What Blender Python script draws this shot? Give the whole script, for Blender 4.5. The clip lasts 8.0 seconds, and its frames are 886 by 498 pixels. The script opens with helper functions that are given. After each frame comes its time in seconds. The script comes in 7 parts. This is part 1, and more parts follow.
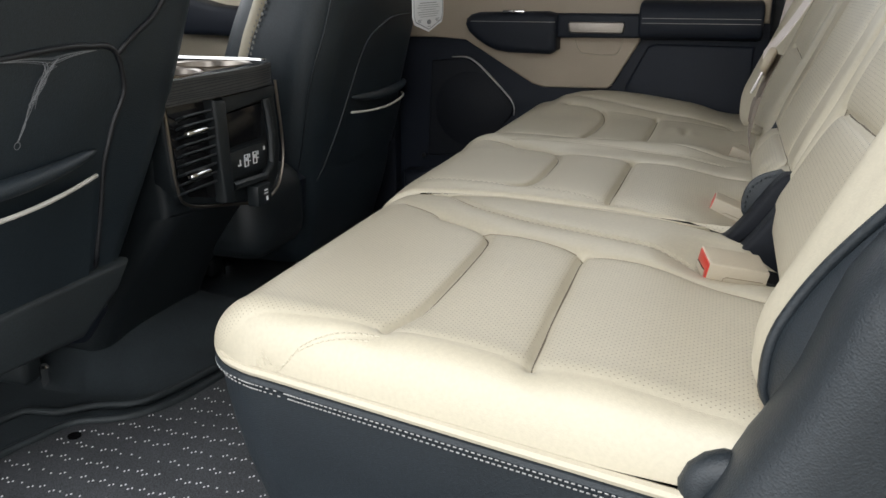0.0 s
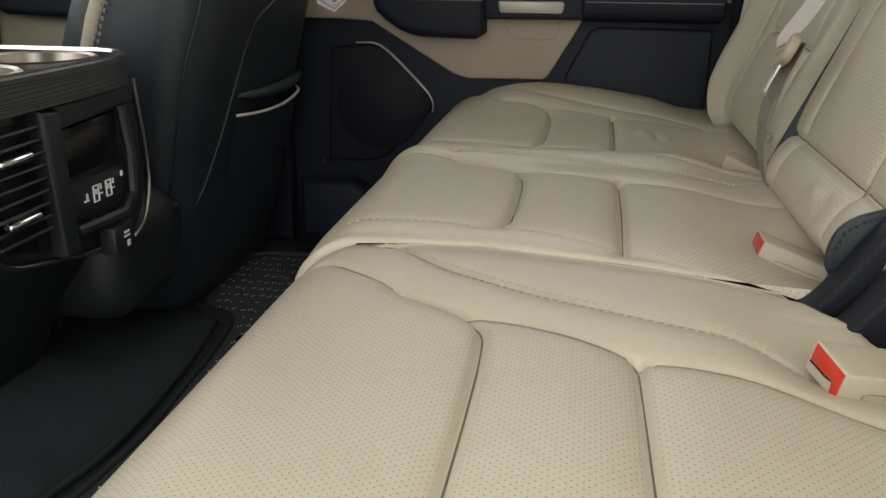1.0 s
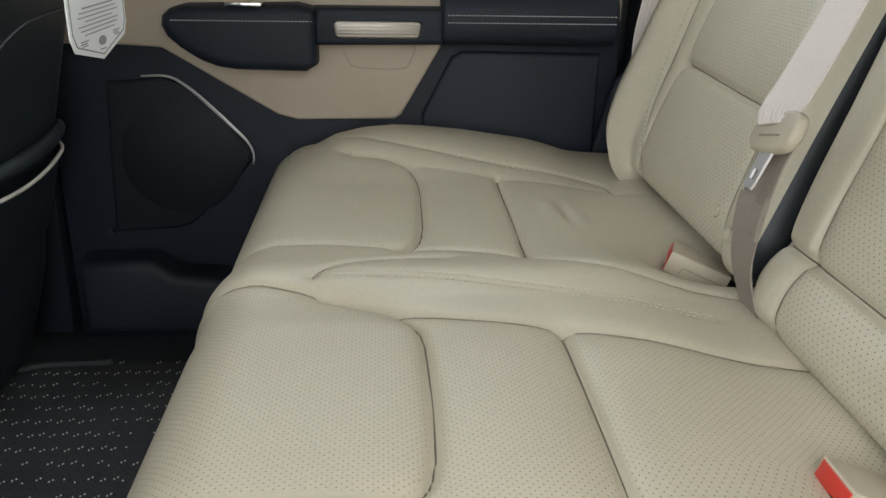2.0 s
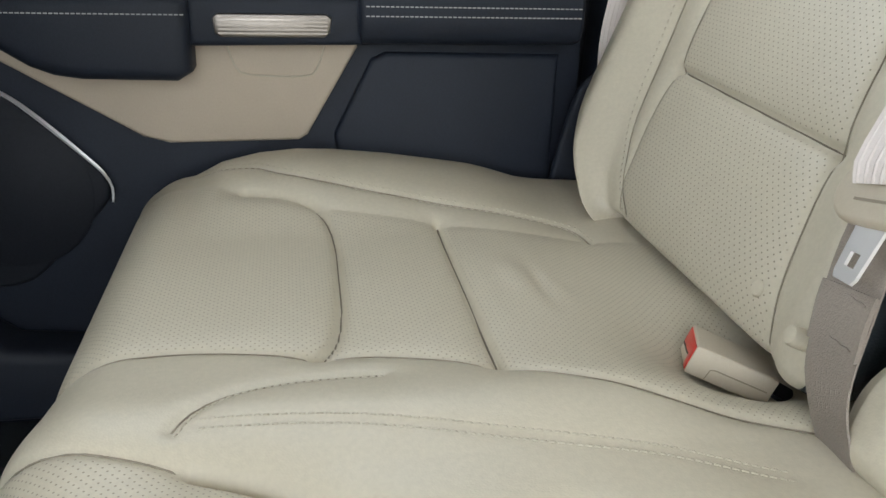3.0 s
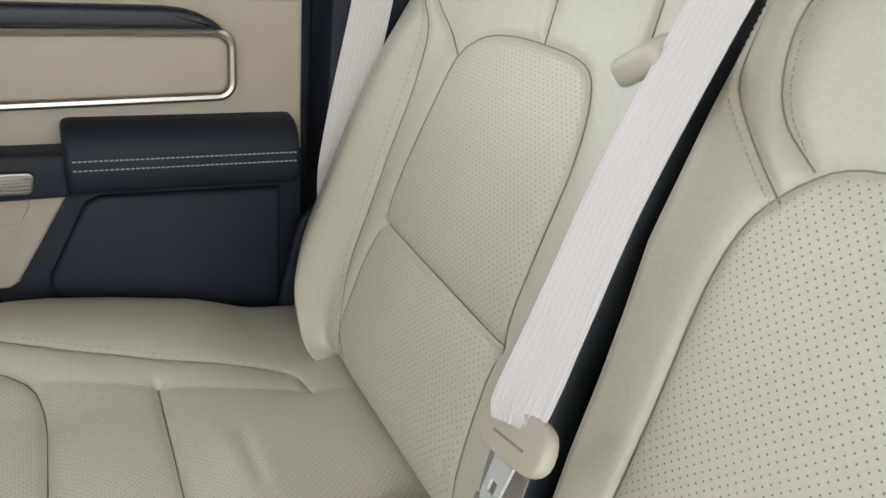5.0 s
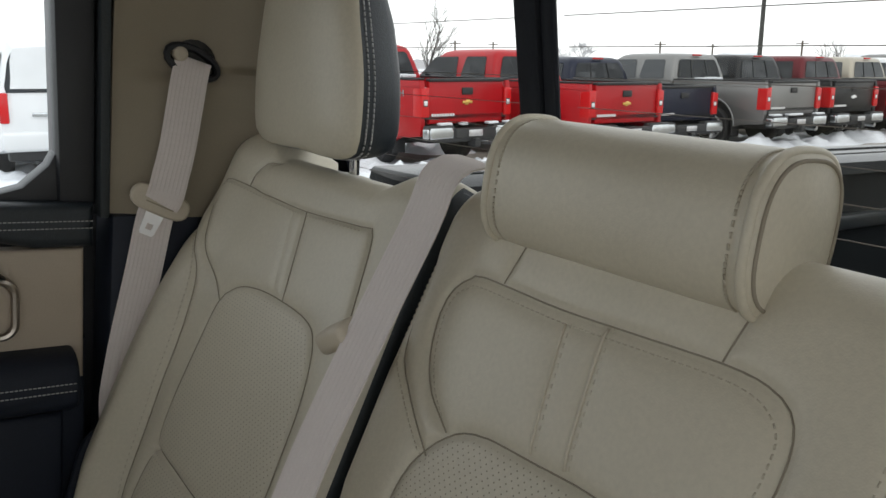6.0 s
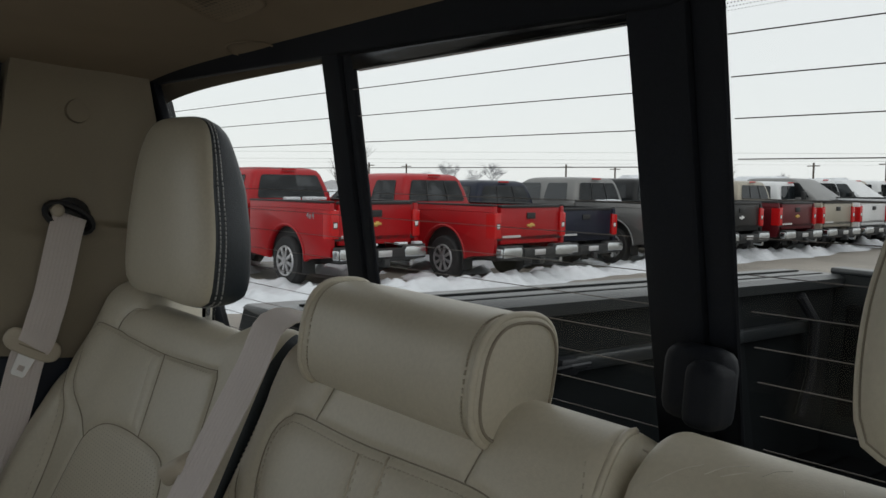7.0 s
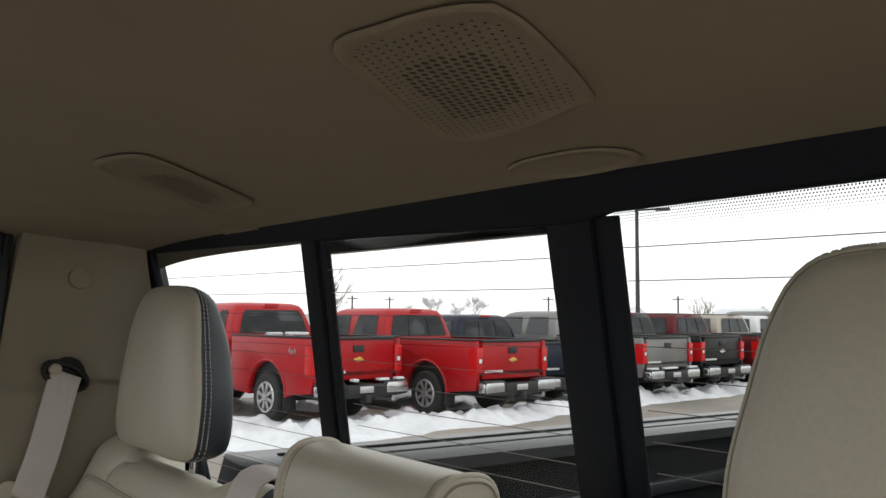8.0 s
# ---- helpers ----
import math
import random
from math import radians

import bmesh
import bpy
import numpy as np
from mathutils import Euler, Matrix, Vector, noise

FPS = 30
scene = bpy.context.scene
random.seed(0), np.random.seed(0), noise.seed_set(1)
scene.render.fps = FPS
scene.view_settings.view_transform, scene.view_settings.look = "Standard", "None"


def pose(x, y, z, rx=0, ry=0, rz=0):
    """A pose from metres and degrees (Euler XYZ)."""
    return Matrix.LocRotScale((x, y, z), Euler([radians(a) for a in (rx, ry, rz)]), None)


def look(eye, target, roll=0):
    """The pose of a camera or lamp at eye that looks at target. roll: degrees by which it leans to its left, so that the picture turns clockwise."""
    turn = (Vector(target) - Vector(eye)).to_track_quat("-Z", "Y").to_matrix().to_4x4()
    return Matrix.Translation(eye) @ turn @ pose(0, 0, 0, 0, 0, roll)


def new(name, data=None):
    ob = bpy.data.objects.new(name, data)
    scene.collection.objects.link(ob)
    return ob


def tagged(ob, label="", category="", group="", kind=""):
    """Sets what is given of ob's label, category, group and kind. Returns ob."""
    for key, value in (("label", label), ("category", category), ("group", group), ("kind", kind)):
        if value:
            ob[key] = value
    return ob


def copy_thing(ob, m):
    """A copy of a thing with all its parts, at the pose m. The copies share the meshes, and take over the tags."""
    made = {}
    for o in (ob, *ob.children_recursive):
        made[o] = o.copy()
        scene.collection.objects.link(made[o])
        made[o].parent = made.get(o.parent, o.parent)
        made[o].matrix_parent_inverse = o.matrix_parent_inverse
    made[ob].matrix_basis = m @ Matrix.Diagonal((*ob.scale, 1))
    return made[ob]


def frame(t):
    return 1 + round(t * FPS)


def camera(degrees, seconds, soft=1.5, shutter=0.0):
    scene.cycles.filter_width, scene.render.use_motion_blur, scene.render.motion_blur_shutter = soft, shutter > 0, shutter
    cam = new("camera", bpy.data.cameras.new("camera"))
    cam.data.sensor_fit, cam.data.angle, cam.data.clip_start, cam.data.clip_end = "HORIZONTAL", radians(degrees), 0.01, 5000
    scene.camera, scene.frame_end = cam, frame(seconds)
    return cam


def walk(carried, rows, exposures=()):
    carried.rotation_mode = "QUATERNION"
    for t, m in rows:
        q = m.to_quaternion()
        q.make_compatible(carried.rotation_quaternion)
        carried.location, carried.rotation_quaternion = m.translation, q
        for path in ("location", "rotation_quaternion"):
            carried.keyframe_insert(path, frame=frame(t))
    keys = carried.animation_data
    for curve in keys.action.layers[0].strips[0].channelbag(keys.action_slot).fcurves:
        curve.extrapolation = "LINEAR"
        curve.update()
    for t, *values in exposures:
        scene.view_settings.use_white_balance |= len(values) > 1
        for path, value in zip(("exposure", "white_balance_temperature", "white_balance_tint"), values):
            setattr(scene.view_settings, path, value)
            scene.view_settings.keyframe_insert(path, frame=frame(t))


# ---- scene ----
cam = camera(55.2, 8.0)
PATH = [
    (0, (-1.15, 0.246, 0.656), (0.663, 0.839, 0.053), -0.1),
    (0.5, (-1.01, 0.357, 0.641), (0.825, 0.869, 0.031), 0.1),
    (1, (-0.842, 0.413, 0.638), (1.025, 0.722, -0.006), 0.5),
    (1.5, (-0.655, 0.45, 0.664), (1.22, 0.535, -0.026), 0.7),
    (2, (-0.454, 0.511, 0.699), (1.408, 0.375, -0.019), 1.1),
    (2.2, (-0.378, 0.511, 0.704), (1.473, 0.313, -0.028), 1.3),
    (3.3, (-0.121, 0.493, 0.668), (1.693, 0.11, -0.082), 2.0),
    (3.5, (-0.102, 0.484, 0.663), (1.703, 0.063, -0.088), 2.0),
    (4, (-0.101, 0.456, 0.681), (1.672, -0.098, -0.059), 2.5),
    (4.2, (-0.113, 0.448, 0.7), (1.647, -0.153, -0.036), 2.5),
    (5.3, (-0.206, 0.433, 0.907), (1.428, -0.494, 0.22), 5.1),
    (5.5, (-0.237, 0.427, 0.938), (1.375, -0.582, 0.32), 5.1),
    (6, (-0.331, 0.422, 0.992), (1.253, -0.738, 0.608), 4.9),
    (6.5, (-0.421, 0.425, 1.028), (1.115, -0.84, 0.825), 4.8),
    (7, (-0.496, 0.435, 1.047), (1.006, -0.882, 0.955), 4.8),
    (7.5, (-0.562, 0.477, 1.068), (0.926, -0.858, 1.112), 4.8),
    (8, (-0.606, 0.502, 1.087), (0.879, -0.818, 1.309), 4.6),
]
# the pickup stands a little out of level on the lot: cab frame to world
LEAN = Vector((0.027, 0.074, 1.0)).normalized().rotation_difference(Vector((0, 0, 1))).to_matrix().to_4x4()
walk(cam, [(t, LEAN @ look(eye, target, roll)) for t, eye, target, roll in PATH],
     exposures=((0.0, 1.92, 6650, 9), (0.6, 1.88, 7150, 9), (1.0, 1.85, 7100, 9), (1.5, 2.08, 6900, 7), (2.2, 2.55, 6550, 6), (3.3, 2.88, 6350, 7), (4.2, 2.88, 6350, 7), (5.3, 2.6, 6350, 7), (5.6, 2.1, 6450, 7), (6.0, 1.12, 6600, 8), (6.5, 0.30, 6600, 8), (7.2, 0.36, 6600, 7), (7.5, 0.50, 6650, 8), (8.0, 0.95, 6750, 9)))

world = bpy.data.worlds.new("overcast_sky")
scene.world = world
world.use_nodes = True
wn, wl = world.node_tree.nodes, world.node_tree.links
sky = wn.new("ShaderNodeTexSky")
sky.sky_type, sky.sun_disc = "NISHITA", False
sky.sun_elevation, sky.sun_rotation = radians(38), radians(250)
veil = wn.new("ShaderNodeMixRGB")      # cloud cover over the clear sky
veil.inputs[0].default_value = 0.9
veil.inputs[2].default_value = (8.6, 8.9, 9.3, 1)
wl.new(sky.outputs[0], veil.inputs[1])
wl.new(veil.outputs[0], wn["Background"].inputs[0])
wn["Background"].inputs[1].default_value = 0.1

sun_data = bpy.data.lights.new("sun", "SUN")
sun_data.energy, sun_data.angle, sun_data.color = 0.16, radians(25), (1.0, 0.97, 0.93)
sun = new("sun", sun_data)
sun.matrix_world = look((-8, 3, 9), (0, 0, 0))



# ---- materials ----
def material(name, colour, rough=0.5, metal=0.0, grain=0.0, grain_size=400.0, stain=0.0, stain_size=9.0, bump=0.0, bump_size=900.0, coat=0.0, sheen=0.0, spec=0.5):
    """A principled material with variation at two scales and a fine relief."""
    m = bpy.data.materials.new(name)
    m.use_nodes = True
    n, l = m.node_tree.nodes, m.node_tree.links
    b = n["Principled BSDF"]
    b.inputs["Base Color"].default_value = (*colour, 1)
    b.inputs["Roughness"].default_value = rough
    b.inputs["Metallic"].default_value = metal
    b.inputs["Coat Weight"].default_value = coat
    b.inputs["Sheen Weight"].default_value = sheen
    b.inputs["Specular IOR Level"].default_value = spec
    co = n.new("ShaderNodeTexCoord")
    last = None
    for amount, size in ((grain, grain_size), (stain, stain_size)):
        if not amount:
            continue
        t = n.new("ShaderNodeTexNoise")
        t.inputs["Scale"].default_value, t.inputs["Detail"].default_value = size, 4
        l.new(co.outputs["Object"], t.inputs["Vector"])
        r = n.new("ShaderNodeMapRange")
        r.inputs[1].default_value, r.inputs[2].default_value = 0.3, 0.7
        r.inputs[3].default_value, r.inputs[4].default_value = 1 - amount, 1 + amount * 0.6
        l.new(t.outputs[0], r.inputs[0])
        mix = n.new("ShaderNodeMixRGB")
        mix.blend_type, mix.inputs[0].default_value = "MULTIPLY", 1
        mix.inputs[1].default_value = (*colour, 1)
        if last:
            l.new(last.outputs[0], mix.inputs[1])
        l.new(r.outputs[0], mix.inputs[2])
        last = mix
    if last:
        l.new(last.outputs[0], b.inputs["Base Color"])
    if bump:
        t = n.new("ShaderNodeTexVoronoi")
        t.inputs["Scale"].default_value = bump_size
        l.new(co.outputs["Object"], t.inputs["Vector"])
        k = n.new("ShaderNodeBump")
        k.inputs["Strength"].default_value, k.inputs["Distance"].default_value = bump, 0.0006
        l.new(t.outputs[0], k.inputs["Height"])
        l.new(k.outputs[0], b.inputs["Normal"])
    return m


def perforate(m, spacing=0.0072, radius=0.00060, tall=0.0078, stretch=0.9, tone=0.19):
    """Adds a staggered lattice of punched holes, in metres of the UV map."""
    n, l = m.node_tree.nodes, m.node_tree.links
    b = n["Principled BSDF"]
    uv = n.new("ShaderNodeUVMap")
    sep = n.new("ShaderNodeSeparateXYZ")
    l.new(uv.outputs[0], sep.inputs[0])

    def calc(op, a, c):
        k = n.new("ShaderNodeMath")
        k.operation = op
        for i, v in enumerate((a, c)):
            if isinstance(v, (int, float)):
                k.inputs[i].default_value = v
            elif v is not None:
                l.new(v, k.inputs[i])
        return k.outputs[0]

    found = []
    for shift in (0.0, 0.5):
        sq = []
        for out, size in ((sep.outputs[0], spacing), (sep.outputs[1], tall)):
            f = calc("FRACT", calc("ADD", calc("DIVIDE", out, size), shift), None)
            d = calc("MULTIPLY", calc("SUBTRACT", f, 0.5), size * stretch if size == spacing else size)
            sq.append(calc("MULTIPLY", d, d))
        found.append(calc("SQRT", calc("ADD", sq[0], sq[1]), None))
    near = calc("MINIMUM", found[0], found[1])
    r = n.new("ShaderNodeMapRange")
    r.inputs[1].default_value, r.inputs[2].default_value = radius * 0.7, radius * 1.3
    l.new(near, r.inputs[0])
    at = n.new("ShaderNodeAttribute")      # no holes along the seams
    at.attribute_name = "inset"
    gate = n.new("ShaderNodeMapRange")
    gate.inputs[1].default_value, gate.inputs[2].default_value = 0.004, 0.006
    gate.inputs[3].default_value, gate.inputs[4].default_value = 1, 0
    l.new(at.outputs["Fac"], gate.inputs[0])
    whole = calc("MAXIMUM", r.outputs[0], gate.outputs[0])
    mix = n.new("ShaderNodeMixRGB")
    mix.inputs[1].default_value = (tone, tone * 0.88, tone * 0.68, 1)
    l.new(whole, mix.inputs[0])
    old = b.inputs["Base Color"].links
    if old:
        l.new(old[0].from_socket, mix.inputs[2])
    else:
        mix.inputs[2].default_value = b.inputs["Base Color"].default_value
    l.new(mix.outputs[0], b.inputs["Base Color"])
    k = n.new("ShaderNodeBump")
    k.inputs["Strength"].default_value, k.inputs["Distance"].default_value = 0.35, 0.0008
    l.new(whole, k.inputs["Height"])
    if b.inputs["Normal"].links:
        l.new(b.inputs["Normal"].links[0].from_socket, k.inputs["Normal"])
    l.new(k.outputs[0], b.inputs["Normal"])
    return m


BEIGE = (0.52, 0.472, 0.368)
leather = material("beige_leather", BEIGE, 0.42, grain=0.05, grain_size=260, stain=0.05, stain_size=7, bump=0.14, bump_size=700)
punched = perforate(material("perforated_beige_leather", BEIGE, 0.45, grain=0.05, grain_size=260, stain=0.05, stain_size=7, bump=0.10, bump_size=700))
punched_seat = perforate(material("perforated_cushion_leather", BEIGE, 0.45, grain=0.05, grain_size=260, stain=0.05, stain_size=7, bump=0.10, bump_size=700), 0.0060, 0.00052, 0.0060, 0.9, 0.26)
beige_plastic = material("beige_plastic", (0.49, 0.43, 0.335), 0.5, grain=0.03, stain=0.05, bump=0.2, bump_size=1500)
beige_trim = material("beige_door_trim", (0.43, 0.36, 0.28), 0.5, grain=0.03, stain=0.05, bump=0.3, bump_size=1300)
thread = material("beige_thread", (0.50, 0.455, 0.36), 0.8)
# dark colours that stand for the shade in seam grooves and deep creases
groove_shade = material("groove_shade", (0.26, 0.225, 0.172), 0.9)
crease_shade = material("crease_shade", (0.145, 0.122, 0.092), 0.9)
pale_crack = material("worn_crease", (0.58, 0.54, 0.46), 0.7)
# beige thread darkened to carry the small shadows of the stitches
shaded_thread = material("shaded_beige_thread", (0.44, 0.395, 0.31), 0.85)
low_webbing = material("lower_belt_webbing", (0.25, 0.212, 0.18), 0.75, grain=0.1, grain_size=600, stain=0.05, bump=0.5, bump_size=900)
pale_thread = material("pale_thread", (0.36, 0.36, 0.355), 0.8)
black_vinyl = material("black_vinyl", (0.016, 0.022, 0.028), 0.45, grain=0.2, grain_size=300, stain=0.15, bump=0.4, bump_size=650)
black_plastic = material("black_plastic", (0.012, 0.013, 0.016), 0.45, grain=0.15, stain=0.15, bump=0.3, bump_size=1500)
slate_plastic = material("slate_plastic", (0.012, 0.016, 0.026), 0.55, grain=0.15, stain=0.12, bump=0.35, bump_size=1200, spec=0.3)
frame_black = material("window_frame_black", (0.011, 0.013, 0.018), 0.6, grain=0.15, stain=0.15, bump=0.3, bump_size=1500, spec=0.22)
gloss_black = material("gloss_black", (0.008, 0.008, 0.009), 0.15)
rubber = material("rubber", (0.020, 0.026, 0.029), 0.6, grain=0.25, stain=0.2, bump=0.2, bump_size=500)
carpet = material("black_carpet", (0.038, 0.050, 0.058), 0.95, grain=0.5, grain_size=900, stain=0.2, bump=1.0, bump_size=900)
seat_vinyl = material("seat_back_vinyl", (0.019, 0.027, 0.034), 0.42, grain=0.2, grain_size=300, stain=0.2, bump=0.4, bump_size=650)
console_plastic = material("console_plastic", (0.014, 0.018, 0.021), 0.4, grain=0.15, stain=0.15, bump=0.3, bump_size=1500)
# lighter copy of the door trim; its colour holds the front windows' light
lit_trim = material("lit_beige_trim", (0.56, 0.49, 0.37), 0.5, grain=0.03, stain=0.05, bump=0.3, bump_size=1300)
mat_carpet = material("dark_mat_carpet", (0.070, 0.075, 0.083), 0.95, grain=0.8, grain_size=700, stain=0.2, bump=1.0, bump_size=700)
mat_fleck = material("mat_fleck", (0.74, 0.75, 0.76), 0.9)
chrome = material("chrome", (0.80, 0.80, 0.80), 0.12, metal=1.0)
handle_metal = material("handle_metal", (0.26, 0.235, 0.21), 0.36, metal=1.0, grain=0.06, grain_size=200)
satin = material("satin_metal", (0.36, 0.32, 0.28), 0.32, metal=1.0, grain=0.06, grain_size=200)
bright_metal = material("belt_tongue_metal", (0.92, 0.92, 0.93), 0.30, metal=0.7)
webbing = material("belt_webbing", (0.66, 0.595, 0.56), 0.7, grain=0.03, grain_size=600, stain=0.03, bump=0.15, bump_size=1600)
red_plastic = material("red_plastic", (0.55, 0.035, 0.022), 0.35)
headlining = material("headlining_cloth", (0.30, 0.235, 0.165), 0.95, grain=0.06, grain_size=900, stain=0.06, bump=0.4, bump_size=1600)
pillar_trim = material("pillar_trim", (0.265, 0.222, 0.158), 0.6, grain=0.03, stain=0.05, bump=0.25, bump_size=1200)
satin_dark = material("dull_steel", (0.10, 0.10, 0.10), 0.4, metal=0.8)
lamp_lens = material("lamp_lens", (0.85, 0.83, 0.75), 0.2)
white_card = material("white_card", (0.75, 0.76, 0.78), 0.5, stain=0.03)
grey_ink = material("grey_ink", (0.25, 0.26, 0.28), 0.6)


def glass(name, tint=(1, 1, 1), gloss=0.06):
    """A thin pane: clear, with a weak mirror gloss."""
    m = bpy.data.materials.new(name)
    m.use_nodes = True
    n, l = m.node_tree.nodes, m.node_tree.links
    out = n["Material Output"]
    clear, shine, mix = n.new("ShaderNodeBsdfTransparent"), n.new("ShaderNodeBsdfGlossy"), n.new("ShaderNodeMixShader")
    clear.inputs[0].default_value = (*tint, 1)
    shine.inputs["Roughness"].default_value = 0.02
    mix.inputs[0].default_value = gloss
    l.new(clear.outputs[0], mix.inputs[1])
    l.new(shine.outputs[0], mix.inputs[2])
    l.new(mix.outputs[0], out.inputs[0])
    return m


pane_glass = glass("window_glass", (0.96, 0.97, 0.97), 0.014)
tinted_glass = glass("tinted_glass", (0.90, 0.90, 0.89), 0.014)
tinted = glass("tinted_glass", (0.30, 0.33, 0.33), 0.06)


# ---- meshes ----
def mesh(name, verts, faces, smooth=True, uvs=None):
    me = bpy.data.meshes.new(name)
    me.from_pydata([tuple(v) for v in verts], [], [tuple(f) for f in faces])
    if smooth:
        me.polygons.foreach_set("use_smooth", [True] * len(me.polygons))
    if uvs is not None:
        layer = me.uv_layers.new(name="UVMap")
        idx = np.empty(len(me.loops), dtype=np.int32)
        me.loops.foreach_get("vertex_index", idx)
        layer.data.foreach_set("uv", np.asarray(uvs, dtype=np.float32)[idx].ravel())
    me.update()
    return me


class Shape:
    """Collects vertices and faces of one mesh."""

    def __init__(self):
        self.v, self.f = [], []

    def add(self, verts, faces):
        k = len(self.v)
        self.v += [tuple(v) for v in verts]
        self.f += [tuple(i + k for i in f) for f in faces]
        return self

    def bm(self, b):
        b.verts.index_update()
        self.add([v.co[:] for v in b.verts], [[v.index for v in f.verts] for f in b.faces])
        b.free()
        return self

    def box(self, centre, size, r=0.0, seg=2, turn=None):
        b = bmesh.new()
        bmesh.ops.create_cube(b, size=1)
        bmesh.ops.scale(b, vec=size, verts=b.verts)
        if r:
            bmesh.ops.bevel(b, geom=b.edges[:], offset=min(r, min(size) * 0.49), segments=seg, profile=0.5, affect="EDGES")
        m = Matrix.Translation(centre) @ (turn.to_4x4() if turn else Matrix())
        b.transform(m)
        return self.bm(b)

    def prism(self, poly, lo, hi, axis="x", r=0.0, seg=2):
        """A closed outline in the two other axes, pushed from lo to hi along one axis, with rounded rims."""
        order = {"x": lambda p, d: (d, p[0], p[1]), "y": lambda p, d: (p[0], d, p[1]), "z": lambda p, d: (p[0], p[1], d)}[axis]
        b = bmesh.new()
        low, top = [b.verts.new(order(p, lo)) for p in poly], [b.verts.new(order(p, hi)) for p in poly]
        n = len(poly)
        ends = [b.faces.new(low), b.faces.new(top)]
        for i in range(n):
            b.faces.new((low[i], low[(i + 1) % n], top[(i + 1) % n], top[i]))
        bmesh.ops.recalc_face_normals(b, faces=b.faces)
        if r:
            bmesh.ops.bevel(b, geom=list({e for f in ends for e in f.edges}), offset=r, segments=seg, profile=0.5, affect="EDGES")
        return self.bm(b)

    def tube(self, path, r, n=8, flat=1.0, closed=False):
        """A round rod along a path."""
        pts = [Vector(p) for p in path]
        rings = []
        side = None
        for i, p in enumerate(pts):
            a, c = pts[i - 1 if closed else max(i - 1, 0)], pts[(i + 1) % len(pts) if closed else min(i + 1, len(pts) - 1)]
            t = (c - a).normalized()
            side = (side - t * side.dot(t)).normalized() if side else t.orthogonal().normalized()
            up = t.cross(side)
            rr = r[i] if isinstance(r, (list, tuple)) else r
            rings.append([p + (side * math.cos(k) + up * math.sin(k) * flat) * rr for k in (2 * math.pi * j / n for j in range(n))])
        v = [q for ring in rings for q in ring]
        m = len(pts)
        f = [(i * n + j, i * n + (j + 1) % n, ((i + 1) % m) * n + (j + 1) % n, ((i + 1) % m) * n + j) for i in range(m if closed else m - 1) for j in range(n)]
        if not closed:
            f += [tuple(range(n))[::-1], tuple(range((m - 1) * n, m * n))]
        return self.add(v, f)

    def strap(self, path, across, width, thick):
        """A flat strap along a path; across: its width's direction at each point, or one for all."""
        pts = [Vector(p) for p in path]
        v = []
        for i, p in enumerate(pts):
            t = (pts[min(i + 1, len(pts) - 1)] - pts[max(i - 1, 0)]).normalized()
            w = Vector(across[i] if isinstance(across[0], (tuple, list, Vector)) else across)
            w = (w - t * w.dot(t)).normalized()
            nrm = t.cross(w)
            v += [p + w * (width / 2) * a + nrm * (thick / 2) * c for a, c in ((-1, -1), (1, -1), (1, 1), (-1, 1))]
        f = [(i * 4 + j, i * 4 + (j + 1) % 4, (i + 1) * 4 + (j + 1) % 4, (i + 1) * 4 + j) for i in range(len(pts) - 1) for j in range(4)]
        f += [(3, 2, 1, 0), tuple(range(len(v) - 4, len(v)))]
        return self.add(v, f)

    def placed(self, c, m):
        """Turns the shape by m and sets it at c."""
        self.v = [tuple(c + m @ Vector(q)) for q in self.v]
        return self

    def lathe(self, profile, centre, axis="y", n=24):
        """Rings of (radius, offset along the axis)."""
        c = Vector(centre)
        v = []
        for rad, off in profile:
            for j in range(n):
                a = 2 * math.pi * j / n
                p, q = rad * math.cos(a), rad * math.sin(a)
                v.append(c + Vector({"x": (off, p, q), "y": (p, off, q), "z": (p, q, off)}[axis]))
        f = [(i * n + j, i * n + (j + 1) % n, (i + 1) * n + (j + 1) % n, (i + 1) * n + j) for i in range(len(profile) - 1) for j in range(n)]
        f += [tuple(range(n))[::-1], tuple(range((len(profile) - 1) * n, len(profile) * n))]
        return self.add(v, f)

    def mesh(self, name, smooth=True):
        return mesh(name, self.v, self.f, smooth)


def smooth_path(points, step=0.01, closed=False):
    """A Catmull-Rom curve through points, resampled."""
    p = [np.array(q, float) for q in points]
    ext = [p[-1]] + p + [p[0], p[1]] if closed else [2 * p[0] - p[1]] + p + [2 * p[-1] - p[-2]]
    out = []
    for i in range(1, len(ext) - 2):
        a, b, c, d = ext[i - 1:i + 3]
        n = max(2, int(np.linalg.norm(c - b) / step))
        for k in range(n):
            t = k / n
            out.append(0.5 * (2 * b + (c - a) * t + (2 * a - 5 * b + 4 * c - d) * t * t + (3 * b - a - 3 * c + d) * t ** 3))
    if not closed:
        out.append(p[-1])
    return np.array(out)




def sharp(ob, angle=35):
    """Keeps hard edges hard under smooth shading."""
    ob.data.set_sharp_from_angle(angle=radians(angle))
    return ob


def thing(name, base, label, category, group="", frame_of=None):
    """An Empty at the base of a thing that parents its parts; parts are given in the frame's own metres."""
    ob = new(name)
    ob.empty_display_size = 0.05
    ob.matrix_world = (LEAN if frame_of is None else frame_of) @ Matrix.Translation(base)
    ob["base"] = base
    return tagged(ob, label, category, group)


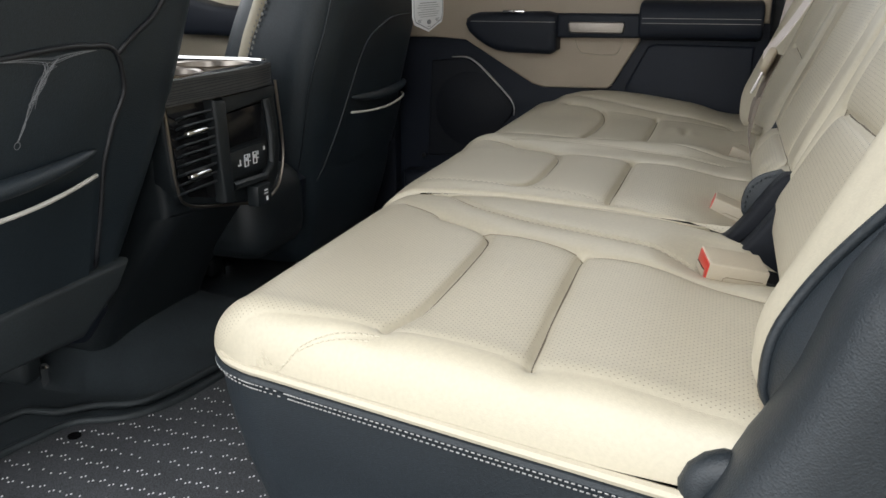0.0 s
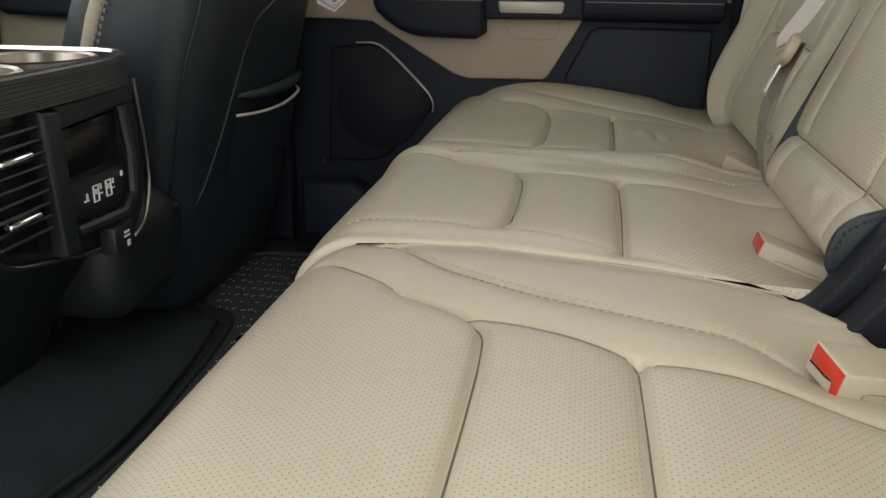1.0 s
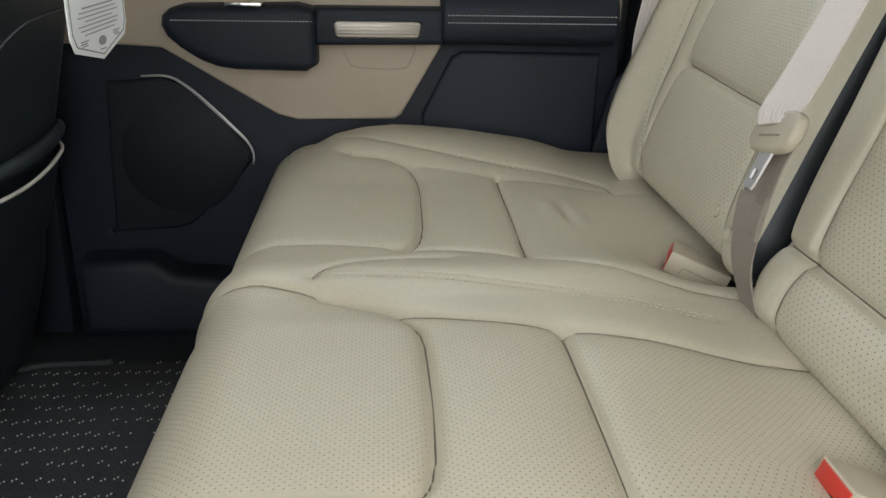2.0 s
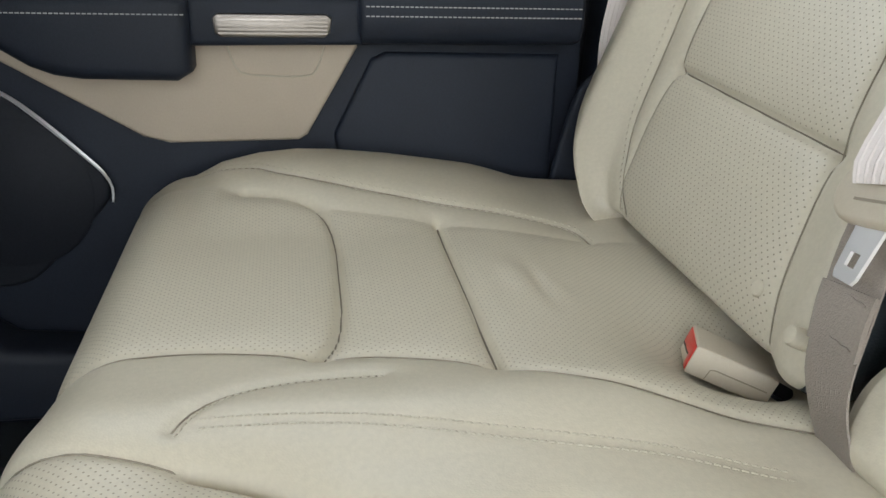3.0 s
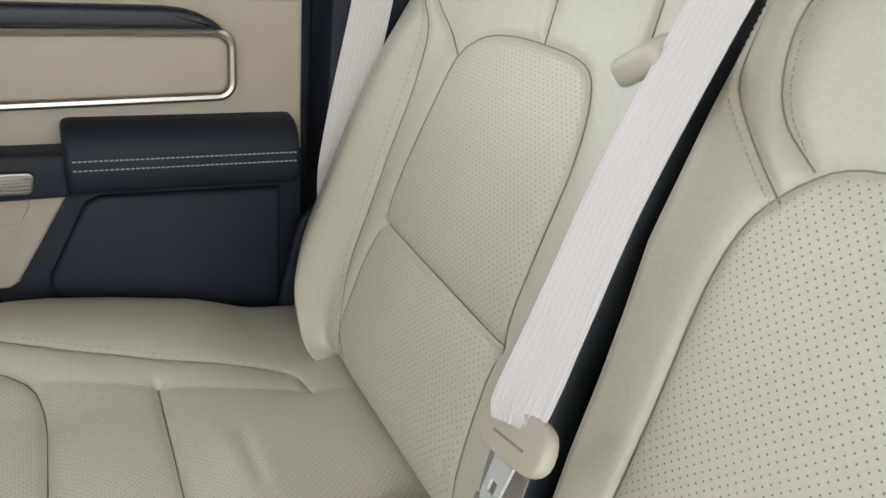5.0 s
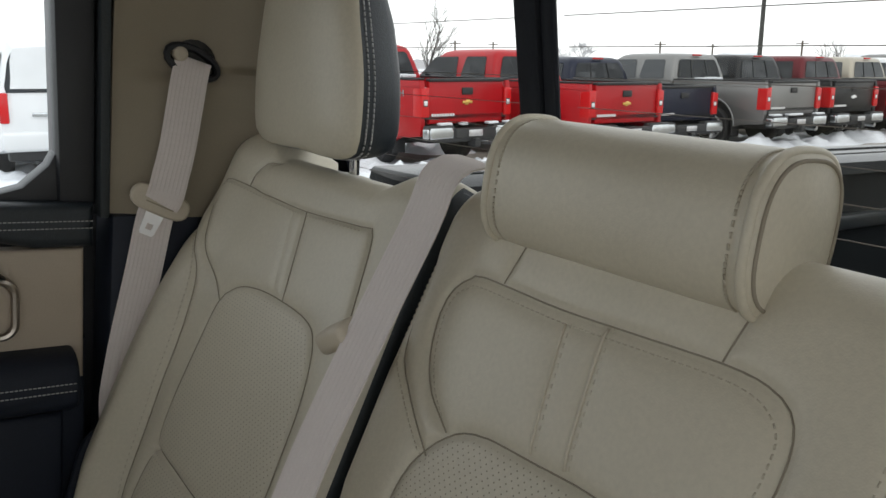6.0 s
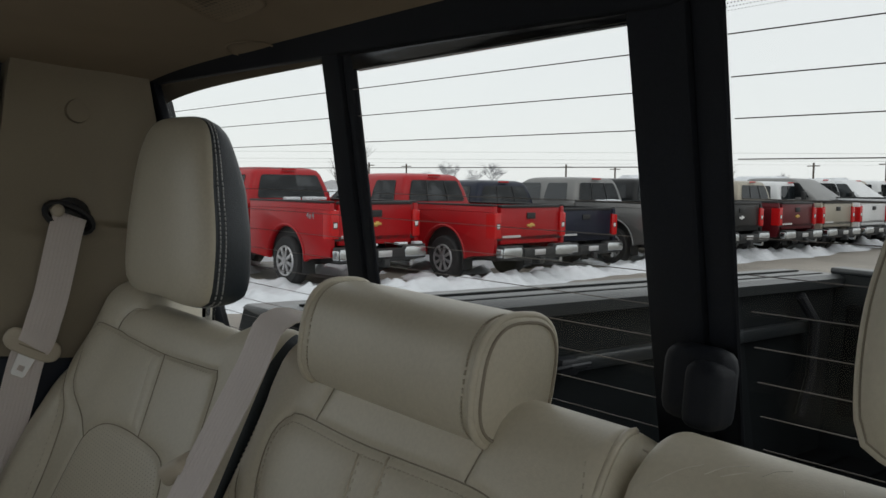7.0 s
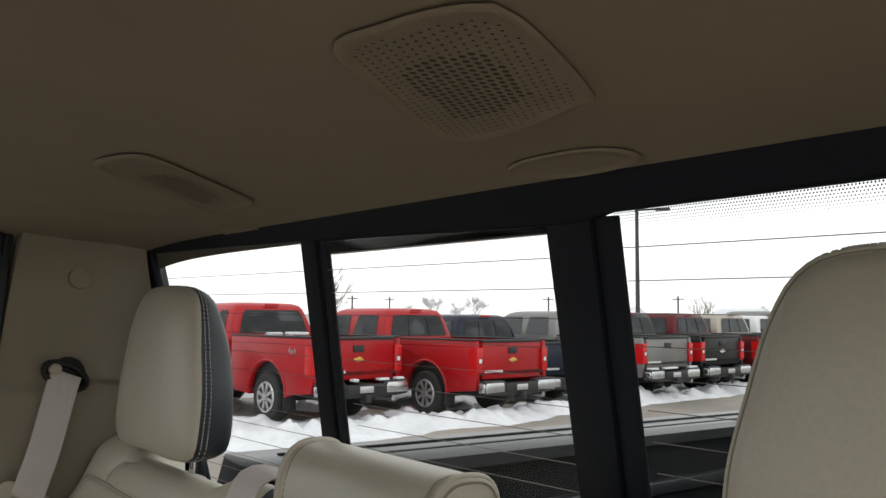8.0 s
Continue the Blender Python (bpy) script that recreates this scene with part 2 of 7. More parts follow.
def part(name, data, mat, parent, label="", angle=35):
    """Links one mesh as a part of a thing, or as a piece of a part."""
    if isinstance(data, Shape):
        data = data.mesh(name)
    ob = new(name, data)
    data.materials.append(mat)
    ob.parent = parent
    if "base" in parent:
        ob.matrix_parent_inverse = Matrix.Translation(-Vector(parent["base"]))
    if label:
        ob["label"] = label
    return sharp(ob, angle) if angle else ob


def structure(name, data, mat, label, category, frame_of=None, kind="structure", angle=35):
    if isinstance(data, Shape):
        data = data.mesh(name)
    ob = new(name, data)
    data.materials.append(mat)
    ob.matrix_world = LEAN if frame_of is None else frame_of
    if angle:
        sharp(ob, angle)
    return tagged(ob, label, category, kind=kind)



# ---- the cab ----
def ceiling_z(x, y):
    return 1.234 - 0.03 * x - 0.016 * abs(x / 0.8) ** 8 - 0.012 * max(0.0, (0.03 - y) / 0.1) ** 2 + 0.010 * math.sin(max(0, min(1, (y + 0.1) / 0.9)) * math.pi / 2)


floor = Shape().box((0, 0.95, 0.03), (1.72, 2.3, 0.06), 0.005)
structure("floor", floor, carpet, "black carpeted cab floor", "floor")
gx, gy = np.meshgrid(np.linspace(-0.30, 0.30, 41), np.linspace(0.96, 2.0, 40))
gz = 0.056 + 0.075 * np.exp(-(gx / 0.17) ** 4) * (lambda u: u * u * (3 - 2 * u))(np.clip((gy - 0.97) / 0.22, 0, 1))
tunnel = mesh("floor_tunnel", np.stack([gx, gy, gz], -1).reshape(-1, 3), [(j * 41 + i, j * 41 + i + 1, (j + 1) * 41 + i + 1, (j + 1) * 41 + i) for j in range(39) for i in range(40)])
structure("floor_tunnel", tunnel, carpet, "low carpeted hump along the cab floor", "floor hump")

# headlining: one shallow shell with rolled sides
nx, ny = 48, 40
hv, hf = [], []
for j in range(ny + 1):
    for i in range(nx + 1):
        x, y = -0.80 + 1.60 * i / nx, -0.10 + 2.0 * j / ny
        hv.append((x, y, ceiling_z(x, y)))
for j in range(ny):
    for i in range(nx):
        a = j * (nx + 1) + i
        hf.append((a, a + nx + 1, a + nx + 2, a + 1))
k = len(hv)
hv += [(x, y, z + 0.03) for x, y, z in hv]
hf += [tuple(i + k for i in f[::-1]) for f in hf[:]]
structure("ceiling", mesh("ceiling", hv, hf), headlining, "brown-beige cloth headlining of the cab", "ceiling")
roof = Shape().box((0, 0.85, 1.32), (1.66, 2.0, 0.05), 0.02)
structure("roof_skin", roof, black_plastic, "dark outer roof skin of the pickup", "roof")


# rear wall with its window: dark frame, two dividers and three panes
def rear_y(z):
    return -0.062 - (1.19 - z) * 0.36


def rear_bar(poly, t0, t1, r=0.004):
    """An outline in x, z laid on the slope of the rear window; t0, t1: depth in front of and behind it."""
    b = Shape().prism(poly, -t1, t0, "y", r)
    b.v = [(x, y + rear_y(z), z) for x, y, z in b.v]
    return b


rear_window = thing("window_rear", (0, -0.25, 0.72), "three-pane rear window in a black frame with demister lines", "window")
rear_window["kind"] = "structure"
TOP = 1.195
part("top_rail", rear_bar([(-0.83, 1.223), (-0.396, 1.213), (-0.185, 1.205), (-0.15, 1.197), (0.281, 1.197), (0.730, 1.194), (0.74, 1.23), (0.73, 1.28), (-0.83, 1.28)], 0.010, 0.002, 0.002), frame_black, rear_window)
part("bottom_rail", rear_bar([(-0.83, 0.60), (0.83, 0.60), (0.83, 0.80), (-0.83, 0.80)], 0.03, 0.03), frame_black, rear_window)
part("corner_post", rear_bar([(0.722, 0.75), (0.86, 0.75), (0.86, 1.25), (0.722, 1.25)], 0.010, 0.002, 0.002), frame_black, rear_window)
part("corner_post", rear_bar([(-0.86, 0.75), (-0.72, 0.75), (-0.72, 1.25), (-0.86, 1.25)], 0.02, 0.03), frame_black, rear_window)
for lo, hi, d in ((0.2490, 0.281, 0.008), (0.231, 0.2495, 0.003), (-0.163, -0.113, 0.007), (-0.188, -0.1625, 0.002)):
    c = 0.17 if lo > 0 else 0.05
    part("divider", rear_bar([(lo + c * 0.41, 0.79), (hi + c * 0.41, 0.79), (hi, TOP + 0.008), (lo, TOP + 0.008)], d, 0.005), frame_black, rear_window)
part("slider_top_rail", rear_bar([(-0.113, 1.1915), (0.232, 1.182), (0.232, 1.197), (-0.113, 1.199)], 0.004, 0.006, 0.001), gloss_black, rear_window)
for lo, hi in ((0.278, 0.725), (-0.115, 0.30), (-0.722, -0.178)):
    b = rear_bar([(lo, 0.795), (hi, 0.795), (hi, TOP + 0.02), (lo, TOP + 0.02)], -0.004, 0.008, 0)
    pane = part("pane", b, tinted_glass, rear_window, "clear glass pane")
    pane.visible_shadow = False
demister = material("demister_line", (0.16, 0.14, 0.125), 0.5)
for lo, hi in ((0.29, 0.70), (-0.112, 0.24), (-0.72, -0.19)):
    wires = Shape()
    for i in range(14):
        z = (1.173 if lo < -0.5 else 1.168) - 0.0262 * i
        if z < 0.82:
            break
        row = [(lo + (hi - lo) * k / 4, z - 0.0185 * (lo + (hi - lo) * k / 4)) for k in range(5)]
        wires.tube([(x, rear_y(q) + 0.003, q) for x, q in row], 0.0005, 4)
    part("demister_lines", wires, demister, rear_window)
frit = Shape()
for row in range(8):
    for i in range(220):
        x = -0.72 + 0.534 * (i + (row % 2) * 0.5) / 220
        z, s = 1.2135 - (x + 0.396) * 0.038 - row * 0.0022, 0.0010 - row * 0.00008
        y = rear_y(z) + 0.0035
        frit.add([(x - s, y, z), (x, y, z - s), (x + s, y, z), (x, y, z + s)], [(0, 1, 2, 3)])
part("dotted_frit", frit, gloss_black, rear_window)
latch = Shape().box((-0.158, rear_y(0.935) + 0.030, 0.935), (0.056, 0.03, 0.058), 0.014, 3).box((-0.172, rear_y(0.93) + 0.040, 0.93), (0.03, 0.035, 0.05), 0.01, 3)
part("latch", latch, frame_black, rear_window, "black moulded slider latch")

# outer skins that close the body sides
structure("body_side", Shape().prism([(-0.30, -0.2), (1.0, -0.2), (1.0, 0.72), (0.18, 0.76), (0.14, 0.80), (0.15, 1.26), (-0.12, 1.26), (-0.30, 0.75)], 0.872, 0.90, "x", 0.004), black_plastic, "dark outer body side of the pickup", "body side")
structure("body_side_near", Shape().prism([(-0.30, -0.2), (0.06, -0.2), (0.08, 0.80), (0.12, 1.26), (-0.12, 1.26), (-0.30, 0.75)], -0.90, -0.872, "x", 0.004), black_plastic, "dark outer body side by the open doorway", "body side")
# wall behind the seat and the side walls
structure("body_side_front", Shape().box((0.886, 1.55, 0.27), (0.028, 1.10, 0.94), 0.004), black_plastic, "dark outer body side beside the front seat", "body side")
structure("wall_rear", Shape().box((0, -0.235, 0.42), (1.72, 0.03, 0.76), 0.004), carpet, "dark lined rear wall of the cab", "wall")

# far rear quarter: dark lower lining and beige pillar trim with the belt slot
quarter = Shape().prism([(-0.24, 0.06), (0.13, 0.06), (0.142, 0.44), (0.135, 0.79), (-0.20, 0.79)], 0.785, 0.87, "x", 0.01)
structure("wall_quarter", quarter, slate_plastic, "dark plastic quarter lining behind the door", "wall")
pill = []
n = 130
for k in range(n + 1):
    a = k / n
    z = 0.785 + 0.435 * a
    pill.append(z)
pv, pf = [], []
cols = 32
for k, z in enumerate(pill):
    for c in range(cols + 1):
        u = c / cols
        y = 0.135 - 0.005 * (z - 0.785) / 0.4 - u * (0.135 - rear_y(z) - 0.02)
        x = 0.797 - 0.045 * u ** 3 - 0.025 * max(0, (z - 1.0) / 0.185) ** 2
        x -= 0.010 / (1 + math.exp((z - 0.968) / 0.004)) * min(1, 4 * u) * min(1, 4 * (1 - u))
        over = max(0.0, z - 0.984)
        x -= 0.015 / (1 + math.exp(-(z - 0.984) / 0.002)) * math.exp(-over / 0.08) * min(1, max(0, (u - 0.50) / 0.10))
        pv.append((x, y, z))
for k in range(n):
    for c in range(cols):
        a = k * (cols + 1) + c
        pf.append((a, a + 1, a + cols + 2, a + cols + 1))
m0 = len(pv)
pv += [(x + 0.04, y, z) for x, y, z in pv]
pf += [tuple(i + m0 for i in f[::-1]) for f in pf[:]]
edge = [k * (cols + 1) for k in range(n + 1)]
pf += [(edge[i], edge[i + 1], edge[i + 1] + m0, edge[i] + m0) for i in range(n)]
structure("pillar_trim", mesh("pillar_trim", pv, pf), pillar_trim, "beige moulded pillar trim beside the rear window", "pillar trim")
structure("door_seal", Shape().box((0.812, 0.1425, 0.995), (0.05, 0.013, 0.42), 0.004), rubber, "black rubber door seal beside the pillar trim", "seal")
cover = thing("pillar_cover", (0.775, 0.03, 1.14), "small round beige screw cover on the pillar trim", "screw cover")
part("disc", Shape().lathe([(0.006, -0.0022), (0.0165, -0.0016), (0.018, 0.004), (0.017, 0.01)], (0.7735, 0.035, 1.145), "x", 24), pillar_trim, cover)

# near rear quarter, in the shade behind the camera's side, and the sill of the open doorway
structure("wall_quarter_near", Shape().prism([(-0.24, 0.06), (0.05, 0.06), (0.06, 0.79), (0.10, 1.20), (-0.20, 1.20)], -0.87, -0.80, "x", 0.01), pillar_trim, "beige quarter lining beside the open doorway", "wall")
structure("door_sill", Shape().box((-0.83, 0.70, 0.045), (0.10, 1.0, 0.07), 0.01), slate_plastic, "dark plastic sill of the open doorway", "sill")
structure("pillar_middle", Shape().box((0.84, 1.06, 0.65), (0.08, 0.11, 1.16), 0.015), slate_plastic, "dark middle pillar between the doors", "pillar")
structure("pillar_middle_near", Shape().box((-0.86, 1.10, 0.65), (0.06, 0.11, 1.16), 0.015), slate_plastic, "dark middle pillar by the open doorway", "pillar")
structure("dashboard", Shape().prism([(1.78, 0.2), (1.62, 0.35), (1.60, 0.62), (1.72, 0.72), (2.05, 0.70), (2.05, 0.2)], -0.80, 0.80, "x", 0.03), slate_plastic, "dark dashboard across the cab", "dashboard")
structure("wall_front", Shape().box((0, 2.08, 0.40), (1.72, 0.04, 0.72)), black_plastic, "dark front bulkhead of the cab", "wall")


# ---- doors ----
def door(name, y0, y1, label):
    d = thing(name, (0.83, (y0 + y1) / 2, 0.06), label, "door")
    d["kind"] = "structure"
    return d


far_door = door("door_1", 0.15, 1.0, "closed rear door with beige and dark trim, armrest and window")
# lower skin
part("panel", Shape().prism([(0.160, 0.06), (1.0, 0.06), (1.0, 0.62), (0.160, 0.62)], 0.812, 0.87, "x", 0.006), slate_plastic, far_door)
# dark lower insert, slightly raised
part("lower_insert", Shape().prism([(0.190, 0.10), (0.420, 0.10), (0.455, 0.43), (0.412, 0.516), (0.395, 0.524), (0.19, 0.522)], 0.803, 0.82, "x", 0.006, 3), slate_plastic, far_door, "dark raised lower insert")
# beige middle panel with the cut line of a flap
beige_poly = [(0.428, 0.53), (0.486, 0.430), (0.496, 0.424), (0.640, 0.422), (0.668, 0.430), (0.828, 0.526), (0.90, 0.530), (1.0, 0.530), (1.0, 0.745), (0.165, 0.745), (0.165, 0.57), (0.43, 0.57)]
part("beige_panel", Shape().prism(beige_poly, 0.800, 0.83, "x", 0.005, 3), beige_trim, far_door, "beige moulded door panel")
flap = smooth_path([(0.571, 0.532), (0.562, 0.508), (0.548, 0.500), (0.488, 0.498), (0.474, 0.506), (0.464, 0.532)], 0.006)
part("flap_line", Shape().tube([(0.7995, y, z) for y, z in flap], 0.0011, 5), shaded_thread, far_door)
# armrest: two padded pieces and the handle block between them
part("armrest_pad", Shape().prism([tuple(q) for q in smooth_path([(0.815, 0.618), (0.778, 0.613), (0.760, 0.600), (0.753, 0.578), (0.756, 0.554), (0.768, 0.540), (0.815, 0.532)], 0.008)], 0.178, 0.430, "y", 0.008, 3), slate_plastic, far_door, "black padded armrest")
arm_front = [(0.604, 0.510), (0.604, 0.586), (0.63, 0.592), (0.785, 0.589), (0.803, 0.584), (0.813, 0.575), (0.815, 0.562), (0.808, 0.547), (0.790, 0.531), (0.765, 0.515), (0.742, 0.506), (0.715, 0.502), (0.62, 0.500)]
part("armrest_front", Shape().prism(arm_front, 0.748, 0.815, "x", 0.016, 4), slate_plastic, far_door, "black padded grip")
part("handle_block", Shape().prism([(0.425, 0.538), (0.425, 0.588), (0.607, 0.588), (0.607, 0.536)], 0.760, 0.815, "x", 0.008, 3), slate_plastic, far_door)
handle = part("release_handle", Shape().prism([(0.460, 0.552), (0.458, 0.567), (0.464, 0.571), (0.576, 0.571), (0.581, 0.566), (0.579, 0.551), (0.573, 0.547), (0.466, 0.547)], 0.753, 0.765, "x", 0.003, 2), handle_metal, far_door, "satin metal release handle")
ribs = Shape()
for i in range(5):
    ribs.box((0.7525, 0.519, 0.5515 + 0.004 * i), (0.002, 0.112, 0.0018))
part("rib", ribs, handle_metal, handle)
part("window_switch", Shape().box((0.752, 0.70, 0.592), (0.02, 0.05, 0.006), 0.002), chrome, far_door, "bright window switch")
for dz, a, b in ((0.584, 0.186, 0.425), (0.574, 0.186, 0.425), (0.574, 0.61, 0.80)):
    st = Shape()
    y = a
    while y < b:
        st.box((0.7525 if a < 0.5 else 0.7475, y, dz - 0.004), (0.0014, 0.0036, 0.0011))
        y += 0.0052
    part("stitching", st, pale_thread, far_door)
# upper trim: pull recess with bezel, padded top and window
part("pull_recess", Shape().prism([(0.250, 0.652), (0.258, 0.640), (0.62, 0.630), (0.62, 0.706), (0.262, 0.706), (0.250, 0.694)], 0.792, 0.81, "x", 0.005, 3), beige_trim, far_door)
bez = [(0.62, 0.706)] + [(0.265 - 0.017 * math.sin(radians(a)), 0.692 + 0.017 * math.cos(radians(a))) for a in range(0, 91, 15)] + [(0.265 - 0.017 * math.cos(radians(a)), 0.655 - 0.017 * math.sin(radians(a))) for a in range(0, 91, 15)] + [(0.62, 0.628)]
part("bezel", Shape().tube([(0.788, y, z) for y, z in bez], 0.005, 8), satin, far_door, "satin metal bezel")
part("pull_grip", Shape().prism([(0.62, 0.713), (0.258, 0.713), (0.268, 0.721), (0.285, 0.729), (0.30, 0.733), (0.32, 0.735), (0.62, 0.735)], 0.775, 0.81, "x", 0.006, 3), black_vinyl, far_door, "black padded pull grip")
part("window_pad", Shape().prism([(0.155, 0.748), (0.225, 0.747), (0.27, 0.757), (1.0, 0.752), (1.0, 0.815), (0.155, 0.805)], 0.785, 0.86, "x", 0.014, 4), black_vinyl, far_door, "black stitched pad under the window")
for z in (0.783, 0.774):
    st = Shape()
    y = 0.16
    while y < 0.95:
        st.box((0.7845, y, z), (0.0014, 0.0036, 0.0011))
        y += 0.0052
    part("stitching", st, pale_thread, far_door)
part("window_frame", Shape().prism([(0.150, 0.80), (0.195, 0.80), (0.205, 1.17), (0.15, 1.20)], 0.80, 0.86, "x", 0.01), black_plastic, far_door)
part("window_frame", Shape().prism([(0.15, 1.165), (1.0, 1.165), (1.0, 1.23), (0.15, 1.23)], 0.78, 0.84, "x", 0.01), black_plastic, far_door)
part("quarter_gusset", Shape().prism([(0.190, 0.80), (0.29, 0.806), (0.235, 0.822), (0.205, 0.85), (0.19, 0.88)], 0.81, 0.85, "x", 0.004), black_plastic, far_door)
p = part("pane", Shape().box((0.835, 0.60, 0.99), (0.005, 0.80, 0.38)), pane_glass, far_door, "clear glass pane")
p.visible_shadow = False
# speaker with its mesh field and bright rim; door pocket below
spk = [(0.913, 0.476), (0.826, 0.483), (0.803, 0.473), (0.775, 0.449), (0.735, 0.409), (0.716, 0.388), (0.709, 0.372), (0.713, 0.356), (0.725, 0.340), (0.79, 0.273), (0.808, 0.258), (0.83, 0.251), (0.925, 0.246)]
part("speaker_grille", Shape().prism(spk, 0.803, 0.82, "x", 0.006, 3), frame_black, far_door, "black speaker grille")
part("mesh_field", Shape().lathe([(0.001, 0.0), (0.085, 0.0), (0.088, 0.002), (0.088, 0.006)], (0.8015, 0.815, 0.365), "x", 40), frame_black, far_door, "round speaker behind the mesh")
rim = smooth_path([(0.86, 0.486), (0.825, 0.486), (0.803, 0.476), (0.775, 0.452), (0.735, 0.412), (0.715, 0.390), (0.707, 0.372), (0.708, 0.355)], 0.008)
part("rim", Shape().tube([(0.799, y, z) for y, z in rim], [0.0012 + 0.0018 * math.sin(math.pi * i / (len(rim) - 1)) for i in range(len(rim))], 6), bright_metal, far_door, "bright speaker rim")
part("door_pocket", Shape().prism([(0.60, 0.10), (0.97, 0.10), (0.97, 0.215), (0.86, 0.218), (0.83, 0.195), (0.72, 0.185), (0.62, 0.20)], 0.745, 0.815, "x", 0.015, 3), slate_plastic, far_door, "dark door pocket")
part("reflector", Shape().lathe([(0.002, -0.003), (0.006, -0.003), (0.006, 0.004)], (0.797, 0.931, 0.248), "x", 12), chrome, far_door)

front_door = door("door_2", 1.1, 1.9, "closed front door with beige trim and dark armrest")
# panel and window pad take the trim colour brightened for window light
part("panel", Shape().prism([(1.12, 0.06), (1.95, 0.06), (1.95, 0.74), (1.12, 0.74)], 0.79, 0.86, "x", 0.01), lit_trim, front_door)
part("armrest", Shape().prism([(1.14, 0.52), (1.14, 0.58), (1.45, 0.60), (1.70, 0.66), (1.75, 0.62), (1.55, 0.53)], 0.72, 0.80, "x", 0.015, 3), slate_plastic, front_door)
part("window_pad", Shape().prism([(1.12, 0.735), (1.95, 0.735), (1.95, 0.80), (1.12, 0.80)], 0.77, 0.85, "x", 0.012), lit_trim, front_door)



# ---- upholstery ----
def inside(poly, x, y):
    """Which of the points lie in the outline."""
    hit = np.zeros(x.shape, bool)
    p = np.asarray(poly)
    for (ax, ay), (bx, by) in zip(p, np.roll(p, -1, 0)):
        if ay != by:
            hit ^= ((ay > y) != (by > y)) & (x < (bx - ax) * (y - ay) / (by - ay) + ax)
    return hit


def away(line, x, y):
    """Distance of the points from a line."""
    best = np.full(x.shape, 9.0)
    p = np.asarray(line)
    for a, b in zip(p[:-1], p[1:]):
        d = b - a
        t = np.clip(((x - a[0]) * d[0] + (y - a[1]) * d[1]) / max(d @ d, 1e-12), 0, 1)
        best = np.minimum(best, np.hypot(x - a[0] - t * d[0], y - a[1] - t * d[1]))
    return best


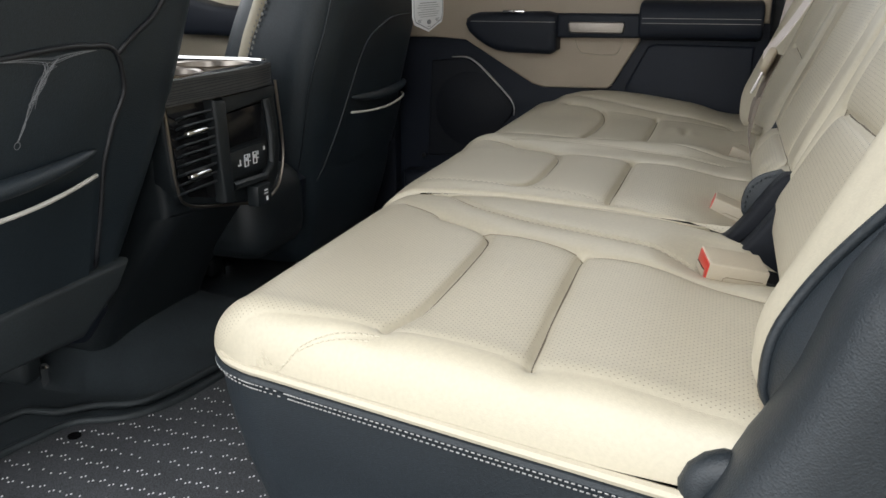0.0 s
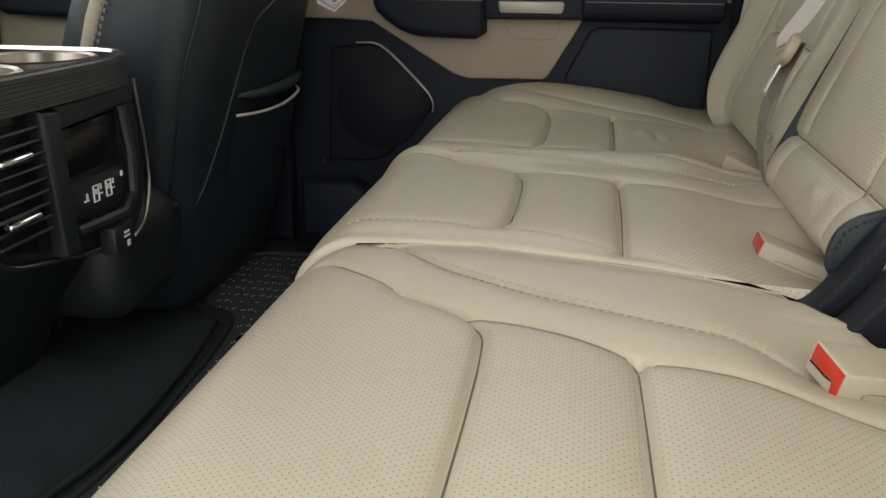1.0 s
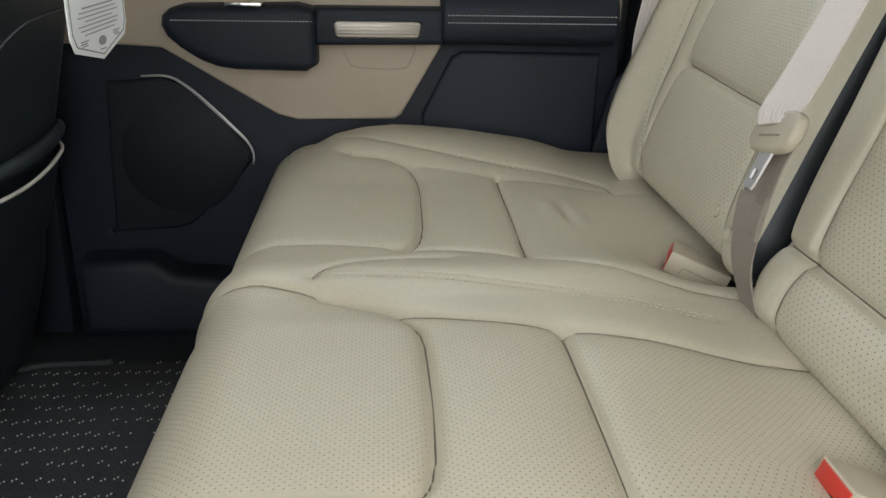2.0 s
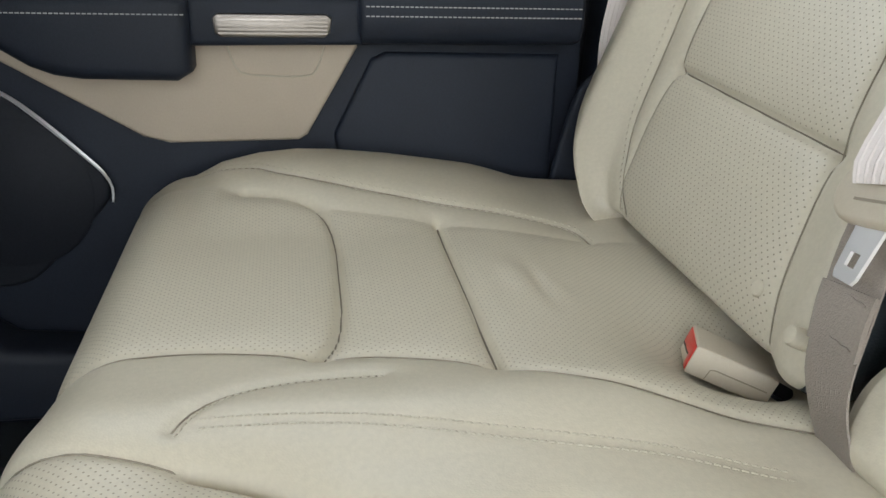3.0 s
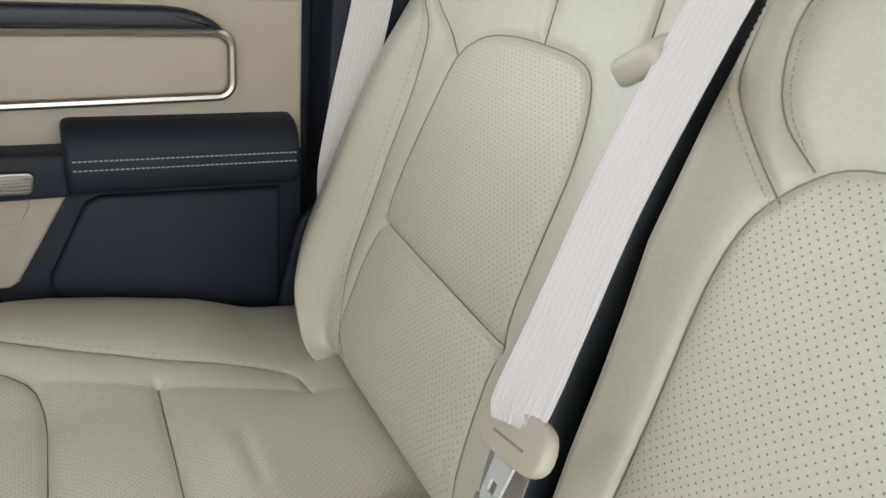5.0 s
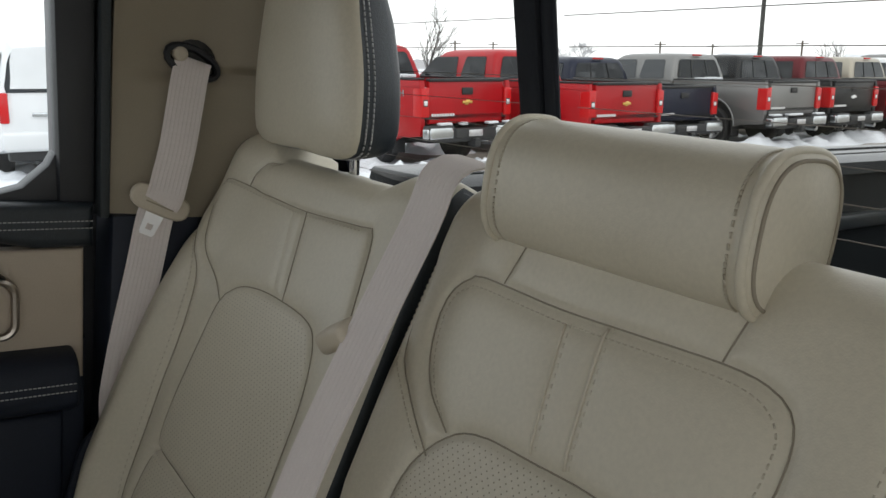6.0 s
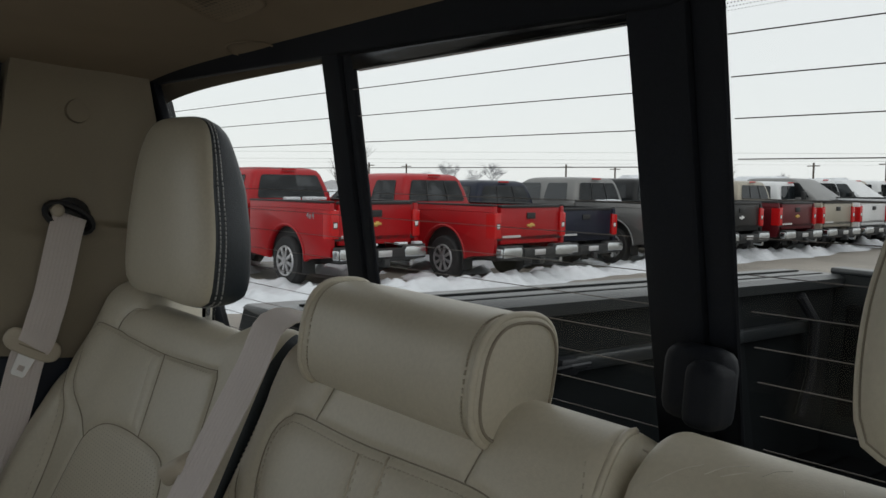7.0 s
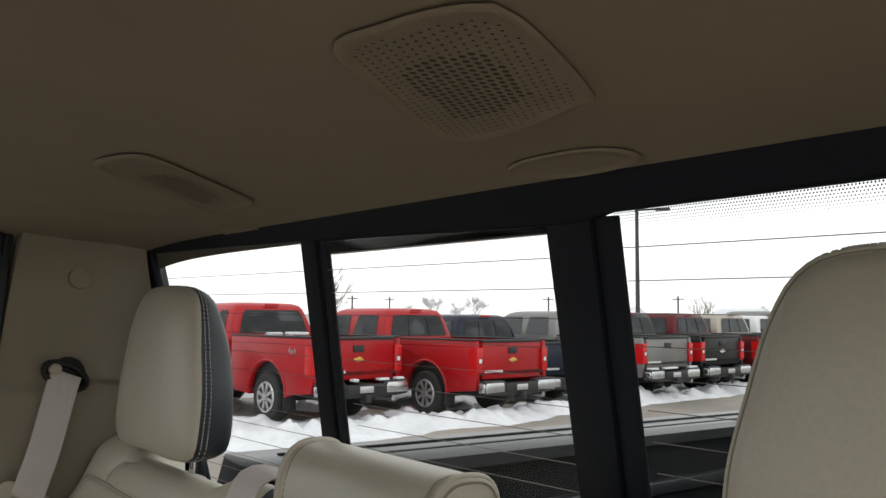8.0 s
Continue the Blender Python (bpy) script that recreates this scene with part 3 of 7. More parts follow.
class Pad:
    """An upholstered block: a flat face with rolled rims, pressed in along its seams. Coordinates run along the cover, in metres."""

    def __init__(self, x0, x1, y0, y1, rolls, skirt, to_cab, deep=(), soft=(), swell=None, step=0.0028, faint=()):
        self.box, self.rolls, self.skirt, self.to_cab = (x0, x1, y0, y1), rolls, skirt, to_cab
        self.deep, self.soft, self.swell, self.step, self.faint = [smooth_path(d, 0.01) for d in deep], [smooth_path(s, 0.01) for s in soft], swell, step, [smooth_path(s, 0.01) for s in faint]

    def relief(self, x, y):
        h = np.zeros(x.shape)
        if self.deep:
            d = np.min([away(c, x, y) for c in self.deep], 0)
            h -= 0.008 * np.exp(-np.hypot(d, 0.002) / 0.013) + 0.0055 * np.exp(-(d / 0.0034) ** 2)
        if self.soft:
            d = np.min([away(c, x, y) for c in self.soft], 0)
            h -= 0.0042 * np.exp(-np.hypot(d, 0.0025) / 0.009) + 0.0018 * np.exp(-(d / 0.0036) ** 2)
        if self.faint:
            d = np.min([away(c, x, y) for c in self.faint], 0)
            h -= 0.0022 * np.exp(-np.hypot(d, 0.002) / 0.007)
        if self.swell:
            h += self.swell(x, y)
        return h

    def place(self, u, v, lift=0.0):
        """Cab coordinates of cover points."""
        x0, x1, y0, y1 = self.box
        rx0, rx1, ry0, ry1 = self.rolls
        u, v = np.asarray(u, float), np.asarray(v, float)

        def over(w, lo, hi, rlo, rhi):
            a = np.where(w < lo + rlo, (w - lo - rlo) / max(rlo * math.pi / 2, 1e-9), np.where(w > hi - rhi, (w - hi + rhi) / max(rhi * math.pi / 2, 1e-9), 0.0))
            if not rlo:
                a = np.where(a < 0, 0, a)
            if not rhi:
                a = np.where(a > 0, 0, a)
            rad = np.where(a < 0, rlo, rhi)
            return a, rad, np.clip(w, lo + rlo, hi - rhi)

        a, ra, fx = over(u, x0, x1, rx0, rx1)
        b, rb, fy = over(v, y0, y1, ry0, ry1)
        ea = np.maximum(np.abs(a) - 1, 0) * ra * math.pi / 2
        eb = np.maximum(np.abs(b) - 1, 0) * rb * math.pi / 2
        a, b = np.clip(a, -1, 1), np.clip(b, -1, 1)
        a, b = a * np.sqrt(1 - b * b / 2), b * np.sqrt(1 - a * a / 2)
        r = np.minimum(np.hypot(a, b), 1)
        s = np.where(r > 1e-9, 1 / np.maximum(r, 1e-9), 0)
        rad = (np.abs(a) * ra + np.abs(b) * rb) / np.maximum(np.abs(a) + np.abs(b), 1e-9)
        sn, cs = np.sin(r * math.pi / 2), np.cos(r * math.pi / 2)
        h = self.relief(u, v) + lift
        x = fx + a * s * (sn * ra + h * sn)
        y = fy + b * s * (sn * rb + h * sn)
        z = -rad * (1 - cs) - np.maximum(ea, eb) + h * cs
        return self.to_cab(x, y, z)

    def build(self, parent, pieces, rest):
        """pieces: (name, outline, material, label) cut out of the cover; rest: (name, material, label)."""
        x0, x1, y0, y1 = self.box
        rx0, rx1, ry0, ry1 = self.rolls
        ext = lambda r: r * math.pi / 2 + (self.skirt if r else 0)
        us = np.arange(x0 + rx0 - ext(rx0), x1 - rx1 + ext(rx1) + 1e-6, self.step)
        vs = np.arange(y0 + ry0 - ext(ry0), y1 - ry1 + ext(ry1) + 1e-6, self.step)
        U, V = np.meshgrid(us, vs)
        P = np.stack(self.place(U, V), -1).reshape(-1, 3)
        uv = np.stack([U.ravel(), V.ravel()], -1)
        n, m = len(us), len(vs)
        i = (np.arange(m - 1)[:, None] * n + np.arange(n - 1)).ravel()
        quads = np.stack([i, i + 1, i + n + 1, i + n], -1)
        cx, cy = uv[quads].mean(1).T
        owner = np.full(len(quads), -1)
        for k, (_, outline, _, _) in enumerate(pieces):
            owner[(owner < 0) & inside(outline, cx, cy)] = k
        cover = None
        for k, (name, mat, label) in [(-1, rest)] + [(k, (q[0], q[2], q[3])) for k, q in enumerate(pieces)]:
            chosen = quads[owner == k]
            if len(chosen):
                used, inv = np.unique(chosen, return_inverse=True)
                me = mesh(name, P[used], inv.reshape(-1, 4), True, uv[used])
                if k >= 0:
                    o = np.asarray(pieces[k][1])
                    lines = [np.r_[o, o[:1]]] + self.deep
                    me.attributes.new("inset", "FLOAT", "POINT").data.foreach_set("value", np.min([away(c, *uv[used].T) for c in lines], 0).astype(np.float32))
                made = part(name, me, mat, cover or parent, label, angle=0)
                cover = cover or made
        # thin dark tubes along the groove bottoms paint in the shade of each seam
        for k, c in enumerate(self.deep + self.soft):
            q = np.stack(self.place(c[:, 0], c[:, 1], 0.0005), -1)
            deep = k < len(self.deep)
            part("seam", Shape().tube(q, 0.0009 if deep else 0.0007, 5), crease_shade if deep else groove_shade, cover, angle=0)
        return cover

    def stitches(self, lines, parent, mat=None, gap=0.0075, size=(0.0036, 0.0011, 0.0007), name="stitching"):
        for line in lines:
            out = Shape()
            p = smooth_path(line, 0.002)
            d = np.r_[0, np.cumsum(np.hypot(*np.diff(p, axis=0).T))]
            at = np.arange(0, d[-1], gap)
            q = np.stack([np.interp(at, d, p[:, 0]), np.interp(at, d, p[:, 1])], -1)
            q2 = np.stack([np.interp(at + 0.001, d, p[:, 0]), np.interp(at + 0.001, d, p[:, 1])], -1)
            A, B = np.stack(self.place(q[:, 0], q[:, 1], 0.0003), -1), np.stack(self.place(q2[:, 0], q2[:, 1], 0.0003), -1)
            N = np.stack(self.place(q[:, 0], q[:, 1], 0.0103), -1)
            for a, b, nn in zip(A, B, N):
                t, up = b - a, nn - a
                if np.linalg.norm(t) < 1e-6:
                    continue
                t, up = t / np.linalg.norm(t), up / np.linalg.norm(up)
                s = np.cross(up, t)
                v = [a + t * size[0] / 2 * i + s * size[1] / 2 * j + up * size[2] * k for k in (-0.4, 1) for i, j in ((-1, -1), (1, -1), (1, 1), (-1, 1))]
                v[4:] = [a + (w - a) * 0.8 for w in v[4:]]
                out.add(v, [(4, 5, 6, 7), (0, 1, 5, 4), (1, 2, 6, 5), (2, 3, 7, 6), (3, 0, 4, 7)])
            part(name, out, mat or thread, parent, angle=0)

    def cord(self, line, parent, mat, r=0.002, name="piping", lift=0.0, label=""):
        p = smooth_path(line, 0.006)
        q = np.stack(self.place(p[:, 0], p[:, 1], lift), -1)
        return part(name, Shape().tube(q, r, 6), mat, parent, label, angle=0)


def ease(t):
    t = np.clip(t, 0, 1)
    return t * t * (3 - 2 * t)


def bump_at(cx, cy, rx, ry, h):
    return lambda x, y: h * np.exp(-((x - cx) / rx) ** 2 - ((y - cy) / ry) ** 2)


# ---- rear bench: cushions ----
ZC = 0.392

# narrow section by the open doorway
n_deep = [[(-0.563, 0.488), (-0.528, 0.477), (-0.50, 0.473), (-0.445, 0.472), (-0.385, 0.472), (-0.302, 0.474), (-0.272, 0.482), (-0.25, 0.503), (-0.222, 0.548)], [(-0.594, 0.361), (-0.47, 0.365), (-0.314, 0.367)]]
n_out = [(-0.572, 0.70), (-0.568, 0.645), (-0.556, 0.603), (-0.558, 0.552), (-0.563, 0.488), (-0.579, 0.41), (-0.595, 0.355), (-0.608, 0.29), (-0.628, 0.219), (-0.64, 0.17)]
n_in = [(-0.13, 0.72), (-0.17, 0.633), (-0.195, 0.59), (-0.222, 0.548), (-0.25, 0.503), (-0.267, 0.468), (-0.287, 0.417), (-0.314, 0.366), (-0.326, 0.324), (-0.343, 0.276), (-0.368, 0.231), (-0.39, 0.18)]
n_dst = [(-0.104, 0.605), (-0.115, 0.581), (-0.147, 0.554), (-0.177, 0.519), (-0.198, 0.478), (-0.221, 0.43), (-0.245, 0.367), (-0.272, 0.296), (-0.295, 0.235)]
n_front = [(-0.600, 0.587), (-0.597, 0.575), (-0.585, 0.559), (-0.577, 0.528), (-0.577, 0.49)]


def split(y):
    """How far the line between the two cushions bows to the side along its depth."""
    return np.interp(y, (0.13, 0.272, 0.349, 0.427, 0.501, 0.567, 0.619, 0.68), (-0.09, -0.045, -0.019, -0.001, 0.014, 0.009, 0.0, -0.022))


def on_near(line):
    """Cover coordinates of a line on the near cushion whose outer rim runs aslant."""
    out = []
    for x, y in line:
        u = x
        for _ in range(6):
            u = x - (min(max(y, 0.2), 0.68) - 0.38) * 0.22 * min(max((-0.35 - u) / 0.27, 0), 1.1)
        out.append((u, y))
    return out


n_deep, n_out = [on_near(q) for q in n_deep], on_near(n_out)
n_front = [(-0.649, 0.598), (-0.640, 0.600)] + on_near(n_front)


def near_swell(x, y):
    return 0.004 * np.exp(-((x + 0.605) / 0.025) ** 2) + bump_at(-0.40, 0.425, 0.022, 0.004, 0.0012)(x, y) + bump_at(-0.385, 0.414, 0.018, 0.004, 0.001)(x, y) - (0.006 + 0.020 * np.exp(-((x + 0.285) / 0.05) ** 2)) * ease((0.31 - y) / 0.09) - 0.006 * np.exp(-((x + 0.115) / 0.02) ** 2) - 0.055 * ease((x - np.interp(y, (0.13, 0.16, 0.197, 0.222, 0.240, 0.252, 0.26), (-0.31, -0.28, -0.24, -0.188, -0.125, -0.10, -0.05))) / 0.035)


def near_frame(x, y, z):
    """The outer rim runs slightly aslant."""
    return (x + (np.clip(y, 0.2, 0.68) - 0.38) * 0.22 * np.clip((-0.35 - x) / 0.27, 0, 1.1) + split(y) * np.clip((x + 0.22) / 0.10, 0, 1), y, z + ZC)


near_pad = Pad(-0.622, -0.1072, 0.13, 0.669, (0.05, 0.0055, 0, 0.06), 0.0, near_frame, n_deep, [n_in, n_dst], near_swell, faint=[n_out, n_front])
near_bench = thing("rear_bench", (-0.40, 0.30, 0.06), "beige leather rear bench section for one, black skirt and side", "rear bench", "rear bench sections")
n_panel = n_out + n_in[::-1]
near_cushion = near_pad.build(near_bench, [("insert", n_panel, punched_seat, "perforated beige leather insert")], ("cushion", leather, "beige leather cushion"))
near_pad.stitches([[(x + 0.005, y - 0.003) for x, y in n_dst], [(x - 0.005, y + 0.003) for x, y in n_dst]], near_cushion)
near_pad.stitches([[(x - 0.004, y + 0.003) for x, y in n_front], [(x + 0.004, y - 0.004) for x, y in n_front]], near_cushion, gap=0.0052, size=(0.0040, 0.0010, 0.0006))
# piping and black skirt round the outer and front rim
rim_line = [(-0.662, 0.20), (-0.622, 0.38), (-0.578, 0.570), (-0.566, 0.620), (-0.547, 0.652), (-0.512, 0.668), (-0.40, 0.671), (-0.13, 0.671)]


def skirt(line, z_top, z_low, inward, thick=0.012):
    s = Shape()
    p = smooth_path(line, 0.012)
    c = np.array([-0.35, 0.35])
    rows = []
    for k in range(9):
        a = k / 8
        z = z_top + (z_low - z_top) * a
        rows.append([(q[0] + (c[0] - q[0]) * inward * a ** 1.6, q[1] + (c[1] - q[1]) * inward * a ** 1.6, z) for q in p])
    n = len(p)
    v = [q for row in rows for q in row]
    f = [(i * n + j, i * n + j + 1, (i + 1) * n + j + 1, (i + 1) * n + j) for i in range(8) for j in range(n - 1)]
    return s.add(v, f)


part("piping", Shape().tube([(x, y, ZC - 0.055) for x, y in smooth_path(rim_line, 0.01)], 0.0048, 8), leather, near_cushion, "beige leather piping")
part("band", Shape().tube([(x, y, ZC - 0.0645) for x, y in smooth_path(rim_line, 0.01)], 0.0048, 8, 1.3), black_vinyl, near_cushion)
part("skirt", skirt(rim_line, ZC - 0.062, 0.065, 0.22), black_vinyl, near_cushion, "black vinyl skirt")
for dz in (0.0655, 0.0725):
    st = Shape()
    p = smooth_path(rim_line, 0.0048)
    for a, b in zip(p[:-1], p[1:]):
        t = Vector((*(b - a), 0)).normalized()
        s = Vector((-t.y, t.x, 0))
        q = Vector((*a, ZC - dz)) + s * (0.0050 if dz < 0.07 else 0.0006)
        v = [q + t * 0.0014 * i + s * 0.0004 * k + Vector((0, 0, 0.00045 * j)) for k in (-1, 1) for i, j in ((-1, -1), (1, -1), (1, 1), (-1, 1))]
        st.add(v, [(0, 1, 2, 3), (4, 5, 6, 7), (0, 1, 5, 4), (1, 2, 6, 5), (2, 3, 7, 6), (3, 0, 4, 7)])
    part("stitching", st, pale_thread, near_cushion, angle=0)

# wide section: centre and far seat
c_deep = [[(0.227, 0.563), (0.213, 0.53), (0.196, 0.502), (0.173, 0.486), (0.149, 0.481), (0.098, 0.479), (0.027, 0.479), (-0.020, 0.482), (-0.045, 0.489), (-0.058, 0.502)], [(0.162, 0.367), (0.042, 0.368), (-0.087, 0.370)],
          [(0.665, 0.552), (0.655, 0.515), (0.640, 0.490), (0.622, 0.476), (0.579, 0.468), (0.50, 0.468), (0.43, 0.470), (0.387, 0.475), (0.367, 0.482), (0.354, 0.491)], [(0.603, 0.365), (0.46, 0.366), (0.325, 0.368)]]
r_in = [(0.357, 0.72), (0.362, 0.644), (0.366, 0.574), (0.354, 0.491), (0.344, 0.435), (0.322, 0.369), (0.262, 0.268), (0.238, 0.207), (0.22, 0.16)]
r_out = [(0.745, 0.72), (0.710, 0.618), (0.667, 0.562), (0.636, 0.492), (0.616, 0.434), (0.600, 0.372), (0.574, 0.293), (0.560, 0.215), (0.55, 0.16)]
r_dst = [(0.74, 0.60), (0.716, 0.549), (0.690, 0.510), (0.664, 0.443), (0.643, 0.370), (0.622, 0.295), (0.610, 0.250), (0.592, 0.228), (0.560, 0.220)]
cc_in = [(-0.085, 0.72), (-0.069, 0.646), (-0.056, 0.62), (-0.054, 0.576), (-0.057, 0.522), (-0.060, 0.49), (-0.069, 0.443), (-0.088, 0.37), (-0.115, 0.28), (-0.145, 0.16)]
cc_out = [(0.272, 0.72), (0.252, 0.645), (0.242, 0.609), (0.227, 0.563), (0.213, 0.528), (0.196, 0.495), (0.181, 0.447), (0.161, 0.367), (0.138, 0.303), (0.105, 0.214), (0.09, 0.16)]



def wide_swell(x, y):
    h = np.interp(y, (0.16, 0.25, 0.316, 0.40, 0.46, 0.50, 0.54, 0.58, 0.61, 0.65), (0.0, 0.006, 0.019, 0.032, 0.038, 0.039, 0.035, 0.025, 0.008, 0.0)) * 0.90 * ease((x - 0.56) / 0.17)
    h = h - (0.008 + 0.006 * np.exp(-((x + 0.07) / 0.06) ** 2) + 0.006 * np.exp(-((x - 0.335) / 0.06) ** 2)) * ease((0.31 - y) / 0.09) + 0.010 * np.exp(-((x - 0.27) / 0.05) ** 2) + 0.004 * np.clip((0.22 - x) / 0.05, 0, 1)
    h = h + bump_at(0.470, 0.322, 0.030, 0.011, 0.0035)(x, y) - bump_at(0.455, 0.303, 0.034, 0.006, 0.0035)(x, y) + bump_at(0.435, 0.290, 0.02, 0.008, 0.0015)(x, y)
    h = h - (0.032 * np.exp(-((x - 0.325) / 0.060) ** 2) + 0.022 * np.exp(-((x + 0.045) / 0.050) ** 2)) * ease((0.265 - y) / 0.09)
    return h - 0.004 * np.exp(-((x + 0.105) / 0.02) ** 2) - 0.02 * np.clip((x - 0.74) / 0.08, 0, 1) ** 2


def wide_frame(x, y, z):
    return (x + split(y) * np.clip((-0.03 - x) / 0.07, 0, 1), y, z + ZC)


side_arc = [(0.258, 0.577), (0.276, 0.568), (0.295, 0.549), (0.309, 0.520), (0.315, 0.490), (0.315, 0.450)]
side_seam = [(0.262, 0.560), (0.258, 0.493), (0.250, 0.445), (0.236, 0.39), (0.220, 0.328), (0.203, 0.276), (0.186, 0.229)]
wide_pad = Pad(-0.1108, 0.800, 0.13, 0.676, (0.0055, 0.055, 0, 0.06), 0.0, wide_frame, c_deep, [r_in, cc_out, r_dst, side_arc], wide_swell, faint=[r_out, cc_in, side_seam])
wide_bench = thing("rear_bench", (0.35, 0.30, 0.06), "beige leather rear bench section for two with perforated inserts", "rear bench", "rear bench sections")
wide_cushion = wide_pad.build(wide_bench, [("insert", r_out + r_in[::-1], punched_seat, "perforated beige leather insert"), ("insert", cc_out + cc_in[::-1], punched_seat, "perforated beige leather insert")], ("cushion", leather, "beige leather cushion"))
wide_pad.stitches([[(x + 0.005, y - 0.003) for x, y in r_dst], [(x - 0.005, y + 0.003) for x, y in r_dst], [(x - 0.006, y) for x, y in cc_in[1:]]], wide_cushion)
wide_pad.stitches([[(x - 0.004, y - 0.003) for x, y in side_arc], [(x - 0.0045, y) for x, y in side_seam], [(x + 0.0045, y) for x, y in side_seam]], wide_cushion, gap=0.0052, size=(0.0040, 0.0010, 0.0006))
wide_rim = [(0.798, 0.15), (0.798, 0.61), (0.78, 0.658), (0.73, 0.675), (-0.10, 0.676)]
part("piping", Shape().tube([(x, y, ZC - 0.070) for x, y in smooth_path(wide_rim, 0.01)], 0.006, 8), leather, wide_cushion, "beige leather piping")
part("skirt", skirt(wide_rim, ZC - 0.074, 0.10, 0.10), black_vinyl, wide_cushion, "black vinyl skirt")
part("gusset", Shape().strap([(-0.109 + float(split(y)), y, ZC - 0.027 - 0.011 * float(ease((0.31 - y) / 0.09))) for y in np.linspace(0.245, 0.63, 40)], (0, 0, 1), 0.034, 0.014), leather, wide_cushion, "beige leather gusset")
for bench, x in ((near_bench, -0.40), (wide_bench, 0.35)):
    part("base", Shape().box((x, 0.33, 0.16), (0.30 if x < 0 else 0.76, 0.34, 0.20), 0.02), black_plastic, bench, "black folding steel base")

# ---- rear bench: backs ----
SN, CN = 0.4104, 0.9119
BY, BZ = 0.204, 0.38


def back_frame(x, s, h):
    """From along the back (x, s up the slope, h proud of it) to the cab."""
    return (x, BY - s * SN + h * CN, BZ + s * CN + h * SN)


def arch(cx, half, s0, s1, r):
    """A rounded-top outline."""
    return [(cx - half, s0), (cx - half, s1 - r), (cx - half + r * 0.3, s1 - r * 0.3), (cx - half + r, s1), (cx + half - r, s1), (cx + half - r * 0.3, s1 - r * 0.3), (cx + half, s1 - r), (cx + half, s0)]


fr_seam = [(0.590, 0.0), (0.606, 0.07), (0.617, 0.12), (0.620, 0.176), (0.626, 0.24), (0.628, 0.30), (0.626, 0.362), (0.606, 0.384), (0.578, 0.396), (0.534, 0.402), (0.484, 0.403), (0.427, 0.400), (0.398, 0.389), (0.378, 0.362), (0.364, 0.317), (0.358, 0.26), (0.349, 0.175), (0.333, 0.09), (0.320, 0.045), (0.315, 0.0)]
fr_crease = [(0.620, 0.177), (0.475, 0.172), (0.348, 0.168)]
fr_outer = [(0.777, 0.443), (0.735, 0.415), (0.693, 0.384), (0.674, 0.322), (0.664, 0.22), (0.650, 0.118), (0.62, 0.07), (0.58, 0.03)]
fr_top = [(0.625, 0.366), (0.665, 0.390), (0.700, 0.414), (0.738, 0.456), (0.749, 0.490), (0.740, 0.503), (0.722, 0.509), (0.62, 0.507), (0.517, 0.505), (0.392, 0.512), (0.374, 0.509), (0.362, 0.489), (0.343, 0.422)]
fr_mid = [(0.518, 0.505), (0.484, 0.404)]
fr_fold = [(0.548, 0.505), (0.508, 0.408)]
fr_up = [(0.640, 0.570), (0.662, 0.545), (0.676, 0.526), (0.677, 0.509)]
ce_arch = [(0.150, 0.0), (0.165, 0.10), (0.185, 0.222), (0.193, 0.28), (0.190, 0.332), (0.175, 0.36), (0.158, 0.378), (0.142, 0.388), (0.116, 0.394), (0.07, 0.396), (0.017, 0.398), (-0.03, 0.395), (-0.05, 0.38), (-0.066, 0.35), (-0.074, 0.30), (-0.07, 0.10), (-0.06, 0.0)]
ce_top = [(0.161, 0.381), (0.198, 0.401), (0.220, 0.428), (0.230, 0.463), (0.225, 0.487), (0.210, 0.500), (0.194, 0.505), (0.104, 0.503), (0.03, 0.505), (-0.038, 0.507), (-0.070, 0.504), (-0.088, 0.495), (-0.096, 0.48), (-0.098, 0.46), (-0.096, 0.44), (-0.08, 0.40), (-0.062, 0.385)]
ce_inner = [(0.176, 0.391), (0.196, 0.407), (0.212, 0.431), (0.221, 0.463), (0.217, 0.483), (0.205, 0.492), (0.190, 0.496), (0.104, 0.494), (0.03, 0.496), (-0.038, 0.498), (-0.066, 0.495), (-0.081, 0.487), (-0.088, 0.476), (-0.089, 0.46), (-0.087, 0.44), (-0.074, 0.406)]
ce_mid = [(0.054, 0.502), (0.040, 0.402)]
ce_mid2 = [(0.090, 0.494), (0.073, 0.400)]
ce_left = [(0.172, 0.357), (0.200, 0.374), (0.228, 0.394), (0.250, 0.414), (0.262, 0.444), (0.267, 0.50)]
ce_ups = [[(0.162, 0.545), (0.170, 0.506)], [(-0.045, 0.548), (-0.037, 0.508)]]



def bench_swell(x, s):
    h = (0.010 + 0.008 * np.clip((0.44 - s) / 0.1, 0, 1)) * ease((x - 0.65) / 0.07) + 0.012 * np.exp(-((x - 0.715) / 0.035) ** 2) * np.clip((0.46 - s) / 0.15, 0, 1) - 0.05 * np.clip((x - 0.72) / 0.10, 0, 1) ** 2 * np.clip((s - 0.40) / 0.12, 0, 1)
    h = h - 0.03 * np.clip((0.07 - s) / 0.07, 0, 1) ** 2
    return h + 0.006 * np.exp(-((x - 0.26) / 0.03) ** 2) + 0.018 * np.exp(-((x - 0.262) / 0.035) ** 2 - ((s - 0.05) / 0.10) ** 2)


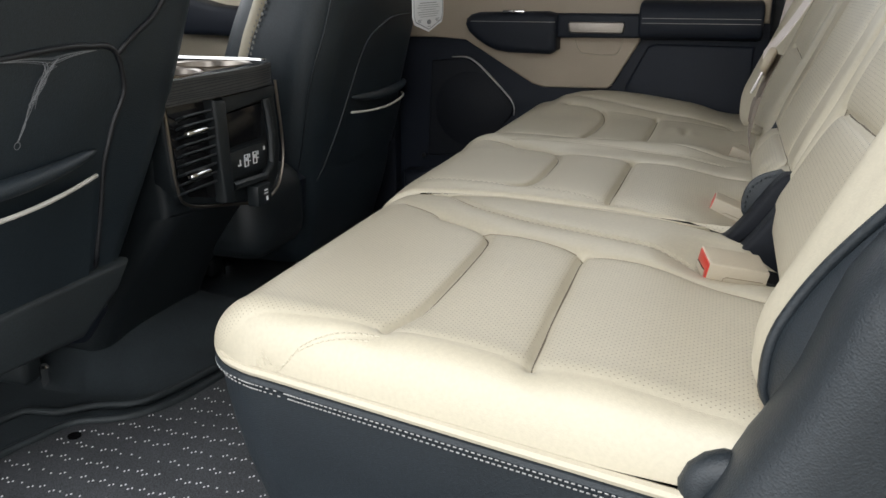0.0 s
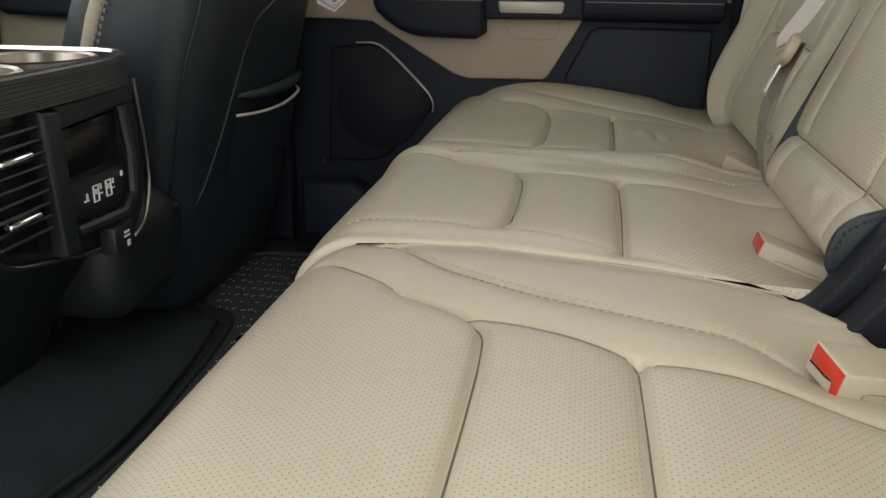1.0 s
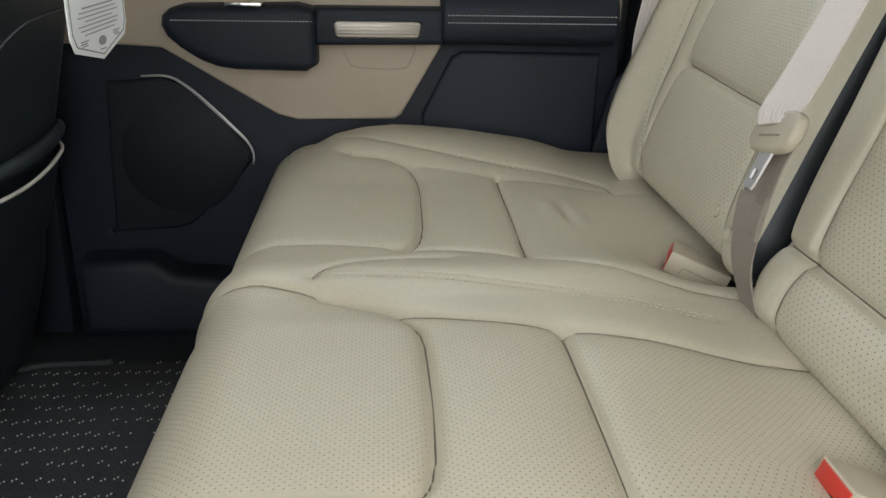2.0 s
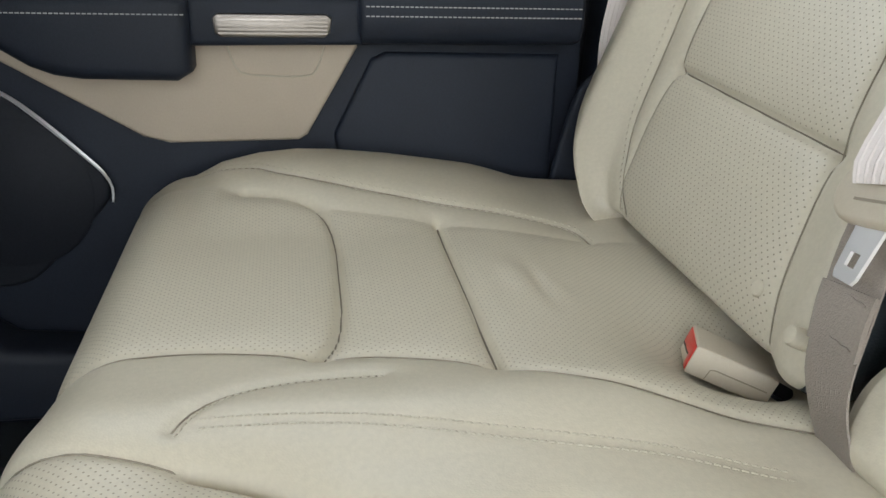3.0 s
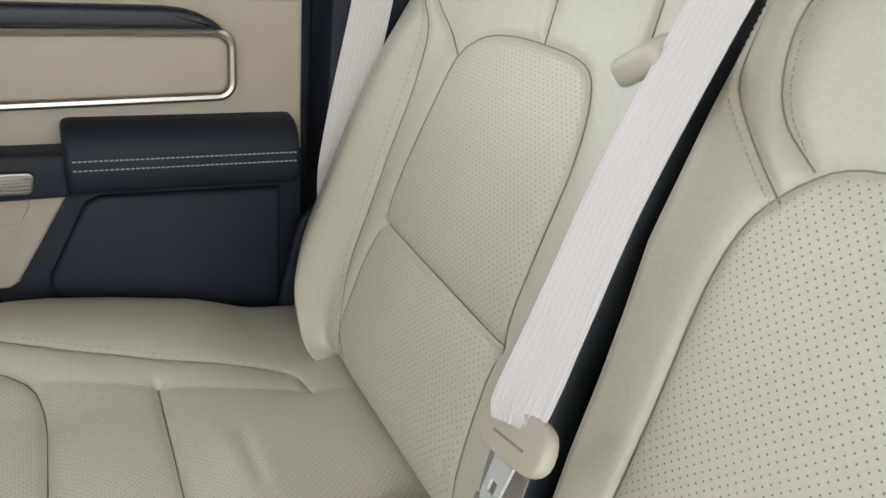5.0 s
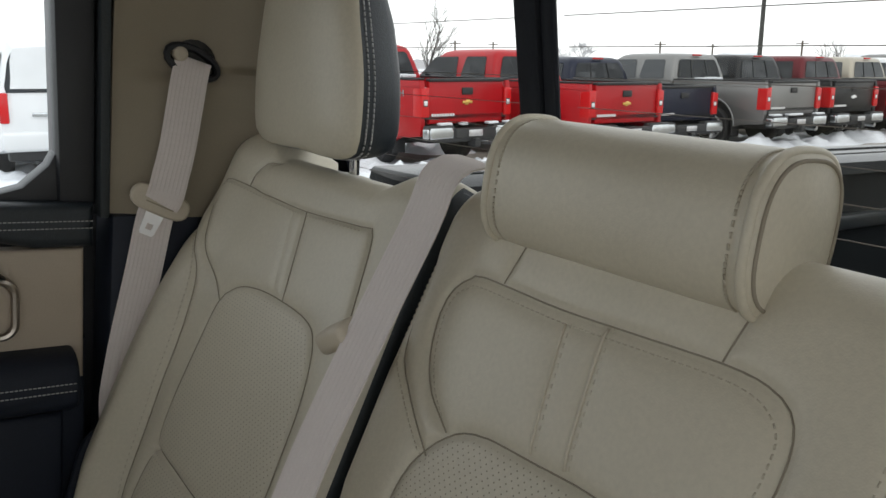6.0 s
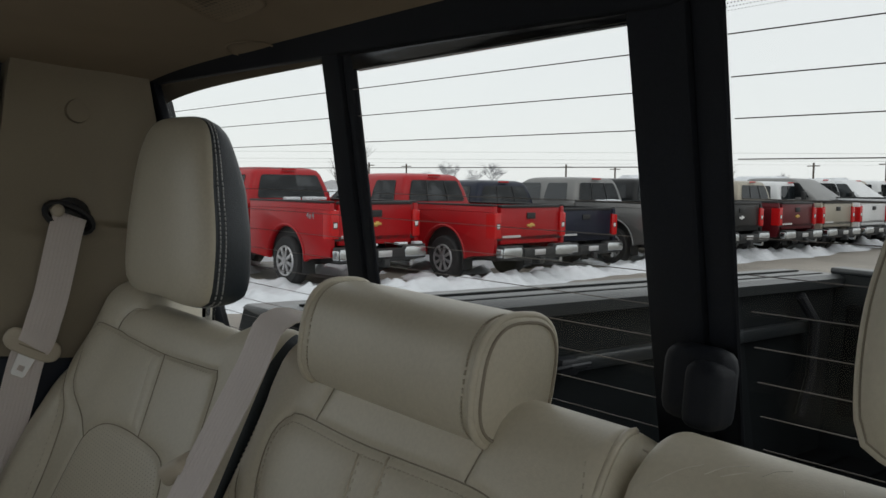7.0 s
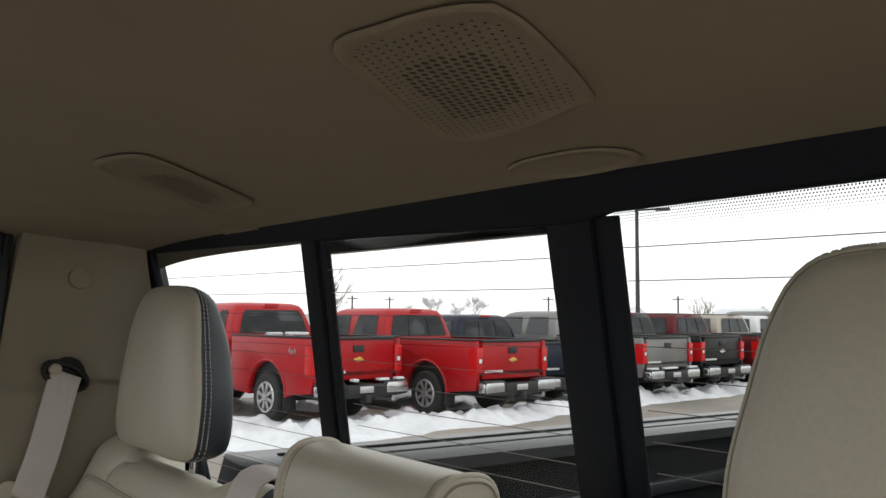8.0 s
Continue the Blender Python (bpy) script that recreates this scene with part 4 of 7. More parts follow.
def far_back_frame(x, s, h):
    """The inner edge leans with the gap to the centre back."""
    dip = np.clip((s - 0.50) / 0.07, 0, 1.2) * np.clip((x - 0.36) / 0.04, 0, 1) * np.clip((0.665 - x) / 0.02, 0, 1)
    x = x - (0.030 * np.clip((0.25 - s) / 0.22, 0, 1) + 0.125 * np.clip((0.12 - s) / 0.12, 0, 1) ** 2) * np.clip((x - 0.60) / 0.16, 0, 1)
    return back_frame(x + 0.035 * np.clip((0.40 - x) / 0.12, 0, 1) * (np.clip(s, 0, 0.6) / 0.45 - 0.6), s - 0.016 * dip, h)


offset = lambda line, dx, ds: [(x + dx, s + ds) for x, s in line]


def shell(parent, x0, x1, s1):
    sh = Shape().prism([(x0, 0.03), (x1, 0.03), (x1, s1), (x0, s1)], -0.11, -0.035, "y", 0.01)
    sh.v = [back_frame(x, z, y) for x, y, z in sh.v]
    return part("shell", sh, carpet, parent, "black carpeted rear shell")


far_back_pad = Pad(0.282, 0.795, 0.0, 0.585, (0.022, 0.05, 0.03, 0.045), 0.05, far_back_frame, [fr_crease], [fr_seam, fr_outer, fr_top, fr_mid, fr_up], bench_swell, 0.0025, [fr_fold])
# the inner side is coloured black to paint the dark gap beside the centre back
far_back = far_back_pad.build(wide_bench, [("insert", fr_seam, punched, "perforated beige leather insert"), ("gap_shade_side", [(0.1, -0.3), (0.276, -0.3), (0.276, 1.0), (0.1, 1.0)], black_vinyl, "inner side blackened as shade of the gap")], ("backrest", leather, "beige leather outer backrest"))
far_back_pad.stitches([offset(fr_top[5:10], 0, -0.006), offset(fr_outer, 0.008, 0.002)], far_back, shaded_thread)
shell(far_back, 0.29, 0.775, 0.54)
cover_line = smooth_path([(0.150, 0.508), (0.172, 0.488), (0.186, 0.441), (0.195, 0.40), (0.202, 0.35), (0.203, 0.31)], 0.02)
part("side_cover", Shape().prism([tuple(q) for q in cover_line] + [(0.08, 0.30), (0.09, 0.48)], 0.772, 0.784, "x", 0.005, 3), slate_plastic, wide_bench, "dark plastic side cover")

def centre_back_frame(x, s, h):
    """The outer edge draws in towards the cushion."""
    draw = np.interp(s, (0.0, 0.10, 0.15, 0.20, 0.25, 0.30, 0.40, 0.50), (0.072, 0.052, 0.042, 0.034, 0.024, 0.012, 0.005, 0.0))
    return back_frame(x - draw * np.clip((x - 0.17) / 0.09, 0, 1), s, h)


ce_low = [(0.27, 0.078), (0.09, 0.078), (-0.16, 0.078)]
centre_swell = lambda x, s: 0.006 * np.exp(-((s - 0.045) / 0.03) ** 2) - 0.02 * np.clip((0.03 - s) / 0.05, 0, 1) ** 2 + bump_at(0.0, 0.05, 0.02, 0.01, 0.003)(x, s) - bump_at(-0.03, 0.045, 0.012, 0.012, 0.003)(x, s)
centre_back_pad = Pad(-0.160, 0.274, 0.0, 0.590, (0.022, 0.022, 0.03, 0.045), 0.05, centre_back_frame, [ce_low], [ce_arch, ce_top, ce_left, *ce_ups], centre_swell, 0.0025, [ce_mid, ce_mid2, ce_inner])
centre_back = centre_back_pad.build(wide_bench, [("insert", ce_arch, punched, "perforated beige leather insert")], ("centre_backrest", leather, "beige leather centre backrest"))
centre_back_pad.stitches([ce_inner, offset(ce_left, 0.007, -0.002)], centre_back, shaded_thread, gap=0.0058)
centre_back_pad.stitches([offset(ce_mid, -0.005, 0), offset(ce_mid2, -0.005, 0)], centre_back, thread)
centre_back_pad.cord(ce_mid, centre_back, leather, 0.0014, lift=0.0005)
centre_back_pad.cord(ce_mid2, centre_back, leather, 0.0013, lift=0.0005)
centre_back_pad.stitches([[(-0.146, 0.44), (-0.146, 0.52), (-0.138, 0.555)]], centre_back, shaded_thread)
centre_back_pad.cord([(-0.152, 0.40), (-0.154, 0.52), (-0.153, 0.56), (-0.150, 0.61)], centre_back, leather, 0.003)
shell(centre_back, -0.145, 0.20, 0.545)

MID = 0.07
mirror = lambda line: [(2 * MID - x, s) for x, s in line]
NEAR_EDGE = [(-0.615, -0.2), (-0.612, 0.0), (-0.612, 0.10), (-0.636, 0.20), (-0.655, 0.30), (-0.675, 0.45), (-0.71, 0.8)]
near_back_pad = Pad(-0.655, -0.168, 0.0, 0.600, (0.05, 0.02, 0.03, 0.05), 0.06, back_frame, [mirror(fr_crease)], [mirror(fr_seam), mirror(fr_outer), mirror(fr_top)], lambda x, s: bench_swell(2 * MID - x, s), 0.0028)
near_back = near_back_pad.build(near_bench, [("insert", mirror(fr_seam), punched, "perforated beige leather insert"), ("outer_side", [(-1.0, -0.2)] + NEAR_EDGE + [(-1.0, 0.8)], black_vinyl, "black vinyl outer side")], ("backrest", leather, "beige leather backrest"))
near_back_pad.stitches([offset(mirror(fr_top[4:10]), 0, -0.006), offset(mirror(fr_outer), -0.006, 0), mirror(fr_mid), offset(mirror(fr_mid), 0.05, 0)], near_back)
near_back_pad.cord([(-0.613, -0.04), (-0.612, 0.02), (-0.613, 0.10), (-0.636, 0.20), (-0.655, 0.30), (-0.675, 0.45), (-0.690, 0.60)], near_back, black_vinyl, 0.0042, "piping", 0.001, "black vinyl piping")
BOLSTER = [(0.06, 0.72), (0.115, 0.60), (0.145, 0.535), (0.168, 0.498), (0.188, 0.437), (0.206, 0.396), (0.234, 0.345), (0.258, 0.28), (0.25, 0.16)]
LEVER = [(-0.645, 0.19, 0.28), (-0.645, 0.225, 0.320), (-0.645, 0.236, 0.345), (-0.645, 0.222, 0.358), (-0.645, 0.20, 0.352)]
bol = smooth_path(BOLSTER, 0.02)
bs = Shape().prism([tuple(q) for q in bol] + [(-0.10, 0.10), (-0.16, 0.60), (-0.02, 0.95), (0.03, 0.90)], -0.70, -0.605, "x", 0.035, 4)
part("side_bolster", bs, black_vinyl, near_bench, "black vinyl side bolster")
part("side_lever", Shape().tube(smooth_path(LEVER, 0.006), 0.015, 16), black_vinyl, near_bench, "black plastic fold lever", angle=0)
shell(near_back, -0.635, -0.175, 0.55)
for line in ([(-0.19, 0.552), (-0.207, 0.570), (-0.218, 0.578)], [(-0.222, 0.571), (-0.231, 0.581), (-0.243, 0.588)], [(-0.232, 0.573), (-0.247, 0.584)], [(-0.254, 0.582), (-0.259, 0.591), (-0.266, 0.596)], [(-0.298, 0.592), (-0.302, 0.582), (-0.300, 0.572)]):
    near_back_pad.cord(line, near_back, pale_crack, 0.0004, "crease", 0.0, "pale worn crease")


# ---- headrests ----
def outer_headrest(cx, z0, label, piped):
    """A rounded cushion on two posts: pale front with a piped rim, black sides and back."""
    h = thing("headrest", (cx, -0.06, z0 - 0.05), label, "headrest", "outer headrests")
    half = [(0.0, 0.0), (0.075, -0.002), (0.116, 0.004), (0.131, 0.022), (0.132, 0.085), (0.117, 0.150), (0.106, 0.190), (0.089, 0.222), (0.060, 0.237), (0.0, 0.240)]
    loop = smooth_path(half + [(-x, z) for x, z in half[-2:0:-1]], 0.010, True)
    n = len(loop)
    mid = np.array([0.0, 0.115])

    def ring(k, y, inset=0.0):
        out = []
        for q in loop:
            d = q - mid
            p = mid + d * k - d / np.hypot(*d) * inset
            deep = float(np.interp(p[1], (0.0, 0.15, 0.24), (1.15, 1.0, 0.55)))
            out.append((cx + p[0], (y if y > -0.033 else -0.033 + (y + 0.033) * deep) - 0.10 * max(0.0, p[1] - 0.14) ** 2 * 6 - 0.005 * (p[0] / 0.14) ** 2, z0 + p[1]))
        return out

    rings = [ring(0.05, -0.012), ring(0.35, -0.012), ring(0.65, -0.014), ring(0.86, -0.018), ring(0.94, -0.0225), ring(0.962, -0.0275 if piped else -0.0245), ring(0.972, -0.0265 if piped else -0.0255), ring(0.99, -0.0275), ring(1.0, -0.033), ring(1.002, -0.042),
             ring(1.003, -0.0425), ring(0.995, -0.057), ring(0.975, -0.069), ring(0.94, -0.079), ring(0.87, -0.087), ring(0.6, -0.093), ring(0.1, -0.095)]
    v = [q for r in rings for q in r]
    faces = [(i * n + j, (i + 1) * n + j, (i + 1) * n + (j + 1) % n, i * n + (j + 1) % n) for i in range(len(rings) - 1) for j in range(n)]
    front, back = faces[:8 * n] + [tuple(range(n))], faces[8 * n:] + [tuple(range((len(rings) - 1) * n, len(rings) * n))[::-1]]
    cover = part("cover", mesh("cover", v, front), leather, h, angle=0)
    part("back_cover", mesh("back_cover", v, back), black_vinyl, h, "black vinyl back and sides", angle=0)
    if piped:
        part("seam", Shape().tube([(x, y + 0.0004, z) for x, y, z in rings[5]], 0.0010, 5, closed=True), groove_shade, cover, angle=0)
    for y0, k in ((-0.0385, 1.003), (-0.0455, 1.001)):
        st = Shape()
        line = smooth_path(ring(k, y0), 0.0062, True)
        for a, b in zip(line[:-1], line[1:]):
            t = Vector(b - a).normalized()
            o = Vector((a[0] - cx, 0, a[2] - z0 - 0.115)).normalized()
            m = Matrix((t, o.cross(t).normalized(), o)).transposed()
            st.box(Vector(a) + o * 0.0004, (0.0042, 0.0016, 0.0012), 0, 1, m)
        part("stitching", st, pale_thread, h, angle=0)
    for side in (-1, 1):
        x = cx + side * 0.079
        part("post", Shape().tube([(x, -0.066, z0 - 0.10), (x, -0.062, z0 + 0.02)], 0.0060, 12), chrome, h, "chrome post")
        part("collar", Shape().box((x, -0.058, z0 - 0.028), (0.060, 0.030, 0.016), 0.006, 3), beige_plastic, h, "beige post collar")
    return h


far_rest = outer_headrest(0.595, 0.900, "beige leather headrest with black back on chrome posts", False)
near_rest = outer_headrest(-0.437, 0.930, "raised beige leather headrest with piped rim and black back", True)

# rolled centre headrest
centre_rest = thing("centre_headrest", (0.06, -0.03, 0.86), "low rolled beige leather headrest with piped end caps", "headrest")
V, F = [], []
secs = 90
ringn = 40
xs = [0.201 - 0.252 * k / secs for k in range(secs + 1)]
for x in xs:
    a = (x - 0.075) / 0.126
    e = (1 - abs(a) ** 60) ** 0.5 if abs(a) < 1 else 0.0
    e = 0.90 + 0.10 * e
    e -= 0.03 * math.exp(-((x + 0.036) / 0.003) ** 2) + 0.03 * math.exp(-((x - 0.186) / 0.003) ** 2)
    for j in range(ringn):
        t = 2 * math.pi * j / ringn
        ry, rz = 0.044, 0.0515
        y, z = math.copysign(abs(math.cos(t)) ** 0.72, math.cos(t)) * ry, math.copysign(abs(math.sin(t)) ** 0.72, math.sin(t)) * rz
        V.append((x, -0.045 + y * e - 0.004 * z / rz, 0.919 + z * e))
for i in range(secs):
    for j in range(ringn):
        F.append((i * ringn + j, i * ringn + (j + 1) % ringn, (i + 1) * ringn + (j + 1) % ringn, (i + 1) * ringn + j))
F += [tuple(range(ringn))[::-1], tuple(range(secs * ringn, (secs + 1) * ringn))]
part("roll", mesh("roll", V, F), leather, centre_rest, angle=0)
for x, out in ((-0.046, -1), (0.196, 1)):
    k = min(range(len(xs)), key=lambda i: abs(xs[i] - x))
    ring = [V[k * ringn + j] for j in range(ringn)]
    part("piping", Shape().tube(ring, 0.0034, 8, closed=True), leather, centre_rest, angle=0)
    c = Vector((x, -0.045, 0.919))
    last = 0 if out > 0 else secs * ringn
    part("seam", Shape().tube([V[last + j] for j in range(ringn)], 0.0014, 6, closed=True), groove_shade, centre_rest, angle=0)
    st = Shape()
    xr = x - out * 0.011
    k2 = min(range(len(xs)), key=lambda i: abs(xs[i] - xr))
    for q in smooth_path([V[k2 * ringn + j] for j in range(ringn)], 0.0065, True):
        o = (Vector(q) - Vector((q[0], -0.045, 0.919))).normalized()
        st.box(Vector(q) + o * 0.0003, (0.0016, 0.0040, 0.0012), 0, 1, o.to_track_quat("Z", "Y").to_matrix())
    part("stitching", st, shaded_thread, centre_rest, angle=0)



# ---- seat belts and buckles ----
def belt_guide_plate(parent, at, up, across, face, size=1.0, swing=0.0):
    """The moulded tongue holder and its metal tongue."""
    up, across, face = Vector(up).normalized(), Vector(across).normalized(), Vector(face).normalized()
    m = Matrix((across, face, up)).transposed()
    c = Vector(at)
    pts = [(-0.040, 0.013), (-0.0465, 0.002), (-0.045, -0.011), (-0.034, -0.0195), (-0.018, -0.0215), (0.0, -0.022), (0.018, -0.0215), (0.034, -0.0195), (0.045, -0.011), (0.0465, 0.002), (0.040, 0.013), (0.026, 0.0165), (0.0, 0.017), (-0.026, 0.0165)]
    s = Shape().prism([tuple(q) for q in smooth_path(pts, 0.005, True)], -0.006, 0.006, "y", 0.0045, 4)
    s.v = [tuple(c + m @ Vector(v) * size) for v in s.v]
    holder = part("tongue_holder", s, beige_plastic, parent, "beige moulded tongue holder")
    s = Shape().box(c + m @ Vector((0, 0.0060, -0.007)) * size, (0.044 * size, 0.0010, 0.0016), 0, 1, m)
    part("slot", s, groove_shade, holder)
    t = Shape()
    outer = [(-0.0145, -0.014), (-0.0115, -0.052), (-0.009, -0.056), (0.009, -0.056), (0.0115, -0.052), (0.0145, -0.014)]
    for poly in ([outer[0], (-0.005, -0.014), (-0.005, -0.056), outer[2], outer[1]], [(0.005, -0.014), outer[5], outer[4], outer[3], (0.005, -0.056)], [(-0.005, -0.014), (0.005, -0.014), (0.005, -0.038), (-0.005, -0.038)], [(-0.005, -0.047), (0.005, -0.047), (0.005, -0.056), (-0.005, -0.056)]):
        t.prism(poly, -0.0012, 0.0012, "y")
    turn = Matrix.Rotation(swing, 3, "Y")
    t.v = [tuple(c + m @ (turn @ Vector(v)) * size) for v in t.v]
    part("tongue", t, bright_metal, holder, "bright steel tongue")


def ribbed(parent, path, across, width, mat, name="webbing", rib=0.00128):
    """Woven webbing: a strap with fine lengthwise ribs."""
    web = part(name, Shape().strap(path, across, width, 0.0016), mat, parent)
    pts = [Vector(p) for p in path]
    for k in range(9):
        line = []
        for i, p in enumerate(pts):
            t = (pts[min(i + 1, len(pts) - 1)] - pts[max(i - 1, 0)]).normalized()
            w = Vector(across)
            w = (w - t * w.dot(t)).normalized()
            line.append(p + w * width * (k - 4) / 9.2)
        part("rib", Shape().tube(line, rib, 6), mat, web, angle=0)
    return web


centre_belt = thing("seat_belt", (0.20, 0.24, 0.38), "greige centre seat belt hanging over the bench back", "seat belt", "seat belts")
path = [(0.255, -0.115, 0.885)] + [back_frame(x, s, h) for x, s, h in ((0.258, 0.600, -0.01), (0.262, 0.578, 0.028), (0.263, 0.525, 0.028), (0.260, 0.42, 0.034), (0.253, 0.32, 0.040), (0.243, 0.25, 0.043), (0.230, 0.20, 0.050), (0.220, 0.172, 0.0565), (0.2165, 0.161, 0.0555))]
cb = smooth_path(path, 0.012)
ribbed(centre_belt, cb, (1, 0.05, 0.12), 0.050, webbing)
low = smooth_path([back_frame(x, s, h) for x, s, h in ((0.226, 0.170, 0.040), (0.222, 0.125, 0.038), (0.216, 0.088, 0.032), (0.213, 0.048, 0.019), (0.206, 0.015, -0.005), (0.20, -0.01, -0.03))], 0.01)
ribbed(centre_belt, low, (1, 0.05, 0.25), 0.040, low_webbing, "lower_webbing", 0.00080)
fold = smooth_path([back_frame(x, s, h) for x, s, h in ((0.2185, 0.102, 0.0365), (0.2165, 0.088, 0.0345), (0.2145, 0.066, 0.0272))], 0.01)
part("folded_end", Shape().strap(fold, (1, 0.05, 0.12), 0.0405, 0.0038), low_webbing, centre_belt)
for x, q, h in ((0.2180, 0.098, 0.0375), (0.2152, 0.072, 0.0312)):
    part("seam", Shape().tube([back_frame(x + 0.0042 * (k - 4), q + 0.0006 * (k % 2), h) for k in range(9)], 0.0006, 4), low_webbing, centre_belt, angle=0)
belt_guide_plate(centre_belt, back_frame(0.2185, 0.157, 0.049), Vector((0.20, -0.41, 0.90)), (-0.94, 0.05, 0.22), (0.1, CN, SN), 0.95, 0.12)

far_belt = thing("seat_belt", (0.79, 0.05, 0.45), "greige outer seat belt hanging from the pillar slot", "seat belt", "seat belts")
fb = smooth_path([(0.783, 0.034, 0.994), (0.774, 0.042, 0.972), (0.767, 0.058, 0.88), (0.761, 0.068, 0.845), (0.7545, 0.075, 0.824), (0.757, 0.079, 0.811), (0.768, 0.085, 0.79), (0.772, 0.097, 0.72), (0.775, 0.120, 0.60), (0.775, 0.128, 0.52), (0.772, 0.11, 0.42), (0.765, 0.08, 0.36)], 0.015)
ribbed(far_belt, fb, (0.25, 0.95, 0.2), 0.046, webbing)
belt_guide_plate(far_belt, (0.764, 0.079, 0.811), (0.0, -0.40, 0.91), (0.05, 0.91, 0.40), (-0.99, 0.05, 0.02), 0.86)
slot = Shape().tube([(0.785, 0.035 + 0.034 * math.cos(a), 0.990 + 0.018 * math.sin(a) + 0.010 * math.cos(a)) for a in np.linspace(0, 2 * math.pi, 20)[:-1]], 0.005, 6, closed=True)
part("slot_bezel", slot, black_plastic, far_belt, "dark slot bezel")
part("slot", Shape().lathe([(0.030, -0.002), (0.028, 0.006)], (0.789, 0.033, 0.990), "x", 18), gloss_black, far_belt)
part("loop_ring", Shape().lathe([(0.005, -0.010), (0.009, -0.007), (0.009, 0.004)], (0.780, 0.054, 1.000), "x", 16), beige_plastic, far_belt)

guide = thing("belt_guide", back_frame(0.30, 0.41, 0.0), "small beige plastic belt guide on the bench back", "belt guide")
g = Shape().box((0, 0, 0), (0.050, 0.028, 0.022), 0.007, 3)
mt = Matrix.Translation(back_frame(0.305, 0.408, 0.028)) @ Euler((radians(-24), radians(28), 0)).to_matrix().to_4x4()
g.v = [tuple(mt @ Vector(v)) for v in g.v]
part("clip", g, beige_plastic, guide)


def buckle(tip, turn, width, thick, length):
    """A beige buckle with a red press face at its tip; tip: the middle of that face."""
    m = Euler(turn).to_matrix()
    at = lambda x, y, z: Vector(tip) + m @ Vector((x, y, z))
    b = thing("belt_buckle", at(0, -length, 0), "beige seat belt buckle with red release button lying on the cushion", "buckle", "belt buckles")

    def placed(shape):
        shape.v = [tuple(at(*v)) for v in shape.v]
        return shape

    shell = part("shell", placed(Shape().prism([(-width / 2 * 0.94, -length), (-width / 2, -0.012), (-width / 2 * 0.97, -0.0005), (width / 2 * 0.97, -0.0005), (width / 2, -0.012), (width / 2 * 0.94, -length)], -thick / 2, thick / 2, "z", 0.0022, 3)), beige_plastic, b)
    # the button fills the face but for a rim; the notch for the tongue is cut in its lower corner
    hw, hh = width * 0.445, thick * 0.42
    outline = [(-hw, -hh), (-hw * 0.62, -hh), (-hw * 0.50, -hh * 0.10), (-hw * 0.10, -hh * 0.20), (hw, -hh * 0.30), (hw, hh), (-hw, hh)]
    part("release_button", placed(Shape().prism(outline, -0.008, 0.0004, "y", 0.0008, 2)), red_plastic, b, "red release button")
    part("slot", placed(Shape().prism([(-hw * 0.54, -hh * 0.16), (-hw * 0.50, -hh * 0.10), (-hw * 0.10, -hh * 0.20), (hw, -hh * 0.30), (hw, -hh * 0.42), (-hw * 0.10, -hh * 0.34)], -0.006, 0.0001, "y")), gloss_black, b)
    for sx in (-1, 1):
        line = [at(sx * width / 2 * k, q, h * thick) for q, h, k in ((-length * 0.94, -0.02, 0.955), (-0.020, -0.02, 1.0), (-0.0165, -0.07, 1.0), (-0.0155, -0.42, 1.0))]
        part("seam", Shape().tube(line, 0.0005, 4), groove_shade, shell)
    part("stalk", Shape().strap([at(0, -length, -0.002), at(0, -length - 0.03, -0.006), at(0, -length - 0.05, -0.02)], m @ Vector((1, 0, 0)), width * 0.8, 0.003), black_plastic, b)
    return b


buckle((-0.3131, 0.2489, 0.3879), (0.165, -0.154, 0.249), 0.0411, 0.0236, 0.059)
buckle((-0.0475, 0.2462, 0.3858), (0.350, 0.014, -0.030), 0.0404, 0.0242, 0.0635)
buckle((0.3471, 0.2181, 0.3817), (0.333, 0.038, -0.363), 0.0393, 0.0236, 0.0636)

# black hinge cover in the gap between the two bench sections: two ridges and a stitched flap
cover = thing("hinge_cover", (-0.19, 0.2, 0.40), "black moulded hinge cover in the gap between bench sections", "hinge cover")
HINGE = [(0.256, 0.362), (0.255, 0.381), (0.242, 0.3775), (0.229, 0.381), (0.210, 0.404), (0.190, 0.435), (0.172, 0.456), (0.150, 0.452)]
for lo, hi, dy, dz in ((-0.188, -0.158, 0.0, 0.0), (-0.228, -0.194, -0.010, -0.008)):
    part("cover", Shape().prism([(y + dy, z + dz) for y, z in smooth_path(HINGE, 0.006)] + [(0.15 + dy, 0.345), (0.25 + dy, 0.345)], lo, hi, "x", 0.006, 3), frame_black, cover, angle=50)
part("web", Shape().prism([(0.235, 0.345), (0.225, 0.366), (0.165, 0.43), (0.15, 0.345)], -0.195, -0.187, "x"), gloss_black, cover)
FLAP = smooth_path([(0.206, 0.395), (0.213, 0.405), (0.214, 0.420), (0.208, 0.438), (0.195, 0.449), (0.176, 0.456)], 0.005)
flap = part("flap", Shape().prism([tuple(q) for q in FLAP] + [(0.15, 0.44), (0.15, 0.38), (0.20, 0.38)], -0.158, -0.150, "x", 0.002, 2), black_vinyl, cover, "black stitched vinyl flap")
st = Shape()
for y, z in FLAP[1:-1]:
    st.box((-0.1587, y - 0.004, z - 0.003), (0.0012, 0.0026, 0.0026), 0.0004, 1)
part("stitching", st, seat_vinyl, flap, angle=0)

